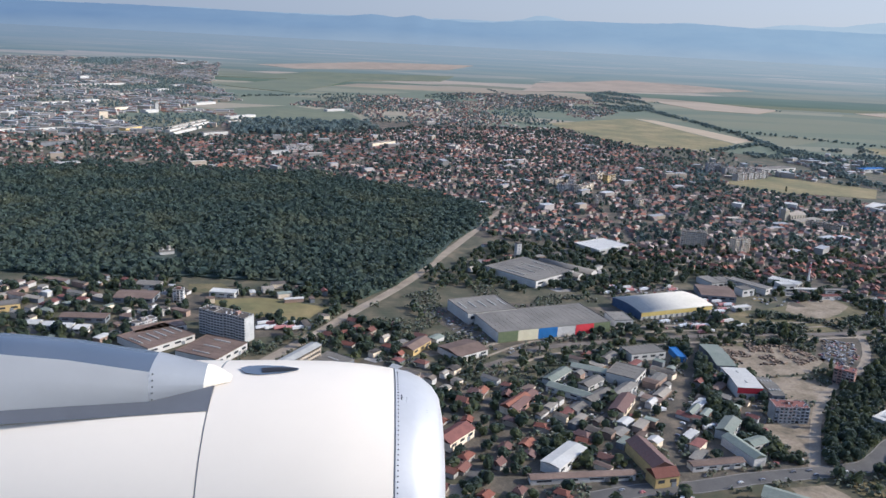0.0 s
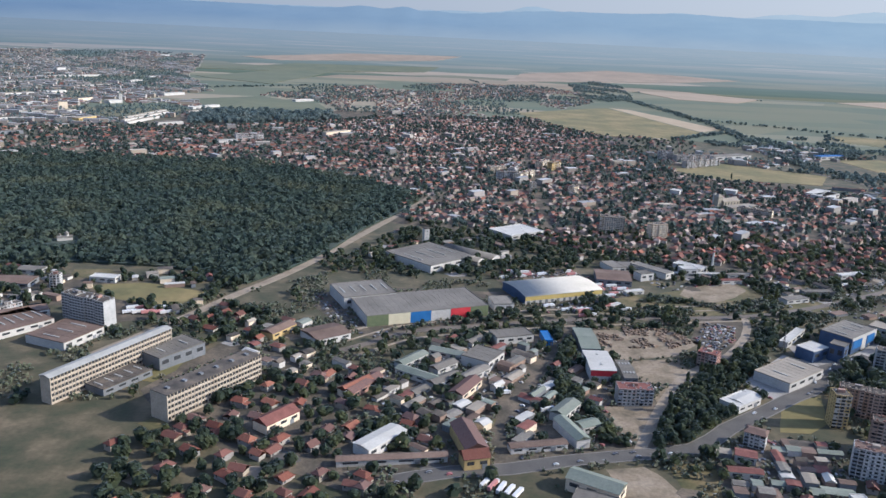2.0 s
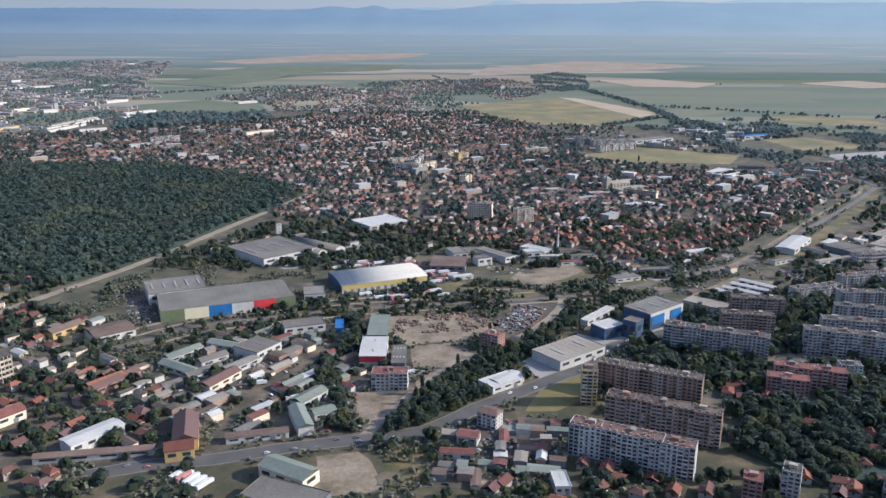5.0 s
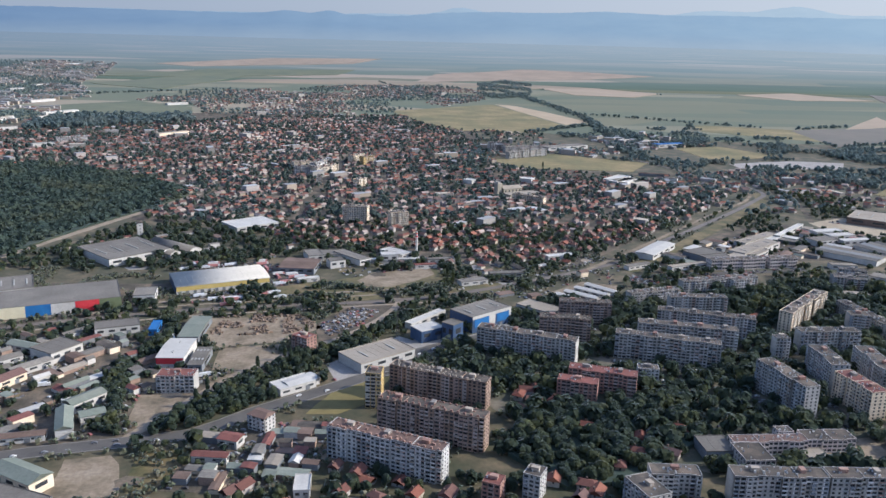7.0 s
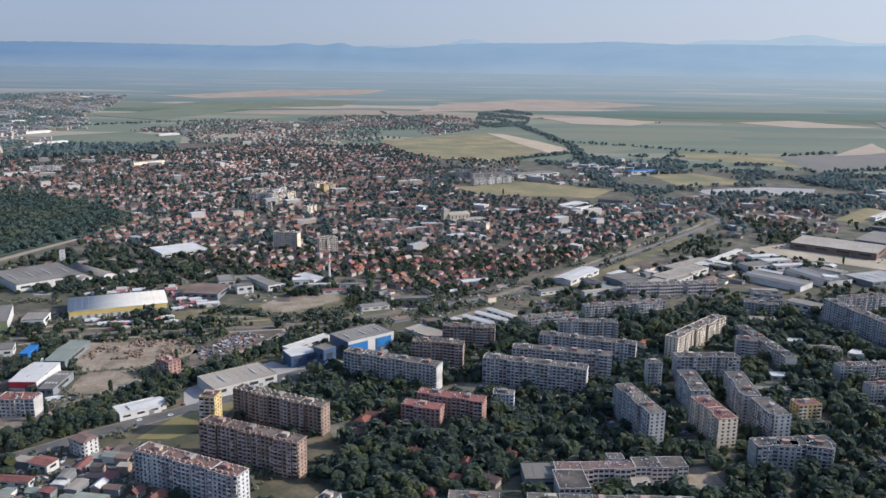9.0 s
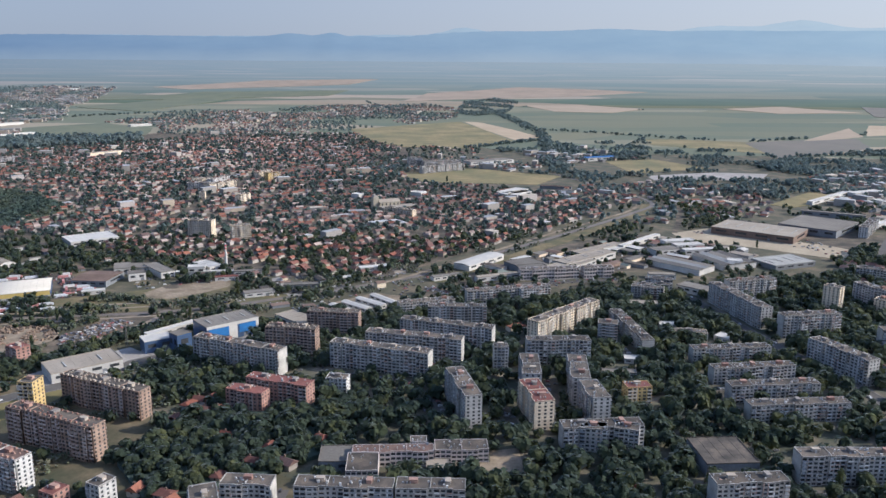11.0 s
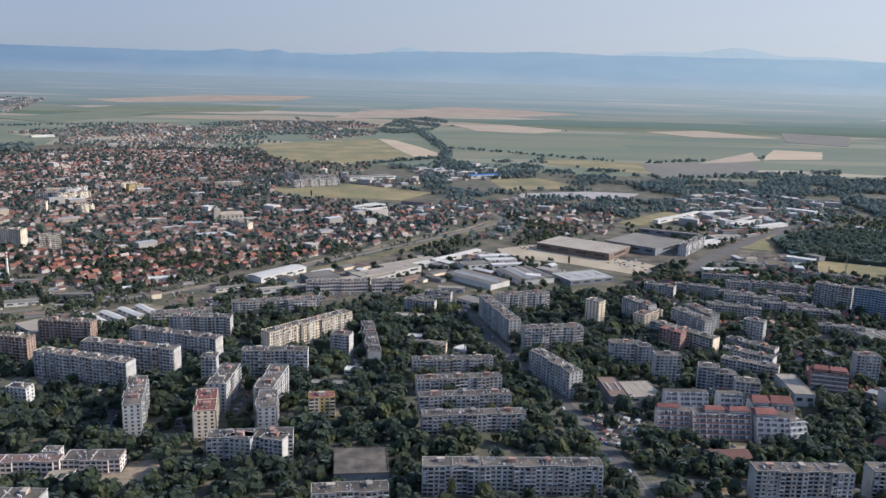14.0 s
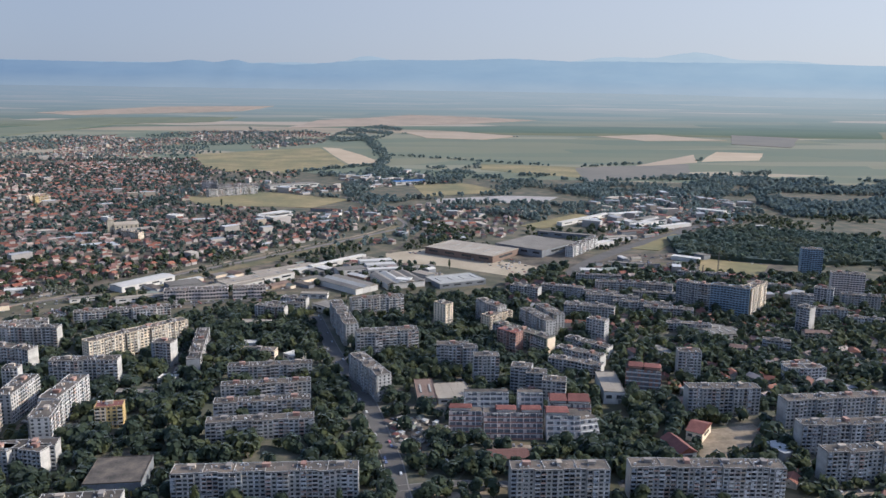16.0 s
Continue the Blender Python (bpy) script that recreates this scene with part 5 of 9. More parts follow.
CORRIDOR = [(243, 528), (319, 529), (430, 526), (452, 517), (416, 446), (367, 432), (314, 450), (258, 453)]
EAST_WORKS = [(922, 854), (1150, 910), (1060, 771), (976, 719), (878, 634), (841, 634), (882, 748)]
EAST_MARKET = [(810, 567), (874, 606), (937, 599), (970, 567), (907, 478), (873, 511), (789, 512)]
MILL_CARS = [(662, 628), (713, 619), (750, 545), (771, 552), (758, 605), (700, 642)]
RIGHT_VILLAGE = [(584, 851), (662, 897), (736, 919), (848, 862), (785, 696), (709, 690), (645, 668), (605, 642)]
WORKS_VILLAGE = [(634, 1234), (804, 1340), (894, 1304), (796, 1152), (658, 1093)]
WEST_YARDS = [(-232, 396), (-270, 468), (-234, 494), (-161, 512), (-119, 504), (-107, 439), (-134, 394), (-169, 384)]
WEST_HOUSES = [(-37, 418), (-15, 442), (39, 408), (53, 388), (33, 358), (17, 379), (-10, 386)]
OLD_QUARTER = [(-15, 320), (34, 352), (66, 346), (90, 291), (99, 261), (80, 234), (-20, 234), (-26, 280)]
SOUTH_HOUSES = [(60, 225), (205, 225), (215, 205), (330, 190), (425, 175), (425, 205), (380, 222), (330, 235), (250, 248), (235, 250), (205, 232)]
WEST_WOOD = [(-233, 1285), (-262, 1412), (-229, 1508), (-29, 1547), (-4, 1434), (-78, 1369), (-130, 1328)]
FAR_WOOD = [(931, 1070), (1082, 1192), (1418, 1307), (1143, 906), (940, 897)]
GREEN_BELT = [(-450, 500), (-120, 300), (60, 330), (90, 260), (60, 215), (460, 170), (900, 190), (1150, 420), (1250, 1000), (1000, 1500), (600, 1300), (700, 800), (450, 520), (300, 470), (150, 560), (110, 700), (0, 480), (-200, 515)]
FAR_TOWN = [far_place(*p) for p in [(-661, 1098), (-486, 1178), (-326, 1269), (-214, 1521), (-236, 1654), (-431, 1683), (-340, 1969), (-527, 2517), (-937, 4424), (-1358, 4526), (-1736, 4064), (-1992, 3255)]]
EAST_TOWN = [(972, 985), (1069, 1020), (1149, 896), (1048, 753), (918, 688), (885, 717), (871, 782)]
VILLAGE = [(356, 1088), (557, 1164), (648, 1073), (552, 1006), (387, 966)]
ESTATE = [(296, 340), (324, 275), (420, 213), (631, 200), (759, 395), (620, 446), (551, 459), (367, 427)]
MID_ESTATE = [(628, 470), (748, 488), (820, 424), (772, 236), (746, 195), (604, 213)]
EAST_ESTATE = [(751, 576), (879, 543), (1020, 491), (1003, 400), (813, 185), (760, 200), (754, 342), (716, 431)]
WORKS = [(66, 346), (112, 391), (174, 402), (182, 350), (207, 332), (191, 279), (154, 270), (122, 263), (93, 259), (81, 291)]
SHOPS = [(208, 275), (230, 284), (259, 280), (245, 247), (226, 236), (197, 239)]
DEPOTS = [(461, 495), (524, 559), (615, 609), (679, 599), (698, 549), (660, 518), (586, 516), (531, 494)]
OLD_FACTORY = [(-16, 419), (52, 405), (65, 359), (46, 327), (8, 351)]
GROVE = [(321, 270), (357, 298), (404, 300), (391, 256), (354, 230), (331, 228), (316, 252)]
EAST_WOOD = [(929, 673), (1029, 730), (1081, 692), (1135, 642), (1127, 541), (983, 554), (904, 596)]
NORTH_WOOD = [(1281, 1137), (1434, 1191), (1562, 1128), (1271, 769), (1136, 799), (1162, 915)]
RAIL_GREEN = [(116, 427), (171, 443), (224, 467), (316, 500), (405, 508), (386, 458), (312, 419), (247, 418), (174, 396), (127, 395)]
WORKS_GREEN = [(181, 276), (197, 305), (214, 333), (236, 356), (260, 375), (296, 408), (292, 396), (256, 347), (236, 330), (228, 303), (204, 284)]
WORKS_ROW = [(169, 406), (176, 406), (164, 336), (167, 297), (173, 279), (166, 278), (161, 307), (153, 323)]
DUSTY_LOT = [(172, 314), (190, 312), (190, 298), (178, 284), (173, 288)]
NORTH_GREEN = [(53, 558), (89, 625), (159, 631), (231, 618), (287, 561), (331, 499), (291, 488), (220, 533), (144, 510), (85, 500)]
SCRAP = [(243, 394), (261, 422), (276, 416), (266, 394), (249, 377)]
SITE = [(184, 410), (234, 412), (244, 392), (222, 380), (186, 384)]
HEDGES = [(883, 2578, 1227, 2408), (760, 1682, 1074, 1402), (549, 1309, 725, 1462), (1074, 1402, 1418, 1559), (692, 1201, 775, 1136), (722, 982, 904, 895), (-251, 1612, -40, 1623), (-413, 2038, -60, 2357), (461, 1047, 651, 993), (725, 1462, 637, 1003), (1010, 1156, 1318, 1262), (367, 2884, 528, 2050), (769, 889, 851, 776)]
POPLARS = [(229, 351), (238, 374), (197, 301), (200, 310), (248, 406), (218, 336), (304, 420), (234, 416), (232, 342), (229, 348), (321, 474), (323, 464), (706, 584), (702, 568), (792, 752), (822, 753), (-140, 432), (-133, 427), (-122, 434), (491, 924), (752, 933), (800, 780)]
RIVER_WOOD = [(718, 2845), (850, 3003), (909, 2834), (772, 2228), (655, 2115), (629, 2288)]
RIVER = [(747, 2222), (746, 1844), (742, 1619), (711, 1399), (684, 1244), (655, 1106), (655, 1006), (670, 922), (686, 842)]
CHURCH = (-151.3, 567.1)

# ---- roads, yards and fields ----
ribbon("forest_road", [(119, 763), (58, 610), (20, 516), (-15, 450), (-32, 416), (-63, 361)], 6.6, M_DIRT, 0.10, "dusty pale road along the forest edge")
ribbon("railway_strip", [(51, 370), (68, 383), (89, 400), (124, 410), (169, 421), (222, 428), (310, 440), (429, 500), (472, 542), (564, 631), (652, 723), (691, 781), (672, 876), (637, 1003)], 5.0, M_BALLAST, 0.12, "brown railway and track strip")
ribbon("bank_road", [(403, 480), (435, 510), (480, 556), (566, 647), (648, 729), (674, 771)], 3.5, M_SAND, 0.13, "pale gravel road on the embankment")
ribbon("track", [(56, 385), (85, 409), (120, 419), (165, 430), (218, 437), (306, 449)], 1.6, M_DIRT, 0.10, "worn dirt track beside the railway")
ribbon("track", [(63, 367), (92, 391), (128, 401), (172, 412), (226, 419), (313, 431)], 2.1, M_DIRT, 0.11, "worn dirt track beside the railway")
ribbon("track", [(51, 393), (80, 417), (116, 427), (160, 438), (214, 445), (301, 457)], 2.6, M_DIRT, 0.12, "worn dirt track beside the railway")
ribbon("canal_strip", [(444, 488), (488, 533), (573, 624), (656, 717), (683, 771)], 11.0, M_BANK, 0.07, "green embankment strip beside the railway", category="embankment")
_, MAIN_ROAD = ribbon("main_road", [(80, 253), (101, 259), (122, 261), (145, 267), (168, 271), (199, 277), (220, 294), (242, 309), (263, 324), (283, 337), (292, 354), (310, 364), (331, 375)], 7.5, M_ROAD, 0.10, "grey asphalt main road past the works", kerb=True)
_, AVENUE = ribbon("estate_avenue", [(599, 445), (608, 376), (613, 351), (617, 322), (622, 299), (624, 275), (627, 244), (627, 223), (628, 204)], 6.5, M_ROAD, 0.10, "asphalt avenue through the housing estate", kerb=True)
ribbon("cross_street", [(627, 223), (649, 224), (670, 220)], 3.6, M_ROAD, 0.13, "asphalt street between the blocks", kerb=True)
ribbon("works_street", [(122, 261), (122, 292), (140, 330), (172, 394), (184, 430)], 4.0, M_YARD, 0.09, "dusty works street")
ribbon("yard_road", [(176, 275), (186, 293), (199, 316), (218, 344), (237, 361), (255, 375), (275, 401), (287, 426), (287, 438)], 4.5, M_DIRT, 0.08, "pale dirt road round the scrap yard")
ribbon("town_street", [(214, 648), (233, 806), (263, 1060)], 5.0, M_YARD, 0.08, "town street through the houses")
ribbon("east_road", [(782, 530), (845, 610), (949, 703), (996, 752)], 12.0, M_ROAD, 0.09, "wide asphalt road in the east of the town")
ribbon("mill_road", [(685, 775), (708, 759), (683, 683), (660, 632)], 5.0, M_YARD, 0.09, "curving road by the mill")
patch("works_yard", [(66, 346), (112, 391), (174, 402), (182, 350), (211, 344), (191, 279), (154, 268), (122, 263), (93, 259), (81, 291)], M_YARD, 0.03, "dusty asphalt works yard")
patch("depot_yard", [(-4, 386), (44, 359), (92, 253), (80, 236), (-8, 290), (-29, 325)], M_YARD, 0.035, "dusty yard of the old factory")
patch("store_yard", [(26, 457), (66, 477), (155, 472), (153, 424), (72, 390), (53, 404)], M_YARD, 0.04, "asphalt yard round the superstore")
patch("logistics_yard", [(144, 510), (196, 527), (233, 491), (224, 450), (171, 438)], M_YARD, 0.045, "asphalt yard round the logistics hall")
patch("rail_meadow", [(214, 462), (254, 478), (316, 500), (320, 474), (284, 447), (223, 435)], M_BANK, 0.05, "dry grassy waste ground beside the railway", hold=True)
patch("gravel_yard", [(264, 474), (275, 492), (290, 503), (312, 502), (314, 486), (300, 471), (284, 460), (270, 462)], M_SAND, 0.062, "pale gravel yard beside the railway")
patch("rail_bank", [(192, 455), (273, 464), (321, 466), (370, 466), (362, 446), (315, 444), (258, 433), (199, 432)], M_BANK, 0.055, "dry grassy bank beside the railway")
patch("building_site", [(185, 408), (234, 410), (245, 391), (226, 372), (197, 365), (186, 379)], M_SAND, 0.05, "bare sandy building site", hold=True)
patch("scrap_yard", [(242, 396), (262, 432), (286, 426), (275, 394), (251, 367), (242, 375)], M_YARD, 0.05, "grey scrap yard", hold=True)
patch("brick_yard", [(197, 365), (225, 368), (225, 337), (210, 314), (198, 314)], M_SAND, 0.04, "dusty yard by the brick building")
patch("sandy_lot", [(159, 261), (174, 263), (179, 256), (184, 236), (157, 234), (160, 250)], M_SAND, 0.05, "bare sandy lot by the main road", hold=True)
patch("dusty_lot", DUSTY_LOT, M_SAND, 0.055, "dusty grey lot behind the tree row", hold=True)
patch("estate_meadow", [(241, 291), (256, 321), (278, 326), (266, 299), (254, 290)], M_OLIVE, 0.05, "dry olive meadow beside the blocks", hold=True)
patch("road_verge", [(183, 264), (203, 268), (200, 246), (189, 234), (184, 239)], M_BANK, 0.045, "dry grass verge")
patch("retail_park", [(248, 342), (284, 376), (301, 360), (281, 333), (256, 310)], M_CONCRETE_LOT, 0.04, "pale car park of the retail hall", hold=True)
patch("showroom_park", [(293, 392), (319, 374), (351, 398), (340, 373), (306, 358), (291, 368)], M_CONCRETE_LOT, 0.045, "pale forecourt of the showroom", hold=True)
patch("mill_yard", [(658, 632), (702, 652), (736, 599), (782, 568), (753, 530), (701, 576), (656, 599)], M_PALELOT, 0.05, "pale sandy mill yard", hold=True)
patch("mill_lot", [(742, 617), (810, 634), (835, 610), (778, 558)], M_YARD, 0.06, "grey mill yard", hold=True)
patch("depot_lot", [(455, 518), (524, 569), (618, 632), (663, 610), (694, 549), (667, 514), (562, 508), (463, 481)], M_YARD, 0.03, "dusty industrial yards")
CAR_LOT = [(437, 456), (480, 463), (526, 473), (522, 486), (470, 482), (438, 477)]
patch("car_lot", CAR_LOT, M_YARD, 0.055, "dusty lot packed with parked cars")
patch("market_lot", [(379, 444), (406, 466), (427, 456), (415, 434), (392, 422)], M_SAND, 0.05, "pale market lot", hold=True)
patch("estate_lawn", [(293, 347), (324, 275), (420, 213), (631, 200), (759, 395), (620, 446), (551, 459), (367, 427)], M_GREEN, 0.02, "shaded lawns and paths between the blocks")
patch("east_market_lot", [(803, 588), (858, 615), (931, 606), (993, 575), (939, 502), (877, 511), (772, 508)], M_YARD, 0.05, "dusty pale market lots and yards")
patch("east_works_lot", [(920, 841), (1157, 920), (1059, 760), (973, 713), (878, 634), (841, 634)], M_YARD, 0.05, "dusty pale works yards")
patch("shops_yard", [(206, 275), (231, 285), (262, 280), (246, 246), (225, 234), (195, 238)], M_YARD, 0.05, "dusty yards and lanes between the small shops")
patch("east_lawn", [(779, 515), (884, 504), (974, 431), (965, 357), (819, 192), (765, 207), (762, 324), (744, 404)], M_GREEN, 0.022, "shaded lawns and paths round the eastern blocks")
patch("school_yard", [(757, 256), (780, 259), (780, 248), (766, 236), (750, 226), (742, 232)], M_SAND, 0.06, "sandy school yard", hold=True)
patch("school_lot", [(433, 246.4), (448.5, 246), (449, 254), (460, 256), (460, 237), (433, 237)], M_SAND, 0.06, "pale school yard", hold=True)
patch("south_yard", [(636, 219), (660, 217), (658, 209), (634, 211)], M_SAND, 0.06, "bare earth between the blocks")
patch("avenue_market", [(627, 286), (645, 282), (654, 273), (638, 248), (629, 249)], M_YARD, 0.05, "paved market square")
patch("office_yard", [(-135, 430), (-102, 432), (-64, 407), (-40, 417), (-40, 456), (-88, 475), (-138, 483), (-152, 470)], M_YARD, 0.04, "dusty office yard")
patch("allotment", [(-103, 468), (-69, 476), (-24, 457), (-35, 432), (-78, 444)], M_OLIVE, 0.06, "dry tan plots at the forest edge", hold=True)
patch("factory_court", [(-36, 336), (-30, 346), (-30, 359), (-18, 363), (-19, 346), (-26, 333)], M_OLIVE, 0.07, "yellow dry grass in the factory court", hold=True)
patch("forest_lot", [(-120, 500), (-100, 503), (-84, 486), (-100, 480), (-118, 486)], M_BANK, 0.06, "dry grass lot at the forest edge", hold=True)
patch("town_ground", [(-116, 904), (-250, 1245), (-389, 2105), (422, 2753), (516, 1690), (434, 1043), (633, 812), (530, 622), (402, 491), (291, 522), (163, 628), (88, 649)], M_YARD, 0.015, "dusty plots and lanes of the old town")
patch("golden_stubble_field", [(501, 2930), (660, 3700), (1252, 4590), (1598, 4256), (1763, 3898), (1344, 3470), (858, 3164)], M_FARSTUBBLE, 0.080, "golden stubble field on the plain", "field")
patch("tan_dry_field", [(893, 2648), (1100, 2715), (1246, 2470), (1083, 2264), (929, 2327)], M_TAN, 0.092, "tan dry field on the plain", "field")
patch("golden_stubble_field", [(616, 1935), (663, 1890), (725, 1519), (660, 1453)], M_GOLD, 0.104, "golden stubble field on the plain", "field")
patch("dry_olive_meadow", [(352, 1711), (612, 1934), (658, 1452), (549, 1309), (414, 1398)], M_OLIVE, 0.116, "dry olive meadow on the plain", "field")
patch("golden_stubble_field", [(1569, 1807), (1669, 1761), (1544, 1564), (1389, 1531)], M_GOLD, 0.128, "golden stubble field on the plain", "field")
patch("tan_dry_field", [(1502, 2482), (1765, 2616), (1853, 2279), (1566, 2236)], M_TAN, 0.140, "tan dry field on the plain", "field")
patch("dry_olive_meadow", [(916, 1488), (1071, 1422), (1183, 1336), (1037, 1219), (890, 1360)], M_OLIVE, 0.152, "dry olive meadow on the plain", "field")
patch("dry_olive_meadow", [(740, 1133), (823, 1154), (861, 1047), (741, 999)], M_OLIVE, 0.164, "dry olive meadow on the plain", "field")
patch("pale_bare_lot", [(751, 978), (851, 1006), (918, 989), (885, 936), (748, 938)], M_CONCRETE_LOT, 0.176, "pale bare lot on the plain", "field")
patch("dry_olive_meadow", [(437, 1011), (537, 1059), (641, 977), (596, 907), (464, 932)], M_OLIVE, 0.188, "dry olive meadow on the plain", "field")
patch("dark_ploughed_field", [(1074, 1402), (1335, 1477), (1257, 1299), (1020, 1157)], M_PLOUGH, 0.200, "dark ploughed field on the plain", "field")
patch("golden_stubble_field", [(-744, 4421), (-322, 5989), (498, 6499), (283, 5040), (-493, 4063)], M_FARSTUBBLE, 0.212, "golden stubble field on the plain", "field")
patch("green_meadow", [(-510, 2521), (-292, 3614), (-129, 3251), (-248, 2303)], M_CROP, 0.224, "dull green meadow on the plain", "field")
patch("tan_dry_field", [(1208, 1429), (1469, 1726), (1373, 1510), (1295, 1464)], M_TAN, 0.236, "tan dry field on the plain", "field")
patch("dark_ploughed_field", [(2040, 2598), (2192, 2435), (1868, 1964), (1766, 2102)], M_PLOUGH, 0.248, "dark ploughed field on the plain", "field")
patch("green_meadow", [(-650, 2982), (-361, 3778), (286, 4013), (222, 3416), (-389, 3009)], M_CROP, 0.272, "dull green meadow on the plain", "field")
patch("green_meadow", [(-336, 1743), (-212, 1878), (-63, 1735), (-33, 1570), (-166, 1528), (-268, 1570)], M_CROP, 0.284, "dull green meadow on the plain", "field")
patch("dry_olive_meadow", [(357, 1640), (448, 1735), (542, 1501), (533, 1345), (454, 1337), (390, 1493)], M_OLIVE, 0.296, "dry olive meadow on the plain", "field")
patch("dry_olive_meadow", [(808, 762), (895, 840), (919, 802), (826, 746)], M_OLIVE, 0.308, "dry olive meadow on the plain", "field")
patch("dry_olive_meadow", [(878, 634), (949, 703), (959, 689), (898, 622)], M_OLIVE, 0.320, "dry olive meadow on the plain", "field")
patch("dry_olive_meadow", [(920, 588), (963, 556), (930, 510), (894, 538)], M_OLIVE, 0.332, "dry olive meadow on the plain", "field")

# ---- estate, works and other buildings ----
apartment_block(251.0, 256.8, -30.0, 44.4, 6.5, 8, "white", "grey-white apartment block with brown stacks along its roof", roof="stacks")
apartment_block(269.6, 275.4, -29.0, 42.9, 6.5, 9, "brick", "brown brick-faced panel block with balconies")
apartment_block(275.8, 310.2, -29.5, 43.5, 6.5, 8, "brick", "brown brick-faced panel block with balconies")
apartment_block(265.1, 294.9, -11.3, 6.5, 7.6, 10, "yellow", "narrow ochre tower block on the estate edge")
apartment_block(320.7, 354.7, -27.7, 48.4, 6.5, 8, "grey", "weathered grey concrete panel block with mixed balconies")
apartment_block(353.4, 363.0, -13.7, 25.4, 6.5, 9, "brick", "brown brick-faced panel block with balconies")
apartment_block(371.2, 391.3, -12.1, 27.6, 6.5, 8, "brick", "brown brick-faced panel block with balconies")
apartment_block(386.0, 343.1, -22.4, 48.6, 6.5, 8, "grey", "weathered grey concrete panel block with mixed balconies")
apartment_block(402.3, 356.4, -18.0, 47.8, 6.5, 8, "grey", "weathered grey concrete panel block with mixed balconies")
apartment_block(419.8, 375.5, -22.7, 48.5, 6.5, 8, "grey", "weathered grey concrete panel block with mixed balconies")
apartment_block(435.2, 395.9, -5.4, 31.6, 6.5, 8, "grey", "weathered grey concrete panel block with mixed balconies")
apartment_block(420.4, 416.8, 12.3, 32.9, 5.9, 5, "grey", "weathered grey concrete panel block with mixed balconies")
apartment_block(488.9, 365.9, 41.0, 54.9, 6.5, 8, "cream", "sunlit cream rendered panel block with balconies")
apartment_block(478.7, 338.8, -2.3, 30.4, 6.5, 8, "grey", "weathered grey concrete panel block with mixed balconies")
apartment_block(519.2, 362.1, -17.7, 9.9, 7.6, 8, "grey", "weathered grey concrete panel block with mixed balconies")
apartment_block(461.6, 330.9, -2.5, 6.9, 5.4, 8, "grey", "weathered grey concrete panel block with mixed balconies")
apartment_block(437.6, 303.5, -81.8, 30.9, 7.0, 9, "cool", "bluish grey concrete panel block with balconies")
apartment_block(472.8, 322.4, -97.2, 24.7, 7.6, 8, "cool", "bluish grey concrete panel block with balconies")
apartment_block(467.1, 292.0, -84.2, 22.7, 7.6, 8, "cream", "sunlit cream rendered panel block with balconies", roof="red")
apartment_block(494.1, 319.9, -100.0, 28.3, 7.6, 8, "cool", "bluish grey concrete panel block with balconies")
apartment_block(491.3, 289.5, -87.5, 18.2, 7.6, 8, "cool", "bluish grey concrete panel block with balconies")
apartment_block(476.2, 252.5, 1.1, 30.8, 6.5, 6, "grey", "weathered grey concrete panel block with mixed balconies")
apartment_block(551.5, 222.6, -4.6, 61.6, 6.5, 7, "grey", "weathered grey concrete panel block with mixed balconies")
apartment_block(515.0, 206.7, 0.5, 24.4, 6.5, 7, "grey", "weathered grey concrete panel block with mixed balconies")
apartment_block(558.3, 334.2, 1.2, 38.9, 5.9, 5, "grey", "weathered grey concrete panel block with mixed balconies")
apartment_block(557.9, 309.3, 2.6, 38.9, 5.9, 5, "grey", "weathered grey concrete panel block with mixed balconies")
apartment_block(557.1, 289.9, 0.9, 39.5, 5.9, 5, "grey", "weathered grey concrete panel block with mixed balconies")
apartment_block(556.4, 270.2, 0.1, 41.8, 5.9, 5, "grey", "weathered grey concrete panel block with mixed balconies")
apartment_block(607.3, 434.7, -81.9, 52.7, 7.0, 8, "cool", "bluish grey concrete panel block with balconies")
apartment_block(615.4, 334.4, -71.8, 33.5, 6.5, 8, "cool", "bluish grey concrete panel block with balconies")
apartment_block(619.9, 367.3, 5.1, 32.6, 6.5, 8, "grey", "weathered grey concrete panel block with mixed balconies")
apartment_block(672.8, 406.1, 38.0, 6.2, 9.5, 10, "cream", "slender tower block with a sunlit cream front")
apartment_block(620.5, 434.4, 10.4, 32.5, 6.5, 8, "grey", "weathered grey concrete panel block with mixed balconies")
apartment_block(657.9, 342.3, -9.4, 15.9, 6.5, 8, "grey", "weathered grey concrete panel block with mixed balconies")
apartment_block(670.1, 335.6, -5.6, 7.2, 6.5, 8, "grey", "weathered grey concrete panel block with mixed balconies")
apartment_block(672.1, 318.9, -6.2, 12.1, 6.5, 9, "grey", "weathered grey concrete panel block with mixed balconies")
apartment_block(685.8, 303.2, -22.3, 9.4, 7.0, 9, "cool", "bluish grey concrete panel block with balconies")
apartment_block(691.6, 297.9, -16.8, 9.4, 7.0, 8, "cool", "bluish grey concrete panel block with balconies")
apartment_block(696.2, 288.0, -19.7, 10.4, 7.0, 8, "grey", "weathered grey concrete panel block with mixed balconies")
apartment_block(696.7, 388.4, -56.1, 39.3, 6.5, 6, "green", "low grey-green apartment block beside trees", gable_end=M_PANEL["cream"])
apartment_block(695.3, 371.5, -52.4, 12.6, 6.5, 7, "redbrick", "red brick apartment block with balconies", roof="red")
apartment_block(697.1, 399.9, 36.0, 19.9, 6.5, 6, "cream", "sunlit cream rendered panel block with balconies")
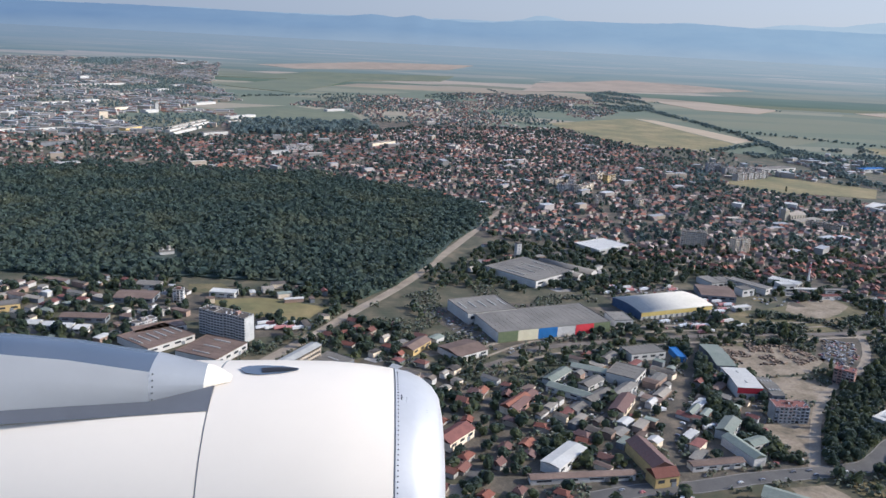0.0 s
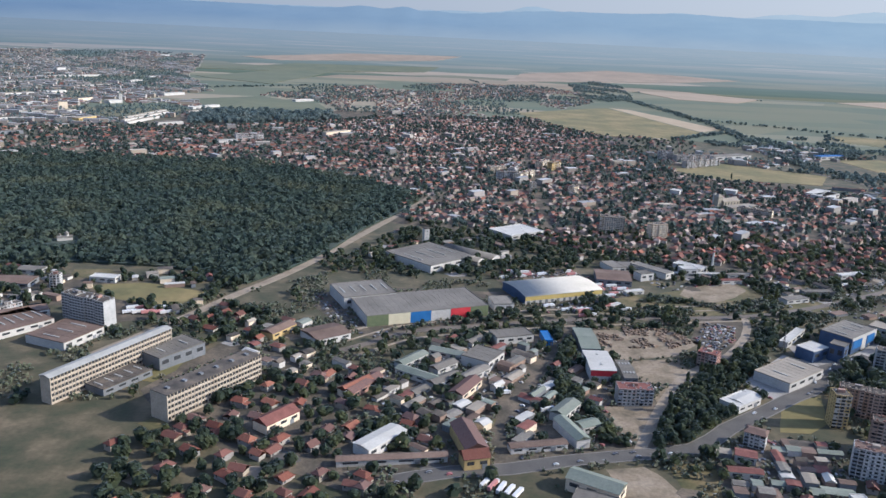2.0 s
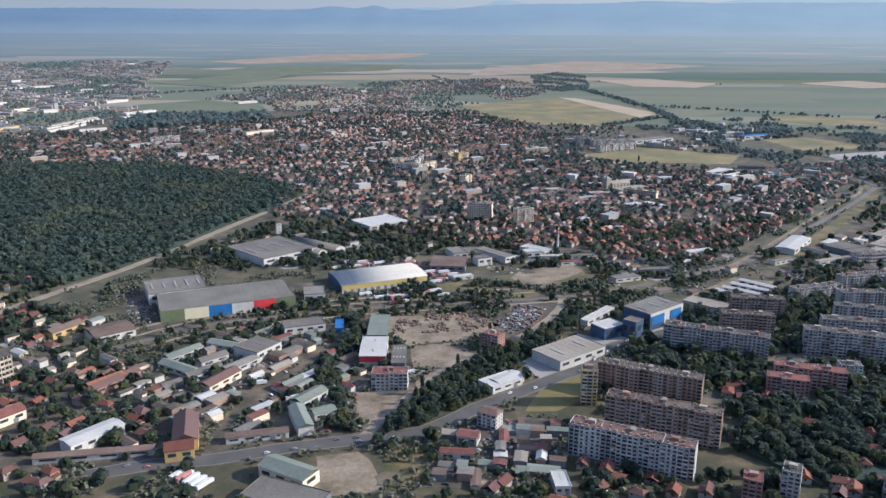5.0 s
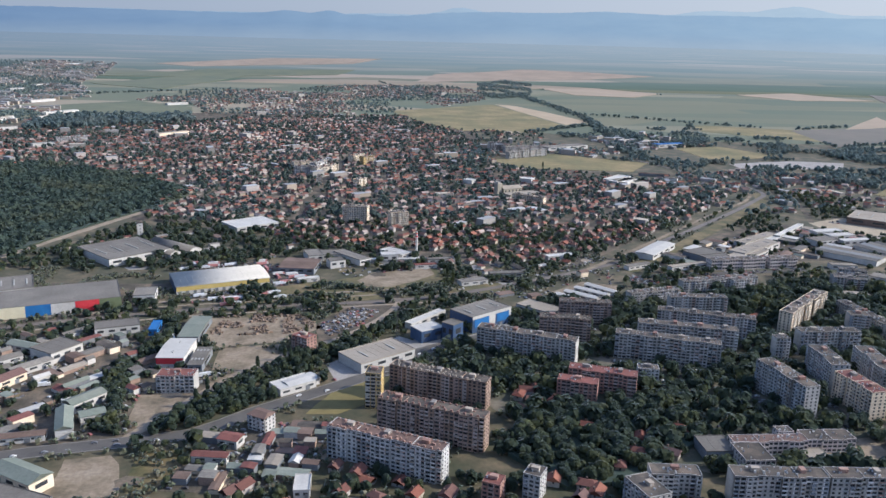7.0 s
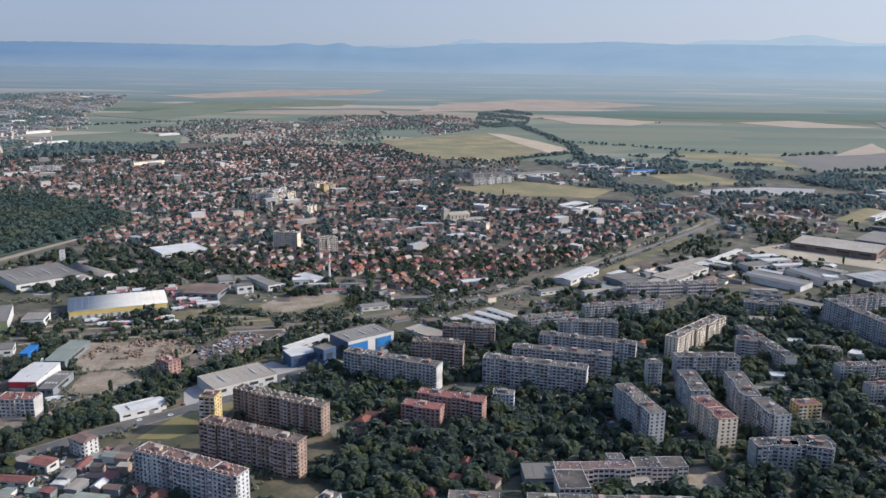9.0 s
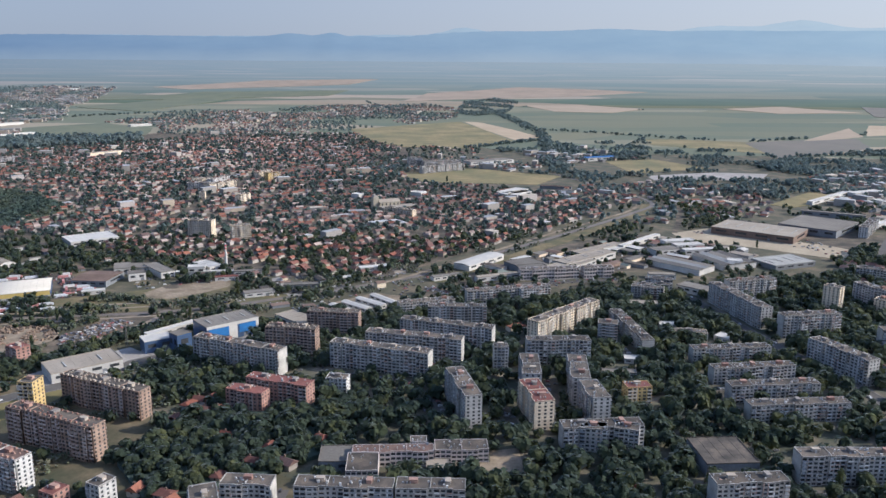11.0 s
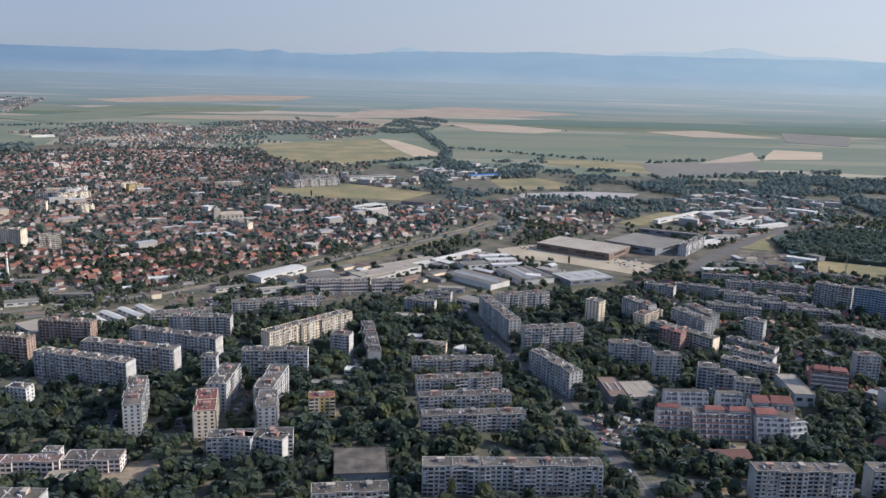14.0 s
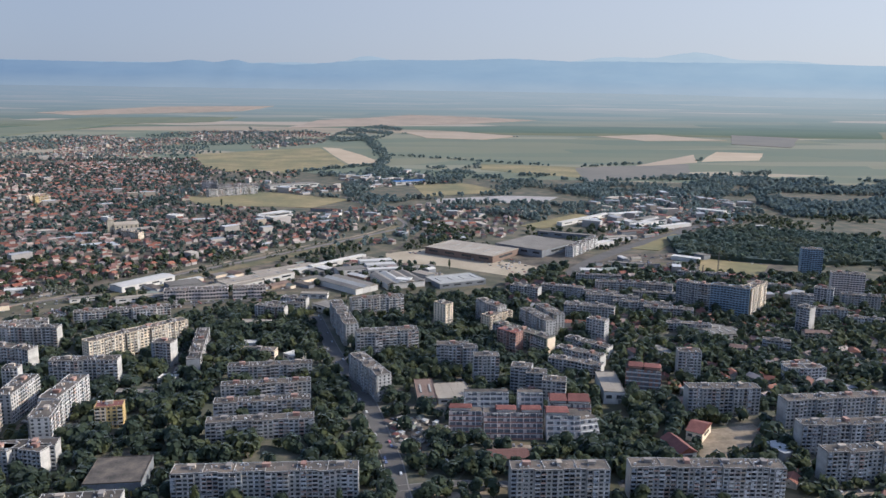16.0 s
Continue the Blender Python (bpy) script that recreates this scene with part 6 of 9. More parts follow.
apartment_block(728.4, 412.9, -80.4, 24.0, 6.5, 8, "cool", "bluish grey concrete panel block with balconies")
apartment_block(748.2, 380.7, -43.5, 10.9, 6.5, 8, "cool", "bluish grey concrete panel block with balconies")
apartment_block(731.5, 367.1, -52.5, 26.6, 5.9, 4, "grey", "weathered grey concrete panel block with mixed balconies", gable_end=M_WHITE)
apartment_block(721.8, 351.5, -47.5, 25.9, 5.9, 4, "grey", "weathered grey concrete panel block with mixed balconies", gable_end=M_WHITE)
apartment_block(713.2, 335.2, -36.2, 26.8, 5.9, 4, "grey", "weathered grey concrete panel block with mixed balconies", gable_end=M_WHITE)
apartment_block(833.9, 450.2, -43.7, 22.4, 5.9, 10, "cool", "bluish grey concrete panel block with balconies")
# the clinic, with its blue glass curtain wall
apartment_block(845.2, 425.7, -39.6, 23.2, 6.5, 12, "glass", "tall blue-fronted block with window bands", group="")
apartment_block(864.3, 412.2, 38.9, 27.9, 6.5, 12, "cream", "sunlit cream rendered panel block with balconies")
# far tower block, drawn with the pinkish-white factory render
apartment_block(944.9, 449.0, -24.0, 20.7, 6.5, 12, "factory", "pale pinkish tower block with long window bands", group="")
apartment_block(922.7, 434.3, -37.3, 11.6, 6.5, 8, "white", "whitish rendered apartment block with a grid of windows")
apartment_block(771.6, 314.1, -14.9, 10.9, 7.0, 9, "grey", "weathered grey concrete panel block with mixed balconies")
terrace_house(739.0, 299.0, -22.0, 16.0, 8.0, 6, M_PANEL["redbrick"], M_PANEL["white"], ((1.0, 7.5, 1.2), (8.0, 15.5, 0.8)), "red brick terrace house with white frames and red attic roofs", step=0.3)
apartment_block(756.2, 271.1, -6.4, 31.3, 6.5, 8, "grey", "weathered grey concrete panel block with mixed balconies")
apartment_block(662.9, 207.8, -6.1, 33.2, 6.5, 8, "grey", "weathered grey concrete panel block with mixed balconies")
apartment_block(703.5, 205.0, -8.7, 52.4, 6.5, 8, "grey", "weathered grey concrete panel block with mixed balconies")
apartment_block(790.2, 253.1, -1.0, 47.9, 6.5, 8, "grey", "weathered grey concrete panel block with mixed balconies")
apartment_block(782.1, 228.9, -3.9, 38.2, 6.5, 8, "grey", "weathered grey concrete panel block with mixed balconies")
apartment_block(776.9, 206.0, -2.6, 28.5, 6.5, 8, "grey", "weathered grey concrete panel block with mixed balconies")
# far tower block; its blue front colour stands in for haze
apartment_block(970.8, 523.7, -21.7, 15.4, 8.6, 13, "glass", "tall blue-fronted block with window bands", group="")
apartment_block(-94.4, 412.7, -27.6, 30.0, 7.6, 9, "office", "white slab office block with ribbon windows", group="")
gallery_factory(-60.0, 309.9, 60.2, 67.5, 5.8, 5, 2.35, M_LIGHTROOF, 0.7, "long cream factory block with window galleries and pale metal roof")
gallery_factory(-9.5, 295.0, 54.6, 52.2, 9.7, 5, 2.35, M_FLATROOF, 0.0, "long cream factory block with window galleries and dark flat roof")
apartment_block(178.5, 315.5, -6.0, 15.5, 7.6, 5, "grey", "weathered concrete office block with a rusty red roof", roof="red", group="")
apartment_block(231.5, 360.5, -40.0, 9.6, 7.0, 5, "redbrick", "unfinished terracotta brick building in the sandy yard", roof="red")
apartment_block(502.5, 488.8, 4.0, 40.0, 7.6, 3, "factory", "white three-storey office with ribbon windows", h=2.3, group="")
apartment_block(545.5, 491.6, 4.0, 21.0, 7.6, 3, "factory", "white three-storey office with ribbon windows", h=2.3, group="")
apartment_block(812.2, 601.5, 48.6, 54.4, 6.5, 6, "white", "whitish rendered apartment block with a grid of windows")
apartment_block(254.6, 639.0, -15.5, 20.5, 7.6, 9, "cream", "sunlit cream rendered panel block with balconies")
apartment_block(220.0, 280.1, -34.5, 8.1, 6.5, 4, "white", "whitish rendered apartment block with a grid of windows", roof="tile")
apartment_block(348.1, 219.6, -75.0, 13.6, 8.6, 6, "cool", "bluish grey concrete panel block with balconies")
apartment_block(357.7, 221.0, -9.3, 16.6, 6.5, 6, "grey", "weathered grey concrete panel block with mixed balconies")
apartment_block(382.0, 212.5, -7.6, 30.9, 6.5, 8, "grey", "weathered grey concrete panel block with mixed balconies")
apartment_block(413.4, 209.0, -6.9, 21.6, 6.5, 8, "grey", "weathered grey concrete panel block with mixed balconies")
apartment_block(461.4, 439.0, 9.7, 53.0, 5.9, 5, "grey", "weathered grey concrete panel block with mixed balconies")
apartment_block(568.3, 452.3, -1.2, 23.1, 5.9, 4, "grey", "weathered grey concrete panel block with mixed balconies")
apartment_block(695.1, 429.3, -66.9, 22.2, 6.5, 8, "cool", "bluish grey concrete panel block with balconies")
apartment_block(875.9, 381.2, -56.3, 7.9, 7.6, 10, "grey", "weathered grey concrete panel block with mixed balconies")
apartment_block(750.6, 479.5, -28.3, 28.5, 5.9, 5, "grey", "weathered grey concrete panel block with mixed balconies")
apartment_block(772.0, 451.1, -25.3, 33.6, 5.9, 5, "grey", "weathered grey concrete panel block with mixed balconies")
apartment_block(750.3, 427.8, -25.6, 30.5, 5.9, 5, "grey", "weathered grey concrete panel block with mixed balconies")
apartment_block(729.4, 481.4, -38.4, 20.3, 5.9, 5, "grey", "weathered grey concrete panel block with mixed balconies")
apartment_block(790.8, 484.2, -15.6, 45.7, 5.9, 5, "grey", "weathered grey concrete panel block with mixed balconies")
apartment_block(823.9, 305.6, -6.1, 19.6, 6.5, 4, "white", "whitish rendered apartment block with a grid of windows")
apartment_block(799.5, 422.0, -23.2, 29.9, 6.5, 4, "grey", "weathered grey concrete panel block with mixed balconies")
apartment_block(716.8, 405.1, -75.9, 28.8, 6.5, 8, "cool", "bluish grey concrete panel block with balconies")
apartment_block(687.5, 294.7, -53.9, 9.2, 6.5, 4, "grey", "weathered grey concrete panel block with mixed balconies")
apartment_block(-127.4, 411.4, 54.0, 14.0, 5.4, 3, "white", "whitish rendered apartment block with a grid of windows")
apartment_block(415.2, 735.1, -39.0, 32.7, 6.5, 4, "cream", "sunlit cream rendered panel block with balconies")
apartment_block(200.3, 876.2, 3.6, 23.8, 7.6, 6, "white", "whitish rendered apartment block with a grid of windows")
apartment_block(222.6, 900.3, 73.1, 41.4, 6.5, 6, "white", "whitish rendered apartment block with a grid of windows")
apartment_block(277.9, 953.3, 40.7, 17.8, 7.6, 6, "yellow", "narrow ochre tower block on the estate edge")
apartment_block(466.5, 1006.6, 31.3, 67.4, 7.6, 6, "grey", "weathered grey concrete panel block with mixed balconies")
apartment_block(293.0, 618.6, 19.2, 14.9, 7.0, 8, "cream", "sunlit cream rendered panel block with balconies")
apartment_block(-120.5, 462.1, 3.9, 5.8, 5.4, 5, "white", "whitish rendered apartment block with a grid of windows")
apartment_block(352.7, 305.8, -23.2, 28.9, 6.5, 7, "redbrick", "red brick apartment block with balconies", roof="red")
apartment_block(345.7, 297.7, -22.8, 16.8, 6.5, 6, "redbrick", "whitish rendered apartment block with a grid of windows", roof="red")
apartment_block(385.7, 310.1, -14.5, 9.2, 5.9, 5, "white", "whitish rendered apartment block with a grid of windows")
apartment_block(482.3, 252.0, -15.0, 10.0, 6.5, 6, "grey", "weathered grey concrete panel block with mixed balconies")
apartment_block(495.0, 251.1, -21.4, 9.0, 6.5, 6, "grey", "weathered grey concrete panel block with mixed balconies")
apartment_block(301.2, 222.6, -27.0, 6.2, 6.5, 5, "redbrick", "red brick apartment block with balconies", roof="red")
apartment_block(315.2, 224.3, -32.6, 5.9, 7.0, 6, "cool", "bluish grey concrete panel block with balconies")
apartment_block(511.4, 287.2, 3.7, 10.7, 6.5, 6, "yellow", "narrow ochre tower block on the estate edge", roof="red")
apartment_block(536.4, 399.7, -87.9, 51.8, 5.9, 5, "grey", "weathered grey concrete panel block with mixed balconies")
apartment_block(560.8, 368.8, -13.9, 17.9, 6.5, 3, "cream", "sunlit cream rendered panel block with balconies")
apartment_block(577.4, 462.4, -20.5, 16.9, 5.4, 5, "grey", "weathered grey concrete panel block with mixed balconies")
apartment_block(562.8, 444.9, -24.4, 19.3, 5.4, 5, "grey", "weathered grey concrete panel block with mixed balconies")
apartment_block(494.0, 440.1, 8.4, 13.0, 5.4, 5, "white", "whitish rendered apartment block with a grid of windows")
apartment_block(441.9, 424.2, -22.6, 6.5, 5.4, 4, "cream", "sunlit cream rendered panel block with balconies")
apartment_block(808.4, 481.4, -28.4, 34.0, 5.4, 5, "grey", "weathered grey concrete panel block with mixed balconies")
apartment_block(767.8, 468.9, -22.8, 31.5, 4.9, 4, "cool", "bluish grey concrete panel block with balconies")
apartment_block(810.5, 465.9, -21.9, 27.6, 4.9, 3, "grey", "weathered grey concrete panel block with mixed balconies")
apartment_block(755.5, 442.0, -21.1, 26.4, 4.9, 3, "cool", "bluish grey concrete panel block with balconies")
apartment_block(785.6, 437.3, -19.0, 36.5, 4.9, 4, "grey", "weathered grey concrete panel block with mixed balconies")
apartment_block(801.4, 392.2, -19.4, 25.3, 4.9, 3, "cool", "bluish grey concrete panel block with balconies")
apartment_block(868.9, 521.4, -20.7, 36.6, 4.9, 3, "grey", "weathered grey concrete panel block with mixed balconies")
apartment_block(786.3, 513.0, -15.2, 32.3, 4.9, 4, "cool", "bluish grey concrete panel block with balconies")
apartment_block(905.6, 481.2, -30.6, 24.2, 4.9, 3, "grey", "weathered grey concrete panel block with mixed balconies")
apartment_block(917.3, 391.8, -27.3, 20.5, 4.9, 3, "cool", "bluish grey concrete panel block with balconies")
apartment_block(837.4, 350.5, -27.5, 14.1, 4.9, 4, "grey", "weathered grey concrete panel block with mixed balconies")
apartment_block(896.7, 419.5, -31.9, 13.1, 6.5, 8, "grey", "weathered grey concrete panel block with mixed balconies")
apartment_block(901.1, 401.8, -17.4, 19.7, 5.9, 5, "grey", "weathered grey concrete panel block with mixed balconies")
apartment_block(937.9, 427.3, -24.3, 23.4, 5.9, 6, "grey", "weathered grey concrete panel block with mixed balconies")
apartment_block(744.9, 311.6, -24.4, 15.5, 6.5, 5, "redbrick", "red brick apartment block with balconies", roof="red")
apartment_block(829.4, 313.6, 6.1, 15.0, 5.9, 3, "white", "whitish rendered apartment block with a grid of windows")
apartment_block(815.4, 345.8, -32.9, 8.5, 5.9, 3, "cream", "sunlit cream rendered panel block with balconies", roof="tile")
apartment_block(871.4, 364.2, -15.7, 13.7, 6.5, 3, "cream", "sunlit cream rendered panel block with balconies", roof="tile")
apartment_block(197.7, 916.9, 25.8, 22.3, 7.6, 5, "cream", "sunlit cream rendered panel block with balconies")
apartment_block(224.9, 872.1, 56.0, 41.0, 7.6, 5, "cream", "sunlit cream rendered panel block with balconies")
apartment_block(265.5, 960.3, 54.5, 25.3, 7.6, 6, "cream", "sunlit cream rendered panel block with balconies")
apartment_block(-131.5, 1129.7, 24.6, 38.9, 7.6, 5, "white", "whitish rendered apartment block with a grid of windows")
apartment_block(471.6, 1058.1, 16.7, 53.6, 8.6, 6, "grey", "weathered grey concrete panel block with mixed balconies")
apartment_block(227.1, 810.6, 2.0, 5.7, 6.5, 6, "cream", "sunlit cream rendered panel block with balconies")
apartment_block(270.0, 800.0, 61.2, 16.0, 6.5, 5, "cream", "sunlit cream rendered panel block with balconies")
apartment_block(450.0, 1069.0, 4.3, 20.0, 6.5, 9, "cool", "bluish grey concrete panel block with balconies")
terrace_house(651.0, 262.0, -9.0, 13.0, 8.0, 5, M_PANEL["factory"], M_PANEL["redbrick"], ((0.0, 9.0, 1.0),), "stepped terrace house with pinkish parapets and red attic roof")
terrace_house(664.5, 258.5, -8.0, 23.5, 9.0, 5, M_PANEL["factory"], M_PANEL["redbrick"], ((5.0, 13.0, 0.7), (15.0, 23.0, 0.9)), "long stepped terrace house with pinkish and grey parapets")
terrace_house(688.5, 252.5, -9.0, 13.5, 11.0, 5, M_PANEL["white"], M_PANEL["factory"], ((0.0, 9.0, 1.0),), "stepped terrace house with pale parapets and red attic roof")
terrace_house(702.5, 250.0, 8.0, 8.0, 13.0, 4, M_PANEL["white"], M_PANEL["white"], (), "whitish stepped terrace house at the end of the row", step=1.2)
terrace_house(660.0, 275.5, -6.0, 18.5, 8.0, 6, M_PANEL["white"], M_PANEL["white"], (), "white stepped terrace house behind the pinkish row")
terrace_house(682.0, 272.5, -8.0, 10.5, 8.0, 6, M_PANEL["white"], M_PANEL["factory"], (), "white stepped terrace house behind the pinkish row")
terrace_house(693.5, 266.0, -12.0, 17.0, 11.0, 5, M_PANEL["white"], M_PANEL["redbrick"], ((0.0, 7.0, 1.6), (7.5, 16.5, 1.8)), "terrace house with steep red roofs", step=0.5)
hall("superstore", 66.6, 406.3, 17.8, 71.9, 34.4, 6, M_LIGHTWALL, M_GREYSHEET, "large grey-roofed superstore with coloured front panels", category="superstore", front=[(f * 71.9, g * 71.9, m) for f, g, m in ((0.0, 0.17, M_MOSSPAINT), (0.17, 0.345, M_CREAMPAINT), (0.345, 0.515, M_BLUEPAINT), (0.68, 0.845, M_REDPAINT), (0.845, 1.0, M_MOSSPAINT))])
hall("storage_hall", 52.9, 434.9, 20.8, 32.4, 27.6, 6.5, M_LIGHTWALL, M_GREYSHEET, "grey flat-roofed storage hall behind the superstore", lights=5)
arched_hall("logistics_hall", 160.1, 448.7, 18.6, 54.0, 30.4, 5.0, 1.5, M_LIGHTWALL, M_CREAMROOF, M_NAVY, "cream barrel-roofed logistics hall with a yellow front and blue ends", [(0.0, 54.0, M_YELLOWPAINT, 0.45, 0.98)])
arched_hall("barrel_shed", 118.0, 566.0, -41.7, 44.0, 11.0, 2.6, 2.4, M_LIGHTWALL, M_GREYSHEET, M_LIGHTWALL, "dark grey barrel-roofed works shed by the forest road")
arched_hall("barrel_shed", 110.0, 556.0, -41.7, 40.0, 9.0, 2.6, 2.0, M_LIGHTWALL, M_GREYSHEET, M_LIGHTWALL, "dark grey barrel-roofed works shed by the forest road")
town_church(411.0, 756.0, 24.0)
hall("grey_shed", 139.5, 434.5, 6.9, 11.7, 15.3, 4.5, M_LIGHTWALL, M_GREYSHEET, "grey box shed beside the superstore")
hall("long_shed", 175.9, 372.0, -4.1, 9.7, 29.8, 3.5, M_DARKWALL, M_GREENSHEET, "long dark shed with a grey-green roof", rise=1)
hall("white_roof_shop", 172.7, 340.6, -3.8, 12.1, 24.1, 5.5, M_LIGHTWALL, M_WHITE, "white-roofed shop hall with a red front band", rise=0.8, lights=1, front=[(0.0, 12.1, M_REDPAINT, 0.45, 0.95)])
hall("glazed_shed", 187.4, 335.3, -3.7, 6.2, 21.1, 4, M_DARKWALL, M_GREYSHEET, "narrow shed with a grey roof with skylights", rise=0.8, lights=4)
hall("retail_hall", 264.1, 329.5, 34.1, 31.0, 18.3, 4.5, M_LIGHTWALL, M_TANROOF, "wide tan-roofed retail hall by the main road", lights=2)
hall("canopy_hall", 234.0, 311.2, 35.9, 14.7, 7.6, 3, M_LIGHTWALL, M_WHITE, "low pale-roofed hall beside the road", rise=0.6)
hall("car_showroom", 322.0, 377.6, 35.1, 28.7, 17.3, 8.5, M_NAVY, M_GREYSHEET, "blue-clad showroom building with a grey flat roof", category="showroom", front=[(0.0, 28.7, M_WHITE, 0.86, 1.05), (0.05 * 28.7, 0.42 * 28.7, M_BLUEPAINT, 0.3, 0.84), (0.42 * 28.7, 0.58 * 28.7, M_WHITE, 0.0, 0.86), (0.62 * 28.7, 0.94 * 28.7, M_BLUEPAINT, 0.3, 0.84), (0.94 * 28.7, 28.7, M_WHITE, 0.0, 0.86)], lights=3)
hall("showroom_annex", 294.6, 365.4, 28.8, 13.5, 10.1, 6, M_NAVY, M_WHITE, "dark blue annex with a bright white roof")
hall("glass_office", 305.2, 370.5, -46.1, 7.4, 8.0, 9, M_NAVY, M_GREYSHEET, "dark blue glazed office tower beside the showroom")
hall("market_shed", 379.9, 434.5, -51.4, 19.7, 4.5, 2.6, M_LIGHTWALL, M_WHITE, "long white-roofed market shed in a row", rise=0.6, group="market sheds")
hall("market_shed", 386.9, 439.7, -47.1, 21.4, 4.5, 2.6, M_LIGHTWALL, M_WHITE, "long white-roofed market shed in a row", rise=0.6, group="market sheds")
hall("market_shed", 395.1, 446.2, -47.0, 22.1, 4.5, 2.6, M_LIGHTWALL, M_WHITE, "long white-roofed market shed in a row", rise=0.6, group="market sheds")
hall("market_shed", 403.5, 452.9, -53.5, 22.0, 4.5, 2.6, M_LIGHTWALL, M_WHITE, "long white-roofed market shed in a row", rise=0.6, group="market sheds")
hall("tan_roof_hall", 351.8, 411.0, -49.0, 23.6, 12.9, 4.5, M_LIGHTWALL, M_TANROOF, "tan-roofed hall beside the estate")
hall("works_hall", 539.0, 513.5, 37.0, 56.0, 13.0, 4.5, M_WHITE, M_TANROOF, "long works hall with a tan roof and white front", lights=3)
hall("white_front_hall", 557.0, 549.0, 35.3, 52.0, 9.0, 3.2, M_WHITE, M_TANROOF, "long white-walled hall with a dusty roof beside the railway", lights=2)
hall("white_depot", 596.7, 570.5, 43.1, 59.1, 4.5, 3.5, M_WHITE, M_WHITE, "long narrow white depot building")
hall("blue_grey_hall", 507.0, 503.5, 27.9, 22.4, 22.3, 4.5, M_DARKWALL, M_GREYSHEET, "blue-grey works hall by the railway")
hall("white_hall", 471.1, 514.1, 47.7, 43.1, 13.2, 4, M_LIGHTWALL, M_WHITE, "long white hall beside the railway strip", rise=0.7)
for x, y, yaw, wide, deep, bays in ((625.5, 493.0, 37.9, 20.2, 42.1, 3), (648.0, 505.5, 15.9, 28.4, 35.5, 4)):
    c, n = math.cos(radians(yaw)) * wide / bays, math.sin(radians(yaw)) * wide / bays
    for k in range(bays):
        hall("factory_bay", x + (k + 1) * c, y + (k + 1) * n, yaw + 90, deep, wide / bays - 0.1, 4, M_LIGHTWALL, (M_GREYSHEET, M_LIGHTROOF, M_TANROOF)[k % 3], "bay of a factory with a ridged sheet roof", rise=1.1, group="factory bays", plain=True)
hall("white_roof_hall", 684.6, 503.5, 17.7, 36.8, 24.0, 3.5, M_DARKWALL, M_LIGHTROOF, "low hall with a pale metal roof", lights=4)
hall("brick_mill", 691.2, 629.9, -43.1, 66.6, 42.8, 5.5, M_BROWNSHEET, M_TANROOF, "long brown brick mill with a dusty roof", lights=6)
hall("grey_mill", 754.0, 638.3, -48.2, 48.2, 57.1, 6, M_DARKWALL, M_GREYSHEET, "large grey mill hall with flat roof")
hall("dark_store", 810.5, 705.6, -33.9, 55.6, 8.0, 4.5, M_DARKWALL, M_GREYSHEET, "long dark store building")
hall("white_store", 851.6, 757.6, 39.2, 98.5, 6.0, 3.5, M_LIGHTWALL, M_WHITE, "long white store building")
hall("pale_store", 1036.9, 846.9, -45.7, 38.7, 12.0, 4, M_LIGHTWALL, M_WHITE, "pale pink and white roofed store")
hall("green_roof_market", 816.5, 537.1, 8.7, 23.7, 9.0, 3, M_LIGHTWALL, M_GREENSHEET, "market hall with a pale green roof", rise=0.8)
hall("grey_works", 106.5, 509.0, 41.0, 43.2, 46.2, 5, M_LIGHTWALL, M_GREYSHEET, "wide grey-roofed works hall by the forest road", lights=4)
hall("white_works", 174.8, 601.9, 33.8, 35.8, 27.3, 4, M_LIGHTWALL, M_WHITE, "white-roofed works hall among trees")
hall("rust_works", 214.6, 491.6, -9.9, 22.7, 24.1, 4, M_DARKWALL, M_BROWNSHEET, "works hall with a brown sheet roof", rise=1)
hall("grey_row_shed", 233.9, 522.7, 1.2, 19.5, 13.8, 3.5, M_LIGHTWALL, M_GREYSHEET, "grey works shed among trees")
hall("white_box_works", 125.4, 348.5, 55.1, 16.6, 15.0, 5, M_WHITE, M_GREYSHEET, "white-walled works building with a grey roof")
hall("service_hall", 134.1, 382.7, 15.8, 21.0, 11.3, 4, M_WHITE, M_GREYSHEET, "long white service hall with a grey roof")
hall("blue_container_hall", 159.4, 383.2, 1.4, 4.2, 13.9, 3, M_BLUEPAINT, M_BLUEPAINT, "blue metal container store")
hall("workshop", 85.3, 349.3, 49.3, 18.9, 6.0, 3, M_LIGHTWALL, M_GREENSHEET, "small workshop hall with a pitched sheet roof", rise=1.1, group="workshops")
hall("workshop", 81.1, 345.0, -37.6, 22.6, 6.0, 3, M_LIGHTWALL, M_GREENSHEET, "small workshop hall with a pitched sheet roof", rise=1.1, group="workshops")
hall("workshop", 101.1, 343.6, 43.9, 14.3, 6.0, 3, M_LIGHTWALL, M_GREYSHEET, "small workshop hall with a pitched sheet roof", rise=1.1, group="workshops")
hall("workshop", 114.4, 333.8, 49.4, 18.4, 6.0, 3, M_LIGHTWALL, M_GREYSHEET, "small workshop hall with a pitched sheet roof", rise=1.1, group="workshops")
hall("workshop", 98.2, 368.6, -26.7, 20.3, 6.0, 3, M_LIGHTWALL, M_GREENSHEET, "small workshop hall with a pitched sheet roof", rise=1.1, group="workshops")
hall("workshop", 98.8, 327.6, 41.5, 17.2, 6.0, 3, M_LIGHTWALL, M_GREYSHEET, "small workshop hall with a pitched sheet roof", rise=1.1, group="workshops")
hall("old_wing", 115.4, 268.1, 101.2, 21.7, 9.0, 5, M_PANEL["yellow"], M_TILE, "long old building wing with a brown tile roof", rise=2.2, category="building")
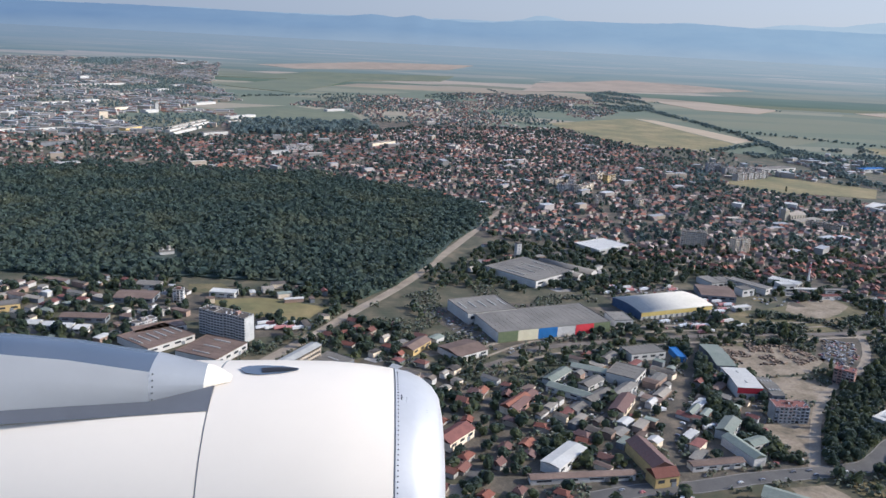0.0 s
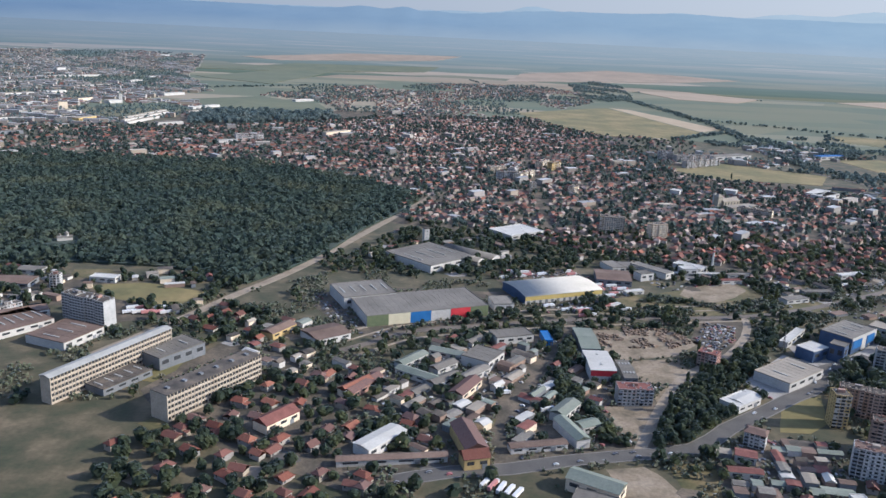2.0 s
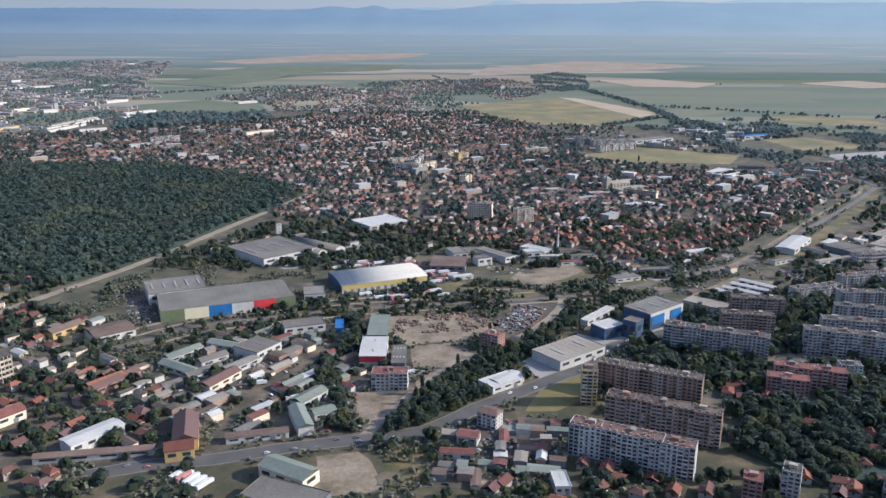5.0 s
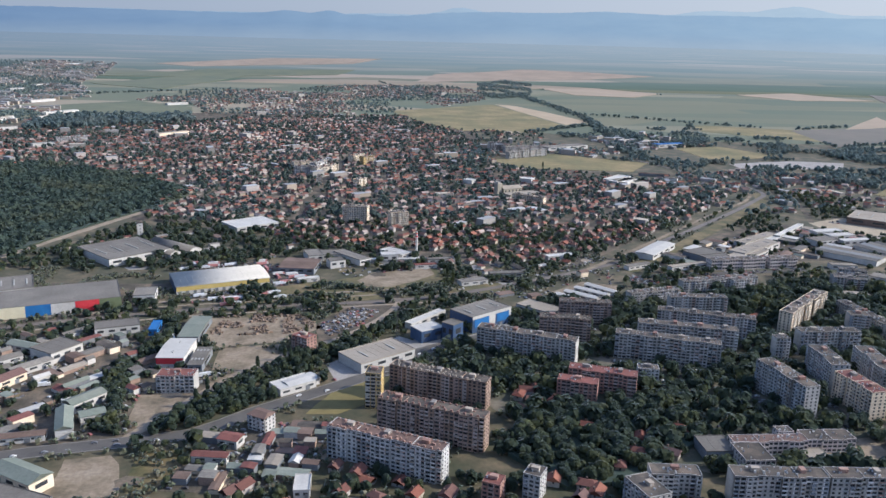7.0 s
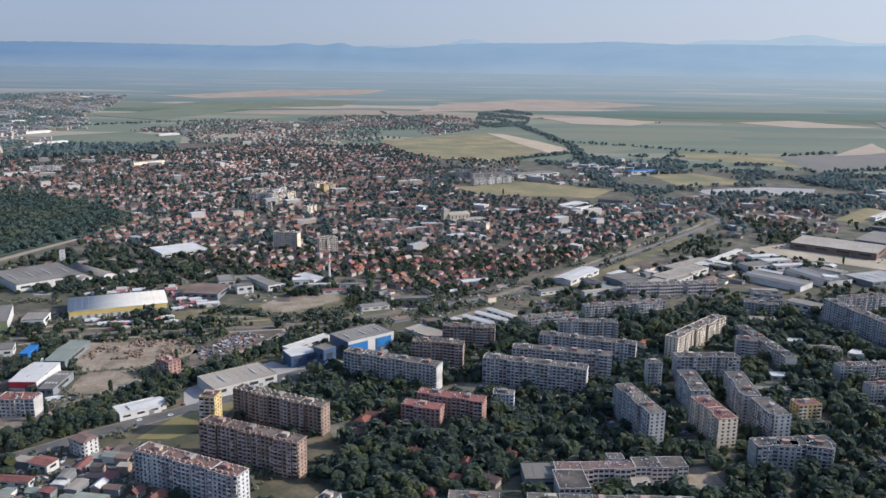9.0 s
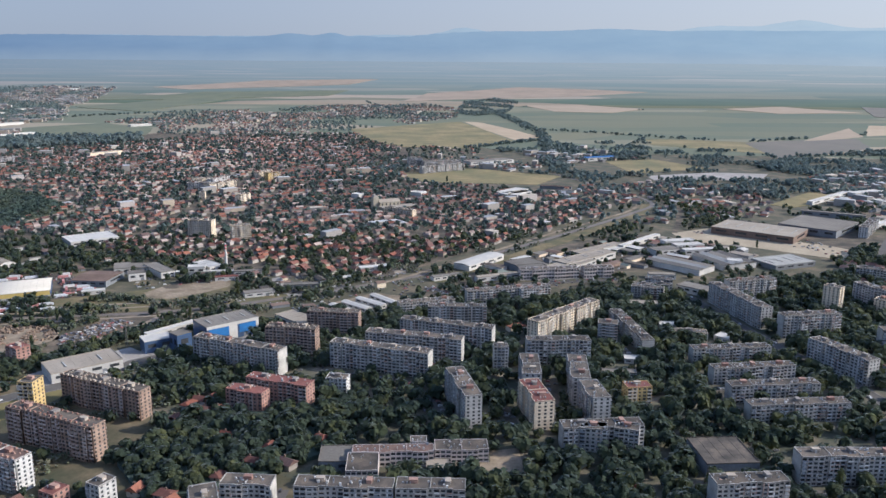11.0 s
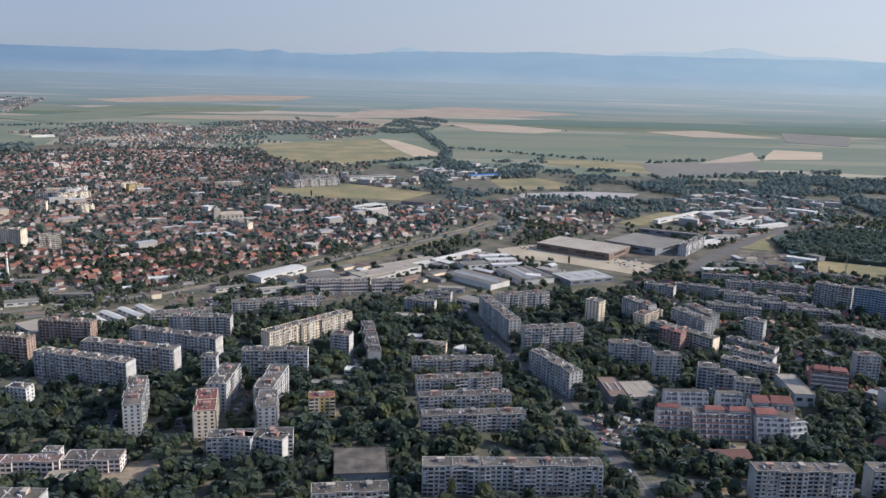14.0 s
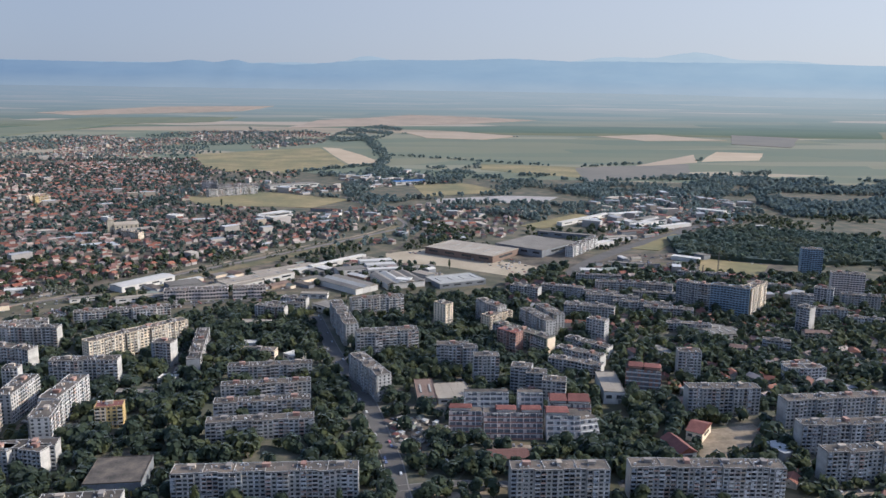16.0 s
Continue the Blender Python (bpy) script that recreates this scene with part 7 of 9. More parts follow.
hall("old_yellow_building", 105.5, 259.6, 12.1, 10.0, 7.0, 4.6, M_PANEL["yellow"], M_TILE, "old ochre building with a hipped brown tile roof", rise=2, category="building")
hall("red_row_shed", 124.7, 271.7, 9.5, 23.1, 4.5, 2.6, M_LIGHTWALL, M_BROWNSHEET, "long low row of shops with a rusty red roof", rise=0.7)
hall("green_roof_wing", 156.8, 277.5, 106.8, 19.3, 6.0, 4, M_LIGHTWALL, M_GREENSHEET, "diagonal hall with a pale green roof", rise=1.2)
hall("green_roof_hall", 150.8, 296.5, 52.0, 15.6, 7.0, 4, M_LIGHTWALL, M_GREENSHEET, "hall with a pale green roof", rise=1.2)
hall("small_green_hall", 156.5, 287.4, 25.7, 9.2, 6.0, 3.2, M_LIGHTWALL, M_GREENSHEET, "small hall with a pale green roof", rise=1)
hall("bus_depot", 140.3, 247.2, -34.1, 19.4, 8.9, 5, M_PANEL["cream"], M_GREENSHEET, "long depot hall with a grey-green roof and cream gable", rise=1.6)
hall("red_roof_shop", 203.4, 255.2, -10.1, 12.5, 4.0, 3, M_WHITE, M_REDROOF, "low white shop with a bright red roof", rise=0.7)
hall("white_shop", 210.7, 266.3, -21.3, 7.7, 6.0, 3.5, M_LIGHTWALL, M_REDROOF, "shop building with a red roof", rise=0.8)
hall("kiosk_hall", 230.2, 307.5, 33.0, 17.1, 9.8, 3, M_LIGHTWALL, M_WHITE, "white-roofed filling station hall")
for x, y, length, depth, tall, roof, words in ((398.9, 246.0, 29.0, 5.5, 1.80, "brown", "long white school block with window bands and brown roof"), (397.0, 232.6, 11.0, 13.2, 1.80, "flat", "white school wing with window bands and dusty roof"), (428.4, 246.6, 19.3, 8.0, 1.62, "flat", "white school block with two window bands and dusty roof"), (419.8, 251.8, 6.0, 4.8, 1.90, "flat", "white stair block of the school with a dusty roof")):
    apartment_block(x, y, -2.0, length, depth, 3, "factory", words, roof=roof, h=tall, group="", name="school_block", category="school")
hall("gym_hall", 387.2, 242.5, -2.0, 11.4, 12.0, 4.0, M_DARKWALL, M_GREYSHEET, "grey-roofed sports hall of the school", category="school")
hall("school_low", 424.9, 237.4, -2.0, 8.0, 8.4, 2.0, M_PANEL["white"], M_TANROOF, "low flat-roofed school wing with a tan roof", category="school")
hall("cinema_hall", 521.9, 229.7, -0.9, 18.8, 19.9, 5, M_DARKWALL, M_FLATROOF, "plain grey-roofed hall with a yellow base band", category="hall", front=[(0.0, 18.8, M_YELLOWPAINT, 0.02, 0.4)])
hall("red_roof_school", 744.6, 248.3, -41.9, 6.4, 13.0, 4, M_PANEL["cream"], M_REDROOF, "school building with a red pitched roof", rise=2, category="school")
hall("red_roof_school_wing", 731.5, 243.0, -84.4, 14.3, 7.0, 4, M_PANEL["cool"], M_REDROOF, "school wing with a red pitched roof", rise=2, category="school")
hall("nursery", 662.1, 235.2, -1.2, 14.6, 8.0, 3, M_LIGHTWALL, M_TILE, "long nursery building with an orange tile roof", rise=1.4, category="building")
hall("market_hall", 812.9, 385.6, -31.1, 18.0, 15.7, 2.6, M_LIGHTWALL, M_GREYSHEET, "low market hall with a dull grey sheet roof", lights=4)
hall("market_hall", 820.2, 370.0, 6.1, 20.7, 14.1, 2.8, M_LIGHTWALL, M_GREYSHEET, "low market hall with a dull grey sheet roof", lights=4)
hall("market_hall", 775.0, 355.9, -74.7, 16.0, 6.0, 3, M_LIGHTWALL, M_GREYSHEET, "low market hall with a dull grey sheet roof", lights=4)
hall("long_white_hall", 725.0, 288.5, -11.0, 9.2, 26.0, 5.5, M_LIGHTWALL, M_TANROOF, "long white hall with a flat tan roof")
hall("market_roof", 652.0, 296.1, 1.0, 15.5, 19.0, 2.6, M_LIGHTWALL, M_TANROOF, "low market hall with a pale flat roof")
hall("dark_shop", 642.7, 295.3, -3.0, 8.4, 24.0, 3.4, M_DARKWALL, M_BROWNSHEET, "long dark shop hall with a dull red-brown roof", lights=2)
hall("long_grey_hall", 136.9, 229.0, -27.2, 26.4, 12.9, 5, M_DARKWALL, M_GREYSHEET, "long grey flat-roofed hall by the depot")
hall("white_roof_store", 240.3, 229.3, -1.1, 5.3, 10.1, 3.2, M_LIGHTWALL, M_WHITE, "small store with a bright white roof")
hall("brick_works", -171.6, 424.6, -0.7, 24.2, 8.0, 3.2, M_DARKWALL, M_BROWNSHEET, "low brick works with rusty red roofs", rise=1)
hall("brick_works_wing", -154.4, 459.4, -1.0, 22.8, 15.4, 3.2, M_DARKWALL, M_BROWNSHEET, "low brick works wing with a rusty red roof", rise=1)
hall("saw_roof_hall", -112.1, 379.7, 50.2, 28.0, 26.3, 3.6, M_LIGHTWALL, M_BROWNSHEET, "wide factory hall with a dusty brown roof", lights=6)
hall("dusty_roof_hall", -124.4, 401.1, 32.1, 26.7, 9.7, 3.6, M_LIGHTWALL, M_BROWNSHEET, "factory hall with a dusty brown roof")
hall("laboratory_hall", -76.2, 366.1, 64.3, 25.4, 24.5, 4.2, M_LIGHTWALL, M_BROWNSHEET, "low brown-roofed factory hall with a white window front and blue side", lights=3)
hall("court_hall", -26.0, 345.0, 52.0, 26.0, 16.0, 6.0, M_DARKWALL, M_GREYSHEET, "dark grey hall closing the factory court", lights=2)
hall("court_shed", -42.0, 318.0, 57.0, 26.0, 13.0, 3.0, M_DARKWALL, M_FLATROOF, "low black-roofed shed in the factory court", lights=5)
hall("ochre_store", -215.8, 434.3, 26.1, 18.2, 9.0, 4, M_PANEL["yellow"], M_GREYSHEET, "ochre store building among poplars")
hall("garage", -186.1, 414.6, -4.0, 7.1, 7.0, 2.6, M_LIGHTWALL, M_WHITE, "white-roofed garage in a row", rise=0.6, group="garages")
hall("garage", -176.9, 412.5, -3.2, 7.1, 7.0, 2.6, M_LIGHTWALL, M_WHITE, "white-roofed garage in a row", rise=0.6, group="garages")
hall("garage", -167.8, 410.5, -3.2, 7.1, 7.0, 2.6, M_LIGHTWALL, M_WHITE, "white-roofed garage in a row", rise=0.6, group="garages")
hall("garage", -158.7, 408.5, -4.0, 7.1, 7.0, 2.6, M_LIGHTWALL, M_WHITE, "white-roofed garage in a row", rise=0.6, group="garages")
hall("pavilion", -102.3, 475.1, -7.6, 15.8, 8.0, 3, M_WHITE, M_WHITE, "white low pavilion at the forest edge")
hall("villa_hall", -149.7, 487.4, -4.9, 14.2, 9.0, 3, M_LIGHTWALL, M_GREYSHEET, "grey-roofed villa at the forest edge", rise=1)
hall("white_roof_depot", 70.6, 266.9, 48.0, 21.4, 8.2, 4.2, M_LIGHTWALL, M_WHITE, "white-roofed depot hall beside the works street", rise=0.6)
hall("brown_row", 58.9, 261.7, 5.6, 41.2, 4.0, 2.5, M_LIGHTWALL, M_BROWNSHEET, "long low row with a brown roof along the road", rise=0.8)
hall("red_roof_house", 30.7, 285.4, 50.3, 17.5, 8.2, 4, M_PANEL["cream"], M_REDROOF, "cream house with a bright red hipped roof", rise=2, category="house")
hall("brown_roof_house", 60.3, 318.3, 49.5, 17.1, 6.0, 3.5, M_PANEL["cream"], M_TILE, "house with a brown tile roof", rise=1.5, category="house")
hall("tile_roof_works", 42.6, 377.0, 35.1, 19.8, 17.5, 3.5, M_LIGHTWALL, M_BROWNSHEET, "works building with a clay tile roof", rise=1.4)
hall("tile_roof_works", 19.6, 384.7, 56.7, 18.4, 8.0, 3.5, M_PANEL["yellow"], M_BROWNSHEET, "ochre works building with a brown roof", rise=1.4)
hall("long_tile_row", 62.8, 317.1, 56.5, 23.4, 6.0, 3.2, M_PANEL["redbrick"], M_TILE, "long orange-brown tile-roofed row", rise=1.3)
hall("tile_block", 110.1, 315.9, 58.5, 19.9, 7.0, 3.5, M_PANEL["cream"], M_TILE, "tile-roofed workshop with cream walls", rise=1.4)
hall("far_works", 538.3, 1087.4, 26.3, 74.2, 20.0, 5, M_LIGHTWALL, M_GREYSHEET, "far works hall north of the town")
hall("far_blue_works", 715.7, 1130.7, 21.0, 52.7, 14.0, 5, M_WHITE, M_BLUEPAINT, "far works hall with a blue front")
hall("far_white_works", 545.2, 813.2, 34.1, 36.6, 14.0, 4, M_LIGHTWALL, M_WHITE, "far white-roofed works hall")
hall("far_white_works", 923.9, 754.8, 13.9, 48.7, 14.0, 4, M_LIGHTWALL, M_WHITE, "far white-roofed works hall")
# some white roofs here take a greyer material, standing in for haze
hall("far_works", -827.0, 2185.1, 56.4, 202.4, 14.0, 4, M_LIGHTWALL, M_LIGHTROOF, "far works hall with a pale roof beyond the forest", group="far works halls", plain=True)
hall("far_works", -865.6, 2330.2, 46.2, 79.4, 14.0, 4, M_LIGHTWALL, M_LIGHTROOF, "far works hall with a pale roof beyond the forest", group="far works halls", plain=True)
hall("far_works", -984.6, 3905.8, 77.4, 193.0, 40.0, 5, M_LIGHTWALL, M_WHITE, "far works hall with a pale roof beyond the forest", group="far works halls", plain=True)
hall("far_works", -883.6, 4001.2, 86.2, 119.3, 30.0, 5, M_LIGHTWALL, M_LIGHTROOF, "far works hall with a pale roof beyond the forest", group="far works halls", plain=True)
hall("far_works", -330.9, 1286.6, 79.1, 154.4, 7.0, 4, M_LIGHTWALL, M_TANROOF, "far works hall with a pale roof beyond the forest", group="far works halls", plain=True)
hall("far_works", -339.5, 1317.0, 79.7, 149.9, 7.0, 4, M_LIGHTWALL, M_TANROOF, "far works hall with a pale roof beyond the forest", group="far works halls", plain=True)
hall("far_works", -318.3, 1259.2, 78.7, 104.8, 6.0, 4, M_LIGHTWALL, M_TANROOF, "far works hall with a pale roof beyond the forest", group="far works halls", plain=True)
hall("far_works", -389.4, 1258.2, 72.3, 41.4, 12.0, 7, M_PANEL["yellow"], M_TANROOF, "far works hall with a pale roof beyond the forest", group="far works halls", plain=True)
hall("far_works", -492.2, 1449.2, 28.9, 14.5, 12.0, 12, M_PANEL["cream"], M_GREYSHEET, "far works hall with a pale roof beyond the forest", group="far works halls", plain=True)
hall("far_works", -621.5, 1727.5, 67.0, 51.5, 14.0, 5, M_LIGHTWALL, M_LIGHTROOF, "far works hall with a pale roof beyond the forest", group="far works halls", plain=True)
hall("far_works", -273.1, 1260.1, 42.2, 43.0, 14.0, 5, M_LIGHTWALL, M_GREYSHEET, "far works hall with a pale roof beyond the forest", group="far works halls", plain=True)
hall("far_works", -281.0, 1524.4, 61.1, 75.6, 12.0, 4, M_LIGHTWALL, M_WHITE, "far works hall with a pale roof beyond the forest", group="far works halls", plain=True)
hall("far_works", -271.1, 1452.5, 59.7, 51.4, 8.0, 4, M_LIGHTWALL, M_GREYSHEET, "far works hall with a pale roof beyond the forest", group="far works halls", plain=True)
hall("far_works", -364.8, 926.3, 43.4, 27.4, 9.0, 4, M_LIGHTWALL, M_LIGHTROOF, "far works hall with a pale roof beyond the forest", group="far works halls", plain=True)
hall("far_works", -146.2, 1084.9, 40.2, 28.5, 9.0, 4, M_LIGHTWALL, M_LIGHTROOF, "far works hall with a pale roof beyond the forest", group="far works halls", plain=True)
hall("far_works", -12.6, 1200.3, 49.3, 53.0, 9.0, 6, M_PANEL["cream"], M_TANROOF, "far works hall with a pale roof beyond the forest", group="far works halls", plain=True)
hall("far_works", -118.4, 1766.3, 44.5, 49.4, 12.0, 4, M_LIGHTWALL, M_WHITE, "far works hall with a pale roof beyond the forest", group="far works halls", plain=True)
hall("far_works", -445.2, 1084.3, 42.0, 46.3, 9.0, 5, M_DARKWALL, M_GREYSHEET, "far works hall with a pale roof beyond the forest", group="far works halls", plain=True)
hall("far_works", -437.6, 1600.9, 32.2, 6.4, 9.0, 17, M_LIGHTWALL, M_GREYSHEET, "far works hall with a pale roof beyond the forest", group="far works halls", plain=True)
hall("far_works", -480.1, 1768.4, 51.1, 91.0, 10.0, 4, M_LIGHTWALL, M_LIGHTROOF, "far works hall with a pale roof beyond the forest", group="far works halls", plain=True)
hall("far_works", -668.6, 1649.0, 58.2, 61.9, 14.0, 5, M_LIGHTWALL, M_TANROOF, "far works hall with a pale roof beyond the forest", group="far works halls", plain=True)
hall("far_works", -472.2, 1348.0, 63.0, 58.5, 12.0, 5, M_LIGHTWALL, M_TANROOF, "far works hall with a pale roof beyond the forest", group="far works halls", plain=True)
hall("far_works", -519.1, 1345.1, 25.4, 36.9, 12.0, 5, M_LIGHTWALL, M_TANROOF, "far works hall with a pale roof beyond the forest", group="far works halls", plain=True)
hall("far_works", -513.9, 1242.7, 50.1, 51.1, 12.0, 4, M_LIGHTWALL, M_GREYSHEET, "far works hall with a pale roof beyond the forest", group="far works halls", plain=True)
hall("far_works", -513.4, 1600.2, 68.4, 39.1, 14.0, 5, M_PANEL["cream"], M_GREYSHEET, "far works hall with a pale roof beyond the forest", group="far works halls", plain=True)
hall("far_works", -447.3, 1572.2, 53.0, 28.6, 16.0, 6, M_LIGHTWALL, M_LIGHTROOF, "far works hall with a pale roof beyond the forest", group="far works halls", plain=True)
hall("far_works", -557.2, 1474.4, 63.6, 36.6, 14.0, 5, M_LIGHTWALL, M_WHITE, "far works hall with a pale roof beyond the forest", group="far works halls", plain=True)
hall("far_works", -638.8, 1933.6, 58.2, 96.0, 16.0, 4, M_LIGHTWALL, M_GREYSHEET, "far works hall with a pale roof beyond the forest", group="far works halls", plain=True)
hall("far_works", -579.4, 2146.9, 66.0, 45.2, 16.0, 5, M_LIGHTWALL, M_LIGHTROOF, "far works hall with a pale roof beyond the forest", group="far works halls", plain=True)
hall("far_works", -880.9, 2453.9, 50.6, 27.6, 16.0, 12, M_LIGHTWALL, M_GREYSHEET, "far works hall with a pale roof beyond the forest", group="far works halls", plain=True)
hall("far_works", -400.9, 1788.6, 60.5, 60.9, 16.0, 5, M_LIGHTWALL, M_LIGHTROOF, "far works hall with a pale roof beyond the forest", group="far works halls", plain=True)
hall("far_works", -824.0, 1959.0, 40.0, 61.1, 16.0, 4, M_LIGHTWALL, M_GREYSHEET, "far works hall with a pale roof beyond the forest", group="far works halls", plain=True)
hall("far_works", -653.6, 1400.3, 71.8, 73.0, 14.0, 5, M_LIGHTWALL, M_WHITE, "far works hall with a pale roof beyond the forest", group="far works halls", plain=True)
hall("far_works", -572.3, 1170.0, 56.3, 64.0, 14.0, 5, M_LIGHTWALL, M_TANROOF, "far works hall with a pale roof beyond the forest", group="far works halls", plain=True)
hall("far_works", -590.5, 2348.6, 60.1, 76.5, 18.0, 4, M_LIGHTWALL, M_LIGHTROOF, "far works hall with a pale roof beyond the forest", group="far works halls", plain=True)
hall("yard_hall", 232.6, 518.0, 15.3, 10.3, 17.3, 4, M_WHITE, M_GREYSHEET, "white works hall by the railway")
hall("yard_hall", 247.2, 500.9, 21.5, 10.6, 8.0, 5, M_LIGHTWALL, M_GREYSHEET, "pale two-storey works office")
hall("yard_hall", 266.3, 506.8, 36.7, 9.4, 30.0, 4, M_LIGHTWALL, M_GREYSHEET, "grey-roofed hall lying along the yard")
hall("yard_hall", 281.3, 515.7, 6.1, 11.3, 8.0, 5, M_LIGHTWALL, M_WHITE, "white office hall beside the yard")
hall("yard_hall", 295.3, 519.1, 44.2, 10.6, 21.1, 4, M_LIGHTWALL, M_WHITE, "white-roofed depot hall beside the yard")
hall("yard_hall", 302.5, 498.5, 9.0, 14.8, 4.0, 2.5, M_LIGHTWALL, M_REDROOF, "low row with a red roof beside the tracks")
hall("yard_hall", 273.5, 514.7, 0.5, 37.9, 4.0, 2.2, M_LIGHTWALL, M_WHITE, "long low white shed along the yard")
hall("yard_hall", 291.1, 385.1, 45.7, 29.1, 4.5, 3, M_LIGHTWALL, M_WHITE, "narrow white shed beside the dirt road")
hall("yard_hall", 349.0, 477.2, 5.0, 21.8, 6.0, 2.4, M_DARKWALL, M_GREYSHEET, "long flat shed beside the railway")
hall("yard_hall", 327.9, 458.7, 17.3, 18.1, 7.0, 2.6, M_LIGHTWALL, M_GREYSHEET, "grey shed in the railway yard")
hall("yard_hall", 396.7, 516.8, 15.1, 21.1, 6.0, 2.6, M_LIGHTWALL, M_WHITE, "white-roofed shed at the edge of the town")
hall("yard_hall", 228.3, 469.8, 19.1, 13.4, 4.0, 2.2, M_WHITE, M_WHITE, "long white shed beside the brown-roofed hall")
hall("yard_hall", 312.3, 512.0, 7.0, 18.9, 5.0, 2.6, M_LIGHTWALL, M_GREYSHEET, "grey yard building by the town")
hall("yard_hall", 526.0, 337.9, -14.2, 7.7, 6.0, 2.2, M_LIGHTWALL, M_WHITE, "low white pavilion between the blocks")
hall("yard_hall", 511.0, 321.8, -8.2, 15.4, 5.0, 2.2, M_LIGHTWALL, M_GREYSHEET, "low grey pavilion between the blocks")
hall("yard_hall", 556.0, 424.4, -9.7, 16.5, 7.0, 3, M_LIGHTWALL, M_TANROOF, "low tan-roofed nursery between the blocks")
hall("yard_hall", 560.3, 386.4, -8.9, 9.0, 6.0, 2.4, M_LIGHTWALL, M_WHITE, "low white-roofed nursery wing")
hall("yard_hall", 582.4, 366.8, -48.9, 8.2, 8.0, 2.6, M_LIGHTWALL, M_WHITE, "low white-roofed school wing")
hall("yard_hall", 478.9, 384.8, 20.1, 9.6, 6.0, 2.6, M_PANEL["cream"], M_TILE, "small house with a tile roof among trees")
hall("works_shed_hall", 445.1, 489.7, 23.4, 21.1, 5.0, 2.6, M_LIGHTWALL, M_GREYSHEET, "low grey shed in the depot yard")
hall("works_shed_hall", 473.7, 486.2, 18.2, 31.1, 5.0, 3, M_LIGHTWALL, M_TANROOF, "long depot building with a pale roof")
hall("works_shed_hall", 504.1, 501.7, 13.0, 20.0, 8.0, 5, M_DARKWALL, M_GREYSHEET, "dark blue-grey depot hall")
hall("works_shed_hall", 525.5, 500.7, 40.6, 24.1, 9.0, 4, M_LIGHTWALL, M_TANROOF, "tan-roofed hall with a white end")
hall("works_shed_hall", 544.7, 509.9, 41.2, 24.7, 9.0, 4, M_WHITE, M_TANROOF, "white-walled hall with a tan roof")
hall("works_shed_hall", 563.5, 529.7, 44.7, 25.2, 10.0, 4, M_WHITE, M_TANROOF, "white-walled hall with a flat tan roof")
hall("works_shed_hall", 633.6, 580.4, 9.4, 26.3, 9.0, 4, M_LIGHTWALL, M_WHITE, "long white-roofed factory hall")
hall("works_shed_hall", 637.8, 566.3, 9.6, 23.4, 9.0, 4, M_LIGHTWALL, M_WHITE, "white-roofed factory hall beside another")
hall("works_shed_hall", 638.0, 550.8, 8.1, 26.3, 7.0, 4, M_LIGHTWALL, M_WHITE, "white-roofed factory hall with a low ridge")
hall("works_shed_hall", 615.7, 550.9, 14.5, 22.3, 12.0, 4, M_LIGHTWALL, M_GREYSHEET, "grey-roofed factory hall beside the depots")
hall("works_shed_hall", 654.6, 514.4, -20.4, 10.0, 9.0, 5, M_LIGHTWALL, M_WHITE, "white factory office wing")
hall("works_shed_hall", 589.0, 488.4, -10.7, 17.7, 7.0, 3, M_LIGHTWALL, M_TANROOF, "low pale hall beside the estate")
hall("works_shed_hall", 596.6, 458.9, -50.5, 20.7, 12.0, 4, M_LIGHTWALL, M_GREYSHEET, "grey flat-roofed hall beside the estate")
hall("works_shed_hall", 582.5, 558.0, 37.5, 18.9, 6.0, 2.4, M_WHITE, M_WHITE, "low white link shed")
hall("works_shed_hall", 923.1, 733.7, 37.3, 59.2, 8.0, 4, M_LIGHTWALL, M_WHITE, "white-roofed market hall beside the road", plain=True)
hall("works_shed_hall", 937.2, 761.3, 40.9, 46.4, 9.0, 4, M_LIGHTWALL, M_GREYSHEET, "grey market hall beside the road", plain=True)
hall("works_shed_hall", 947.2, 727.0, 26.3, 47.9, 8.0, 3, M_LIGHTWALL, M_WHITE, "long white-roofed market row", plain=True)
hall("works_shed_hall", 926.3, 804.9, 22.9, 45.7, 10.0, 4, M_LIGHTWALL, M_WHITE, "white depot hall by the fields", plain=True)
hall("works_shed_hall", 866.6, 666.3, 13.3, 26.0, 9.0, 4, M_LIGHTWALL, M_TANROOF, "tan-roofed works hall beside the mill", plain=True)
hall("works_shed_hall", 839.4, 636.8, 28.7, 33.1, 8.0, 3.5, M_LIGHTWALL, M_WHITE, "white-roofed works hall beside the mill", plain=True)
hall("works_shed_hall", 893.5, 698.1, 14.0, 27.6, 8.0, 3.5, M_DARKWALL, M_BROWNSHEET, "brown-roofed works hall beside the mill", plain=True)
hall("works_shed_hall", 798.2, 537.0, -11.6, 18.9, 9.0, 3.5, M_LIGHTWALL, M_WHITE, "market hall with a white roof", plain=True)
hall("works_shed_hall", 832.4, 564.3, -23.5, 25.3, 8.0, 3, M_LIGHTWALL, M_GREYSHEET, "long low grey market row", plain=True)
hall("works_shed_hall", 892.8, 585.4, -43.2, 21.9, 9.0, 3, M_LIGHTWALL, M_WHITE, "white-roofed store by the wood", plain=True)
hall("works_shed_hall", 914.2, 587.6, -62.4, 9.9, 9.0, 4, M_DARKWALL, M_GREYSHEET, "dark store by the wood", plain=True)
hall("works_shed_hall", 1051.5, 730.1, -76.2, 26.0, 9.0, 3, M_LIGHTWALL, M_WHITE, "far white depot by the wood", plain=True)
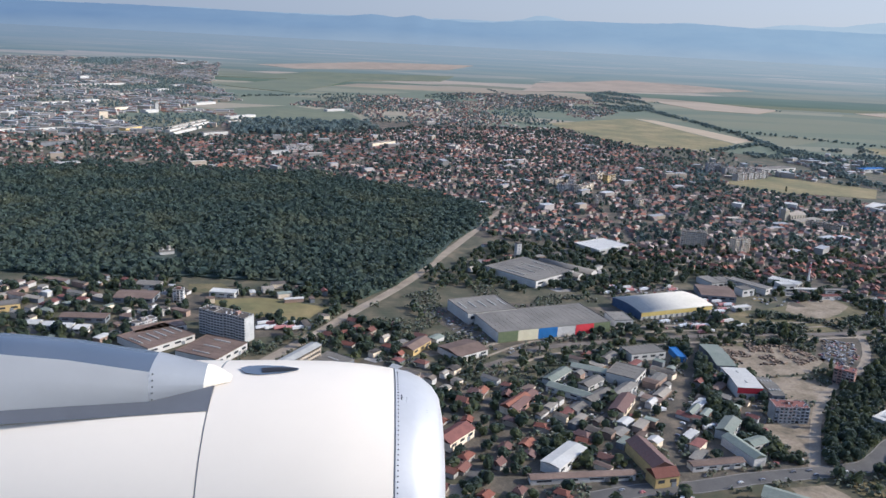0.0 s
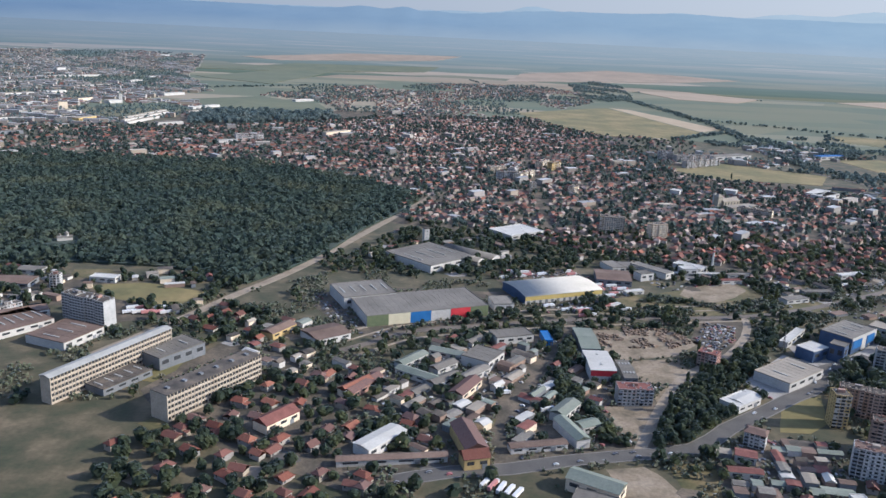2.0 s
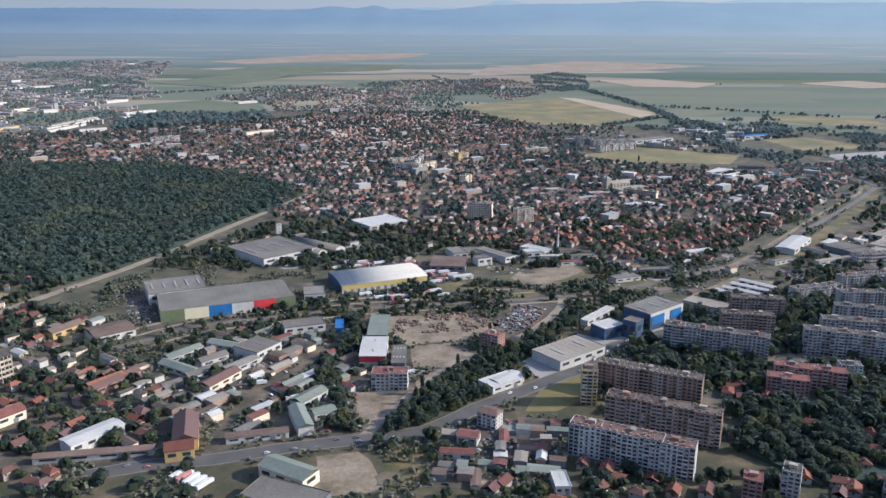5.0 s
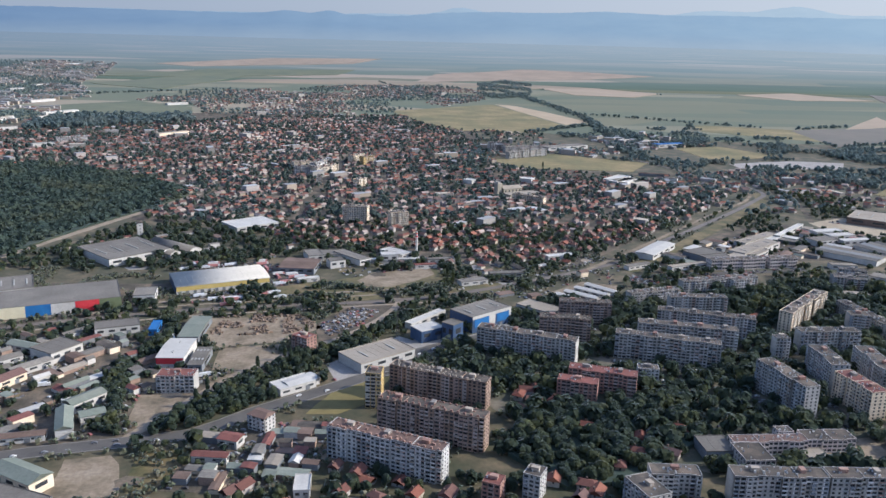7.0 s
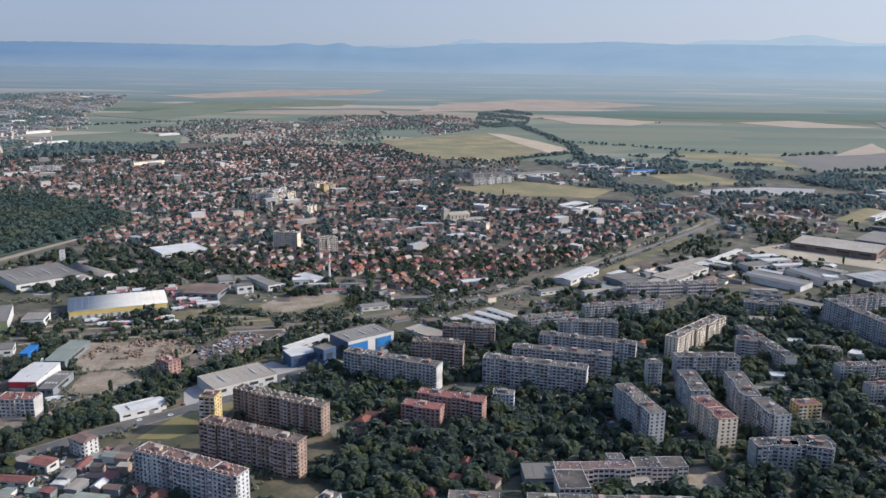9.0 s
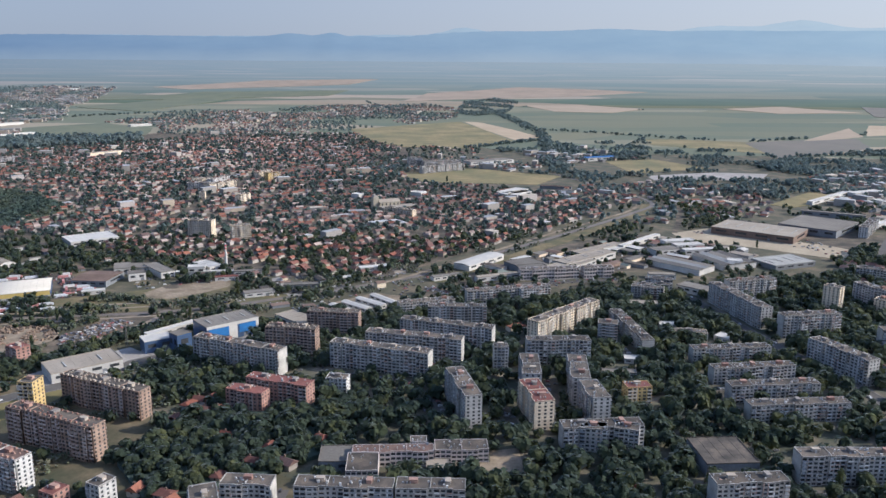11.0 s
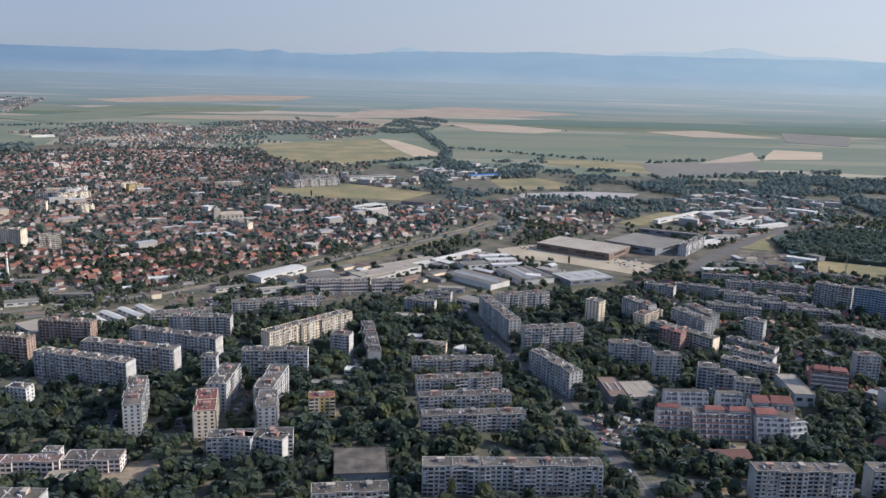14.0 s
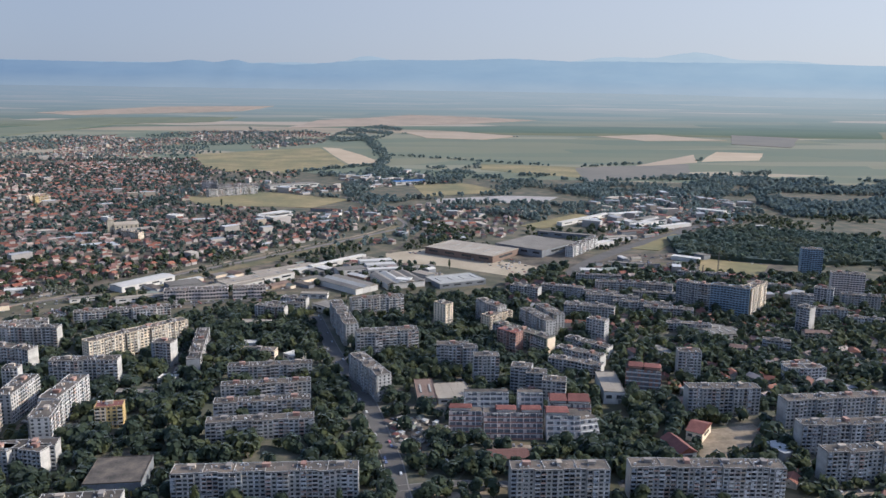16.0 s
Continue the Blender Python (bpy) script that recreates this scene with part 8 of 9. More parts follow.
hall("town_works", 536.4, 833.6, -43.7, 15.3, 39.8, 4, M_LIGHTWALL, M_WHITE, "works hall at the edge of the old town", plain=True)
hall("town_works", 545.1, 815.8, -33.7, 12.3, 37.0, 4, M_LIGHTWALL, M_WHITE, "works hall at the edge of the old town", plain=True)
hall("town_works", 593.7, 879.7, -18.2, 35.5, 6.0, 3, M_DARKWALL, M_BROWNSHEET, "works hall at the edge of the old town", plain=True)
hall("town_works", 612.1, 848.8, -30.9, 14.2, 8.0, 3, M_LIGHTWALL, M_GREYSHEET, "works hall at the edge of the old town", plain=True)
hall("town_works", 380.9, 826.5, -40.4, 10.6, 10.0, 4, M_LIGHTWALL, M_WHITE, "works hall at the edge of the old town", plain=True)
hall("town_works", 444.0, 835.1, -32.7, 13.0, 12.0, 4, M_LIGHTWALL, M_WHITE, "works hall at the edge of the old town", plain=True)


def scatter(poly, step, seed, pad, jitter=0.42, turn=0.0, lanes=0):
    """Uneven spots on a turned grid inside an outline, clear of what stands there; every lanes-th row stays open as a street."""
    rng = random.Random(seed)
    xs, ys = [p[0] for p in poly], [p[1] for p in poly]
    cx, cy = sum(xs) / len(xs), sum(ys) / len(ys)
    r = max(math.hypot(x - cx, y - cy) for x, y in poly)
    n = int(r / step) + 1
    c, s = math.cos(turn), math.sin(turn)
    spots = []
    for j in range(-n, n + 1):
        if lanes and j % lanes == 0:
            continue
        for i in range(-n, n + 1):
            u, v = (i + rng.uniform(-jitter, jitter)) * step, (j + rng.uniform(-jitter, jitter)) * step
            x, y = cx + u * c - v * s, cy + u * s + v * c
            if inside(x, y, poly) and is_free(x, y, pad):
                spots.append((x, y))
    return spots


def to_edge(x, y, poly):
    """How far a spot lies from the outline."""
    best = 1e9
    for (ax, ay), (bx, by) in zip(poly, poly[1:] + poly[:1]):
        dx, dy = bx - ax, by - ay
        t = max(0.0, min(1.0, ((x - ax) * dx + (y - ay) * dy) / (dx * dx + dy * dy)))
        best = min(best, math.hypot(x - ax - t * dx, y - ay - t * dy))
    return best


rng = random.Random(7)

# houses of the old town: those along the near edge one by one, the rest joined
town = [(x, y, 0.55 + 0.9 * noise.noise(Vector((x * 0.004, y * 0.004, 0))) + rng.choice((0, 0, 1.571)) + rng.uniform(-0.08, 0.08)) for x, y in scatter(TOWN, 8.4, 11, 2.6, 0.42, 0.5, 6) + scatter(TOWN_WEST, 9.5, 12, 2.6, 0.42, 0.3, 6) if rng.random() < 0.66 + 0.5 * noise.noise(Vector((x * 0.012, y * 0.012, 9)))]
town = [s for s in town if s[1] < 860 or rng.random() < 0.3 + to_edge(s[0], s[1], TOWN) / 130]     # looser towards the open country
town += [(x, y, rng.uniform(0, 3.1)) for x, y in scatter(TOWN_EDGE, 15.0, 19, 3.0, 0.45, 0.3, 6) if rng.random() < 0.5 + 0.6 * noise.noise(Vector((x * 0.01, y * 0.01, 3)))]
town.sort(key=lambda s: s[1] - 0.15 * s[0])
near_houses = town[:110]
for x, y in scatter(GROVE, 11.5, 13, 4) + scatter(SOUTH_HOUSES, 10.5, 14, 4.2) + scatter(WEST_HOUSES, 12, 15, 4) + scatter(OLD_QUARTER, 11, 16, 4) + scatter(COURT, 8, 17, 3):
    if rng.random() < (0.18 if inside(x, y, GROVE) else 0.75):
        near_houses.append((x, y, rng.choice((-0.5, 1.07)) + rng.uniform(-0.2, 0.2)))
for x, y, a in near_houses:
    ob, L, D = HOUSES[rng.randrange(len(HOUSES))]
    copy_thing(ob, pose(x, y, 0, 0, 0, math.degrees(a)))
    claim(x, y, L / 2, D / 2, a)
for x, y, a in town[110:]:
    claim(x, y, 2.6, 2.1, a)
houses_stuff("town_houses", town[110:], "crowded tile-roofed houses of the old town", 21, big=0.03)
def settled(x, y, zone):
    """Far quarters lie in loose streaks with fields and trees between them, thinner towards the open country."""
    n = noise.noise(Vector((x * 0.004, y * 0.0035, 2))) + 0.6 * noise.noise(Vector((x * 0.015, y * 0.008, 5)))
    return n > (-0.16 if zone is FAR_TOWN else -0.12 if zone is NORTH_TOWN else -0.3)


for name, zone, step, seed, big, label in (("north_town_houses", NORTH_TOWN, 15.0, 37, 0.06, "northern outskirts of tile-roofed houses"), ("right_village_houses", RIGHT_VILLAGE, 12.5, 38, 0.12, "houses and sheds beside the railway bend"), ("works_village_houses", WORKS_VILLAGE, 10.0, 39, 0.5, "far works sheds beside the fields"),
                                           ("east_quarter_houses", EAST_ESTATE, 10.5, 36, 0.06, "low houses and flat-roofed blocks of the eastern quarter"),
                                           ("far_town_houses", FAR_TOWN, 13.0, 31, 0.42, "far pale blocks and tile-roofed houses"), ("east_town_houses", EAST_TOWN, 13.0, 33, 0.35, "far sheds and houses east of the town"),
                                           ("village_houses", VILLAGE, 14.0, 35, 0.15, "far village houses on the plain")):
    houses_stuff(name, [(x, y, rng.uniform(0, 3.1) if zone is not FAR_TOWN else rng.uniform(-0.15, 0.3)) for x, y in scatter(zone, step, seed, 4, 0.42, 0.4, 5) if zone is EAST_ESTATE or settled(x, y, zone)], label, seed, 1.31 if zone is FAR_TOWN else 1.15, big)

# parking courts along the blocks
court_cars = []
for at, length, depth in BLOCKS:
    if length < 16 or not 330 < at.translation.x < 1000 or at.translation.y > 520:
        continue
    side = rng.random()
    if side < 0.62:
        y0 = -rng.uniform(3.0, 5.5) if side < 0.45 else depth + 7.0
        wide = rng.uniform(3.4, 6.0)
        mid = at @ Vector((length / 2, y0 - wide / 2, 0))
        if not all(is_free(q.x, q.y, 1.0) for q in (mid, at @ Vector((2, y0 - wide / 2, 0)), at @ Vector((length - 2, y0 - wide / 2, 0)))):
            continue
        ring = [at @ Vector(q) for q in ((-1, y0 - wide, 0), (length + 2, y0 - wide, 0), (length + 2, y0, 0), (-1, y0, 0))]
        patch("parking_court", [(q.x, q.y) for q in ring], rng.choice((M_ROAD, M_ROAD, M_YARD, M_DIRT)), 0.085 + 0.004 * rng.randrange(8), "parking court along an apartment block", hold=True)
        turn = math.degrees(math.atan2(at[1][0], at[0][0]))
        for k in range(int(length / 1.5)):
            if rng.random() < 0.5:
                q = at @ Vector((0.8 + 1.5 * k, y0 - (0.9 if rng.random() < 0.6 else wide - 0.9), 0))
                court_cars.append((q.x, q.y, 0.12, turn + 90 + rng.uniform(-5, 5)))

# worn plots of earth, gravel, concrete and weeds on the open ground of the works
PLOTS = [(M_DIRT, "pale worn earth"), (M_BANK, "dry weeds"), (M_CONCRETE_LOT, "cracked concrete"), (M_ROAD, "dark asphalt"), (M_SAND, "bare gravel"), (M_YARD, "dusty asphalt"), (M_BANK, "dry weeds")]
for zone, step, seed, turn in ((WORKS, 13.0, 121, 0.85), (SHOPS, 11.0, 122, -0.2), (DEPOTS, 19.0, 123, 0.7), (CORRIDOR, 16.0, 124, 0.4), (RAIL_GREEN, 16.0, 125, 0.35), (WEST_YARDS, 17.0, 126, -0.4), (OLD_FACTORY, 14.0, 127, 0.9), (OLD_QUARTER, 15.0, 128, 0.9), (EAST_WORKS, 26.0, 129, 0.5), (EAST_MARKET, 20.0, 130, 0.1), (NORTH_GREEN, 20.0, 131, 0.6), (SITE, 8.0, 132, 0.2), ([(100, 225), (290, 225), (290, 300), (210, 250), (100, 250)], 15.0, 133, 0.4)):
    for x, y in scatter(zone, step, seed, 0.5, 0.12, turn):
        if rng.random() < 0.34:
            mat, words = PLOTS[rng.randrange(len(PLOTS))]
            r = step * 0.40
            ring = []
            for k in range(5):
                a = turn + k * 1.2566 + rng.uniform(-0.35, 0.35)
                f = r * rng.uniform(0.65, 1.0)
                ring.append((x + 1.15 * f * math.cos(a), y + f * math.sin(a)))
            patch("worn_plot", ring, mat, 0.075, words + " on a yard plot")

# small sheds of the works
ROOFS = [M_GREYSHEET, M_BROWNSHEET, M_FLATROOF, M_GREENSHEET, M_BROWNSHEET, M_TANROOF, M_REDROOF, M_FLATROOF, M_WHITE]
SHED_LABELS = ["grey sheet roof", "rusty brown roof", "dark felt roof", "grey-green sheet roof", "rusty brown roof", "tan felt roof", "red sheet roof", "dark felt roof", "white sheet roof"]
for zone, step, seed, turn, odds in ((WORKS, 8.2, 41, 0.85, 0.85), (SHOPS, 6.9, 42, -0.2, 0.9), (DEPOTS, 13.0, 43, 0.72, 0.7), (OLD_FACTORY, 10.0, 44, 0.9, 0.8), (WEST_YARDS, 11.0, 45, -0.4, 0.75), (FOREST_EDGE, 11.0, 70, 0.3, 0.6), (NORTH_GREEN, 20.0, 46, 0.6, 0.45), (CORRIDOR, 13.0, 47, 0.4, 0.4), (EAST_WORKS, 17.0, 48, 0.5, 0.5), (EAST_MARKET, 13.0, 49, 0.1, 0.45)):
    for x, y in scatter(zone, step, seed, 3.6, 0.25, turn):
        if rng.random() < odds and not inside(x, y, WORKS_ROW) and not inside(x, y, WORKS_GREEN):
            k = rng.randrange(len(ROOFS))
            big = 1.5 if zone in (DEPOTS, EAST_WORKS) else 1.0
            L, D = rng.choice((4.0, 5.5, 7.5, 10.5)) * rng.uniform(0.85, 1.15) * big, rng.uniform(2.6, 5.6) * big
            a = turn + rng.choice((0, 0, 1.571)) + rng.uniform(-0.07, 0.07)
            c, s = math.cos(a), math.sin(a)
            shed(x - L / 2 * c + D / 2 * s, y - L / 2 * s - D / 2 * c, math.degrees(a), L, D, rng.uniform(1.5, 3.2), rng.choice((0.12, 0.25, 0.5, 0.9)), rng.choice((M_LIGHTWALL, M_DARKWALL, M_PANEL["cream"], M_PANEL["brick"])), ROOFS[k], "small works shed with a " + SHED_LABELS[k])

# stalls of the street market
for x, y in scatter(STALLS, 3.6, 50, 1.2, 0.2, 0.75):
    if rng.random() < 0.7:
        k = rng.randrange(len(ROOFS))
        a = 43 + rng.choice((0, 90)) + rng.uniform(-4, 4)
        shed(x, y, a, rng.uniform(1.8, 3.2), rng.uniform(1.4, 2.0), 1.1, 0.25, M_LIGHTWALL, ROOFS[k], "small market stall with a " + SHED_LABELS[k])

# cars and trailers
cars = []
for zone, step, seed, turn, odds in (([(236, 320), (270, 330), (300, 350), (290, 340), (262, 318)], 2.6, 51, 0.6, 0.5), (WORKS, 6.5, 52, 0.85, 0.40), (SHOPS, 5.0, 53, -0.3, 0.5), (DEPOTS, 8.0, 54, 0.7, 0.5), (CORRIDOR, 8.0, 59, 0.4, 0.35), (MILL_CARS, 5.5, 63, 0.3, 0.5), (EAST_MARKET, 9.0, 64, 0.2, 0.4), (ESTATE, 17.0, 55, 0.1, 0.25)):
    for x, y in scatter(zone, step, seed, 1.4, 0.35, turn):
        if rng.random() < odds:
            cars.append((x, y, 0.06, math.degrees(turn) + rng.choice((0, 90, 90, 180)) + rng.uniform(-8, 8)))
rng.shuffle(cars)
for x, y, z, a in cars[:30]:
    copy_thing(CAR, pose(x, y, z, 0, 0, a))
for zone, step, seed, turn, odds in ((SCRAP, 2.2, 65, 0.6, 0.8), (WORKS, 3.6, 66, 0.85, 0.40), (SHOPS, 3.0, 67, -0.3, 0.6), (STALLS, 2.8, 71, 0.75, 0.5), (STORE_PARK, 2.9, 57, 0.4, 0.6), (LOGISTICS_PARK, 3.0, 58, 0.3, 0.55), (DEPOTS, 4.6, 68, 0.7, 0.35), (CAR_LOT, 2.6, 160, 0.15, 0.5), (CORRIDOR, 4.0, 69, 0.4, 0.35), (MILL_CARS, 4.0, 63, 0.3, 0.4), (EAST_MARKET, 5.0, 64, 0.2, 0.45), (ESTATE, 7.0, 55, 0.1, 0.16), (EAST_WORKS, 6.5, 56, 0.5, 0.4)):
    if zone is SCRAP or zone is MILL_CARS:
        held, CLEAR[:] = CLEAR[:], []
    for x, y in scatter(zone, step, seed, 1.0, 0.3, turn):
        if rng.random() < odds:
            cars.append((x, y, 0.06, math.degrees(turn) + rng.choice((0, 90, 90, 180)) + rng.uniform(-8, 8)))
    if zone is SCRAP or zone is MILL_CARS:
        CLEAR[:] = held
cars_stuff("parked_vehicles", cars[30:] + court_cars, "crowded parked cars in the yards and streets")
for x, y in scatter([(175, 440), (215, 452), (222, 440), (190, 428)], 4.2, 57, 1.5, 0.2, 0.3) + [p for p in scatter(WORKS, 16, 58, 2.0, 0.3, 0.85) + scatter(LOGISTICS_PARK, 6, 60, 2.0, 0.3, 0.3) if rng.random() < 0.35]:
    copy_thing(TRAILER, pose(x, y, 0.06, 0, 0, rng.choice((15, 20, 110))))

# trucks and vans in the office yard
for k in range(9):
    q = ((-63, 421))
    copy_thing(TRAILER, pose(q[0] + 5.0 * (k % 5), q[1] + 7.0 * (k // 5), 0.08, 0, 0, 30 + rng.uniform(-6, 6)))

# trucks in the depot yard
for k in range(5):
    copy_thing(TRAILER, pose(112.0 + 2.6 * k, 250.0 - 1.8 * k, 0.06, 0, 0, 58 + rng.uniform(-4, 4)))

# cars along the roads
for road, off in ((MAIN_ROAD, 1.6), (AVENUE, 1.7), (AVENUE, -2.6), (MAIN_ROAD, -1.6)):
    for a, b in zip(road, road[1:]):
        if rng.random() < 0.5:
            d = (b - a).normalized()
            q = a + (b - a) * rng.random() + Vector((-d.y, d.x, 0)) * off
            copy_thing(CAR, pose(q.x, q.y, 0.10, 0, 0, math.degrees(math.atan2(d.y, d.x)) + (180 if off > 0 else 0)))

# scrap heaps
held, CLEAR[:] = CLEAR[:], []
heap_spots = [p for p in scatter(SCRAP, 3.0, 61, 0.5) if rng.random() < 0.4]
verts, quads = [], []
for x, y in heap_spots + [p for p in scatter(SITE, 1.7, 62, 0.6, 0.5) if noise.noise(Vector((p[0] * 0.12, p[1] * 0.12, 1))) > -0.02]:
    k, h = len(verts), rng.uniform(0.3, 1.0)
    a, w, d = rng.uniform(0, 3.1), rng.uniform(0.5, 1.3), rng.uniform(0.4, 0.8)
    c, s = math.cos(a), math.sin(a)
    for z, f in ((0, 1.0), (h, rng.uniform(0.6, 0.95))):
        verts += [(x + (u * w * c - v * d * s) * f, y + (u * w * s + v * d * c) * f, z + rng.uniform(0, 0.15)) for u, v in ((-1, -1), (1, -1), (1, 1), (-1, 1))]
    quads += [(k + 4, k + 5, k + 6, k + 7), (k, k + 1, k + 5, k + 4), (k + 1, k + 2, k + 6, k + 5), (k + 2, k + 3, k + 7, k + 6), (k + 3, k, k + 4, k + 7)]
CLEAR[:] = held
tagged(place("scrap_heaps", flat_mesh("scrap_heaps", verts, quads, [M_SCRAP])), "heaps of scrap metal and wrecked cars in a yard", "scrap", "", "stuff")

# poplars
for x, y in POPLARS:
    if is_free(x, y, 0.6):
        ob = copy_thing(TREES[5], pose(x, y, 0, 0, 0, rng.uniform(0, 360)))
        ob.scale = (0.95, 0.95, rng.uniform(0.9, 1.25))
        tagged(ob, "tall narrow dark green poplar beside the yards", "tree", "poplars by the works")
        claim(x, y, 0.8, 0.8, 0)

# trees: the nearest one by one, woods and greenery joined
near = [p for p in scatter(ESTATE, 4.4, 71, 1.3) if rng.random() < 0.84]
near = [p for p in near if rng.random() < 0.90 + 0.9 * noise.noise(Vector((p[0] * 0.035, p[1] * 0.035, 4)))]
near.sort(key=lambda p: p[1])
for x, y in near[:60]:
    s = rng.uniform(0.85, 1.45)
    ob = copy_thing(TREES[rng.randrange(6)], pose(x, y, 0, 0, 0, rng.uniform(0, 360)))
    ob.scale = (s, s, s * rng.uniform(0.9, 1.15))
plant_stuff("estate_trees", near[60:], M_LEAF, "leafy trees crowding between the apartment blocks", 74, (1.6, 4.3), 72, leaf=0.30)
plant_stuff("mid_estate_trees", [p for p in scatter(MID_ESTATE, 4.8, 111, 1.2) if not inside(p[0], p[1], ESTATE) and not inside(p[0], p[1], EAST_ESTATE) and rng.random() < 1.0 + 0.7 * noise.noise(Vector((p[0] * 0.035, p[1] * 0.035, 4)))], M_LEAF, "leafy trees between the middle blocks", 80, (1.7, 4.0), 112, leaf=0.29)
plant_stuff("grove_trees", scatter(GROVE, 4.5, 73, 1.8), M_LEAF, "dense dark green grove beside the blocks", 190, (2.1, 3.6), 74, leaf=0.24)
for name, zone, top in (("forest_undergrowth", FOREST, 3.0), ("wood_undergrowth", EAST_WOOD, 3.4), ("grove_undergrowth", GROVE, 1.6)):
    ob = patch(name, zone, M_FOREST, 1.2 if name == "forest_undergrowth" else top, "thick green undergrowth and lower canopy of the wood", "undergrowth")
    tagged(ob, kind="stuff")
claim(*CHURCH, 9, 8, 0.4)
claim(CHURCH[0] + 3, CHURCH[1] - 12, 10, 8, 0.4)
plant_stuff("forest", scatter(FOREST, 4.7, 75, 0.5, 0.5), M_FOREST, "dense dark green oak forest", 21, (2.0, 3.7), 76, "forest", leaf=0.47)
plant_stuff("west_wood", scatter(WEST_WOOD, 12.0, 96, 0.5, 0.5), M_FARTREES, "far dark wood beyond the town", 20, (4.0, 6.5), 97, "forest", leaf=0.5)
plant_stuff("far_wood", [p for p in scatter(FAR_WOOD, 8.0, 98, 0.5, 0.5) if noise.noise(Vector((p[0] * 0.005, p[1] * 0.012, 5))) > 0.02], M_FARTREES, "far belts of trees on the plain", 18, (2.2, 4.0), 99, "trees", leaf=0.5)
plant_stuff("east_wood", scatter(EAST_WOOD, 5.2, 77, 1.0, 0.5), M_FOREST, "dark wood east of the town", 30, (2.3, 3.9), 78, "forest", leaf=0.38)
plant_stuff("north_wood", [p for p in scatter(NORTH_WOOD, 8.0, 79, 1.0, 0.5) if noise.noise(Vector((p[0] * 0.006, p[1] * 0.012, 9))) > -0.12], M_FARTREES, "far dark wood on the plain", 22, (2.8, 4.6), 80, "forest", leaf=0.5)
garden = [p for p in scatter(TOWN, 7.4, 81, 0.2, 0.5, 0.2) + scatter(TOWN_WEST, 9, 83, 0.2, 0.5, 0.2) if rng.random() < 0.86 + 1.2 * noise.noise(Vector((p[0] * 0.018, p[1] * 0.018, 1)))]
garden += [p for p in scatter(TOWN_EDGE, 10.0, 84, 0.3, 0.5, 0.2) if rng.random() < 0.5 + 1.1 * noise.noise(Vector((p[0] * 0.012, p[1] * 0.012, 4)))]
plant_stuff("town_trees", [p for p in garden if p[1] < 640], M_LEAF, "garden trees among the town houses", 22, (1.3, 3.3), 82, leaf=0.5)
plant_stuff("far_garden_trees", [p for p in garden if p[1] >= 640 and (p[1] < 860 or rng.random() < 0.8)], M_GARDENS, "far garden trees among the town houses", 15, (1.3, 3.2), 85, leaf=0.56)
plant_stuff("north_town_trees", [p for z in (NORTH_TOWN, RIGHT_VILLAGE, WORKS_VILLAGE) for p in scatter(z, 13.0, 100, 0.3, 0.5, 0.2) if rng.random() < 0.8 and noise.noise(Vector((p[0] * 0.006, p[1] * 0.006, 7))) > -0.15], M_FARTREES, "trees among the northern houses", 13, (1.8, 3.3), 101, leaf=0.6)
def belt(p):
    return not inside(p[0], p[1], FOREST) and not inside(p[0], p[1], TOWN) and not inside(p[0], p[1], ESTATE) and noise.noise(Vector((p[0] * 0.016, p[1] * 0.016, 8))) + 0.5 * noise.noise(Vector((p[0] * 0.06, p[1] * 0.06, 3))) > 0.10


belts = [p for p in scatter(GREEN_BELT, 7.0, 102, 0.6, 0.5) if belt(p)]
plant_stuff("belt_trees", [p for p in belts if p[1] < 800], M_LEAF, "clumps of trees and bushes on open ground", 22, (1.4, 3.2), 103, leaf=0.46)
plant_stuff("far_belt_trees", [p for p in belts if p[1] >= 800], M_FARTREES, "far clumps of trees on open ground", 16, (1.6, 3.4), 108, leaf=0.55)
SCRUB = [(-120, 300), (40, 330), (70, 230), (300, 225), (330, 300), (330, 420), (460, 500), (640, 690), (560, 700), (420, 560), (330, 480), (180, 470), (60, 520), (-40, 440)]
plant_stuff("scrub", [p for p in scatter(SCRUB, 2.6, 109, 0.5, 0.5) if noise.noise(Vector((p[0] * 0.05, p[1] * 0.05, 6))) + 0.35 * rng.random() > 0.22], M_SCRUB, "low dry scrub and weeds on open ground", 10, (0.6, 1.5), 110, "scrub", leaf=0.5)
WASTE = [(213, 441), (244, 474), (258, 466), (284, 458), (322, 468), (330, 450), (313, 444), (260, 433), (219, 427)]
waste = random.Random(150)
bushes = [(waste.uniform(205, 335), waste.uniform(420, 480)) for _ in range(2600)]
bushes = [p for p in bushes if inside(p[0], p[1], WASTE) and noise.noise(Vector((p[0] * 0.05, p[1] * 0.11, 21))) > -0.08]
plant_stuff("waste_scrub", bushes, M_SCRUB, "dry weeds and scrub on the railway waste ground", 12, (0.5, 1.3), 151, "scrub", leaf=0.5)
plant_stuff("waste_bushes", [p for p in bushes[::4] if noise.noise(Vector((p[0] * 0.04, p[1] * 0.09, 31))) > 0.05], M_LEAF, "green bushes on the railway waste ground", 40, (1.0, 2.0), 152, leaf=0.36)
plant_stuff("south_trees", [p for p in scatter(SOUTH_HOUSES, 5.0, 104, 0.6, 0.5) if rng.random() < 0.6], M_LEAF, "garden trees along the foot of the estate", 110, (1.4, 2.8), 105)
plant_stuff("west_trees", [p for z in (WEST_YARDS, WEST_HOUSES, OLD_QUARTER, FOREST_EDGE) for p in scatter(z, 5.5, 106, 0.6, 0.5) if rng.random() < 0.6], M_LEAF, "trees between the western works", 70, (1.4, 3.2), 107, leaf=0.38)
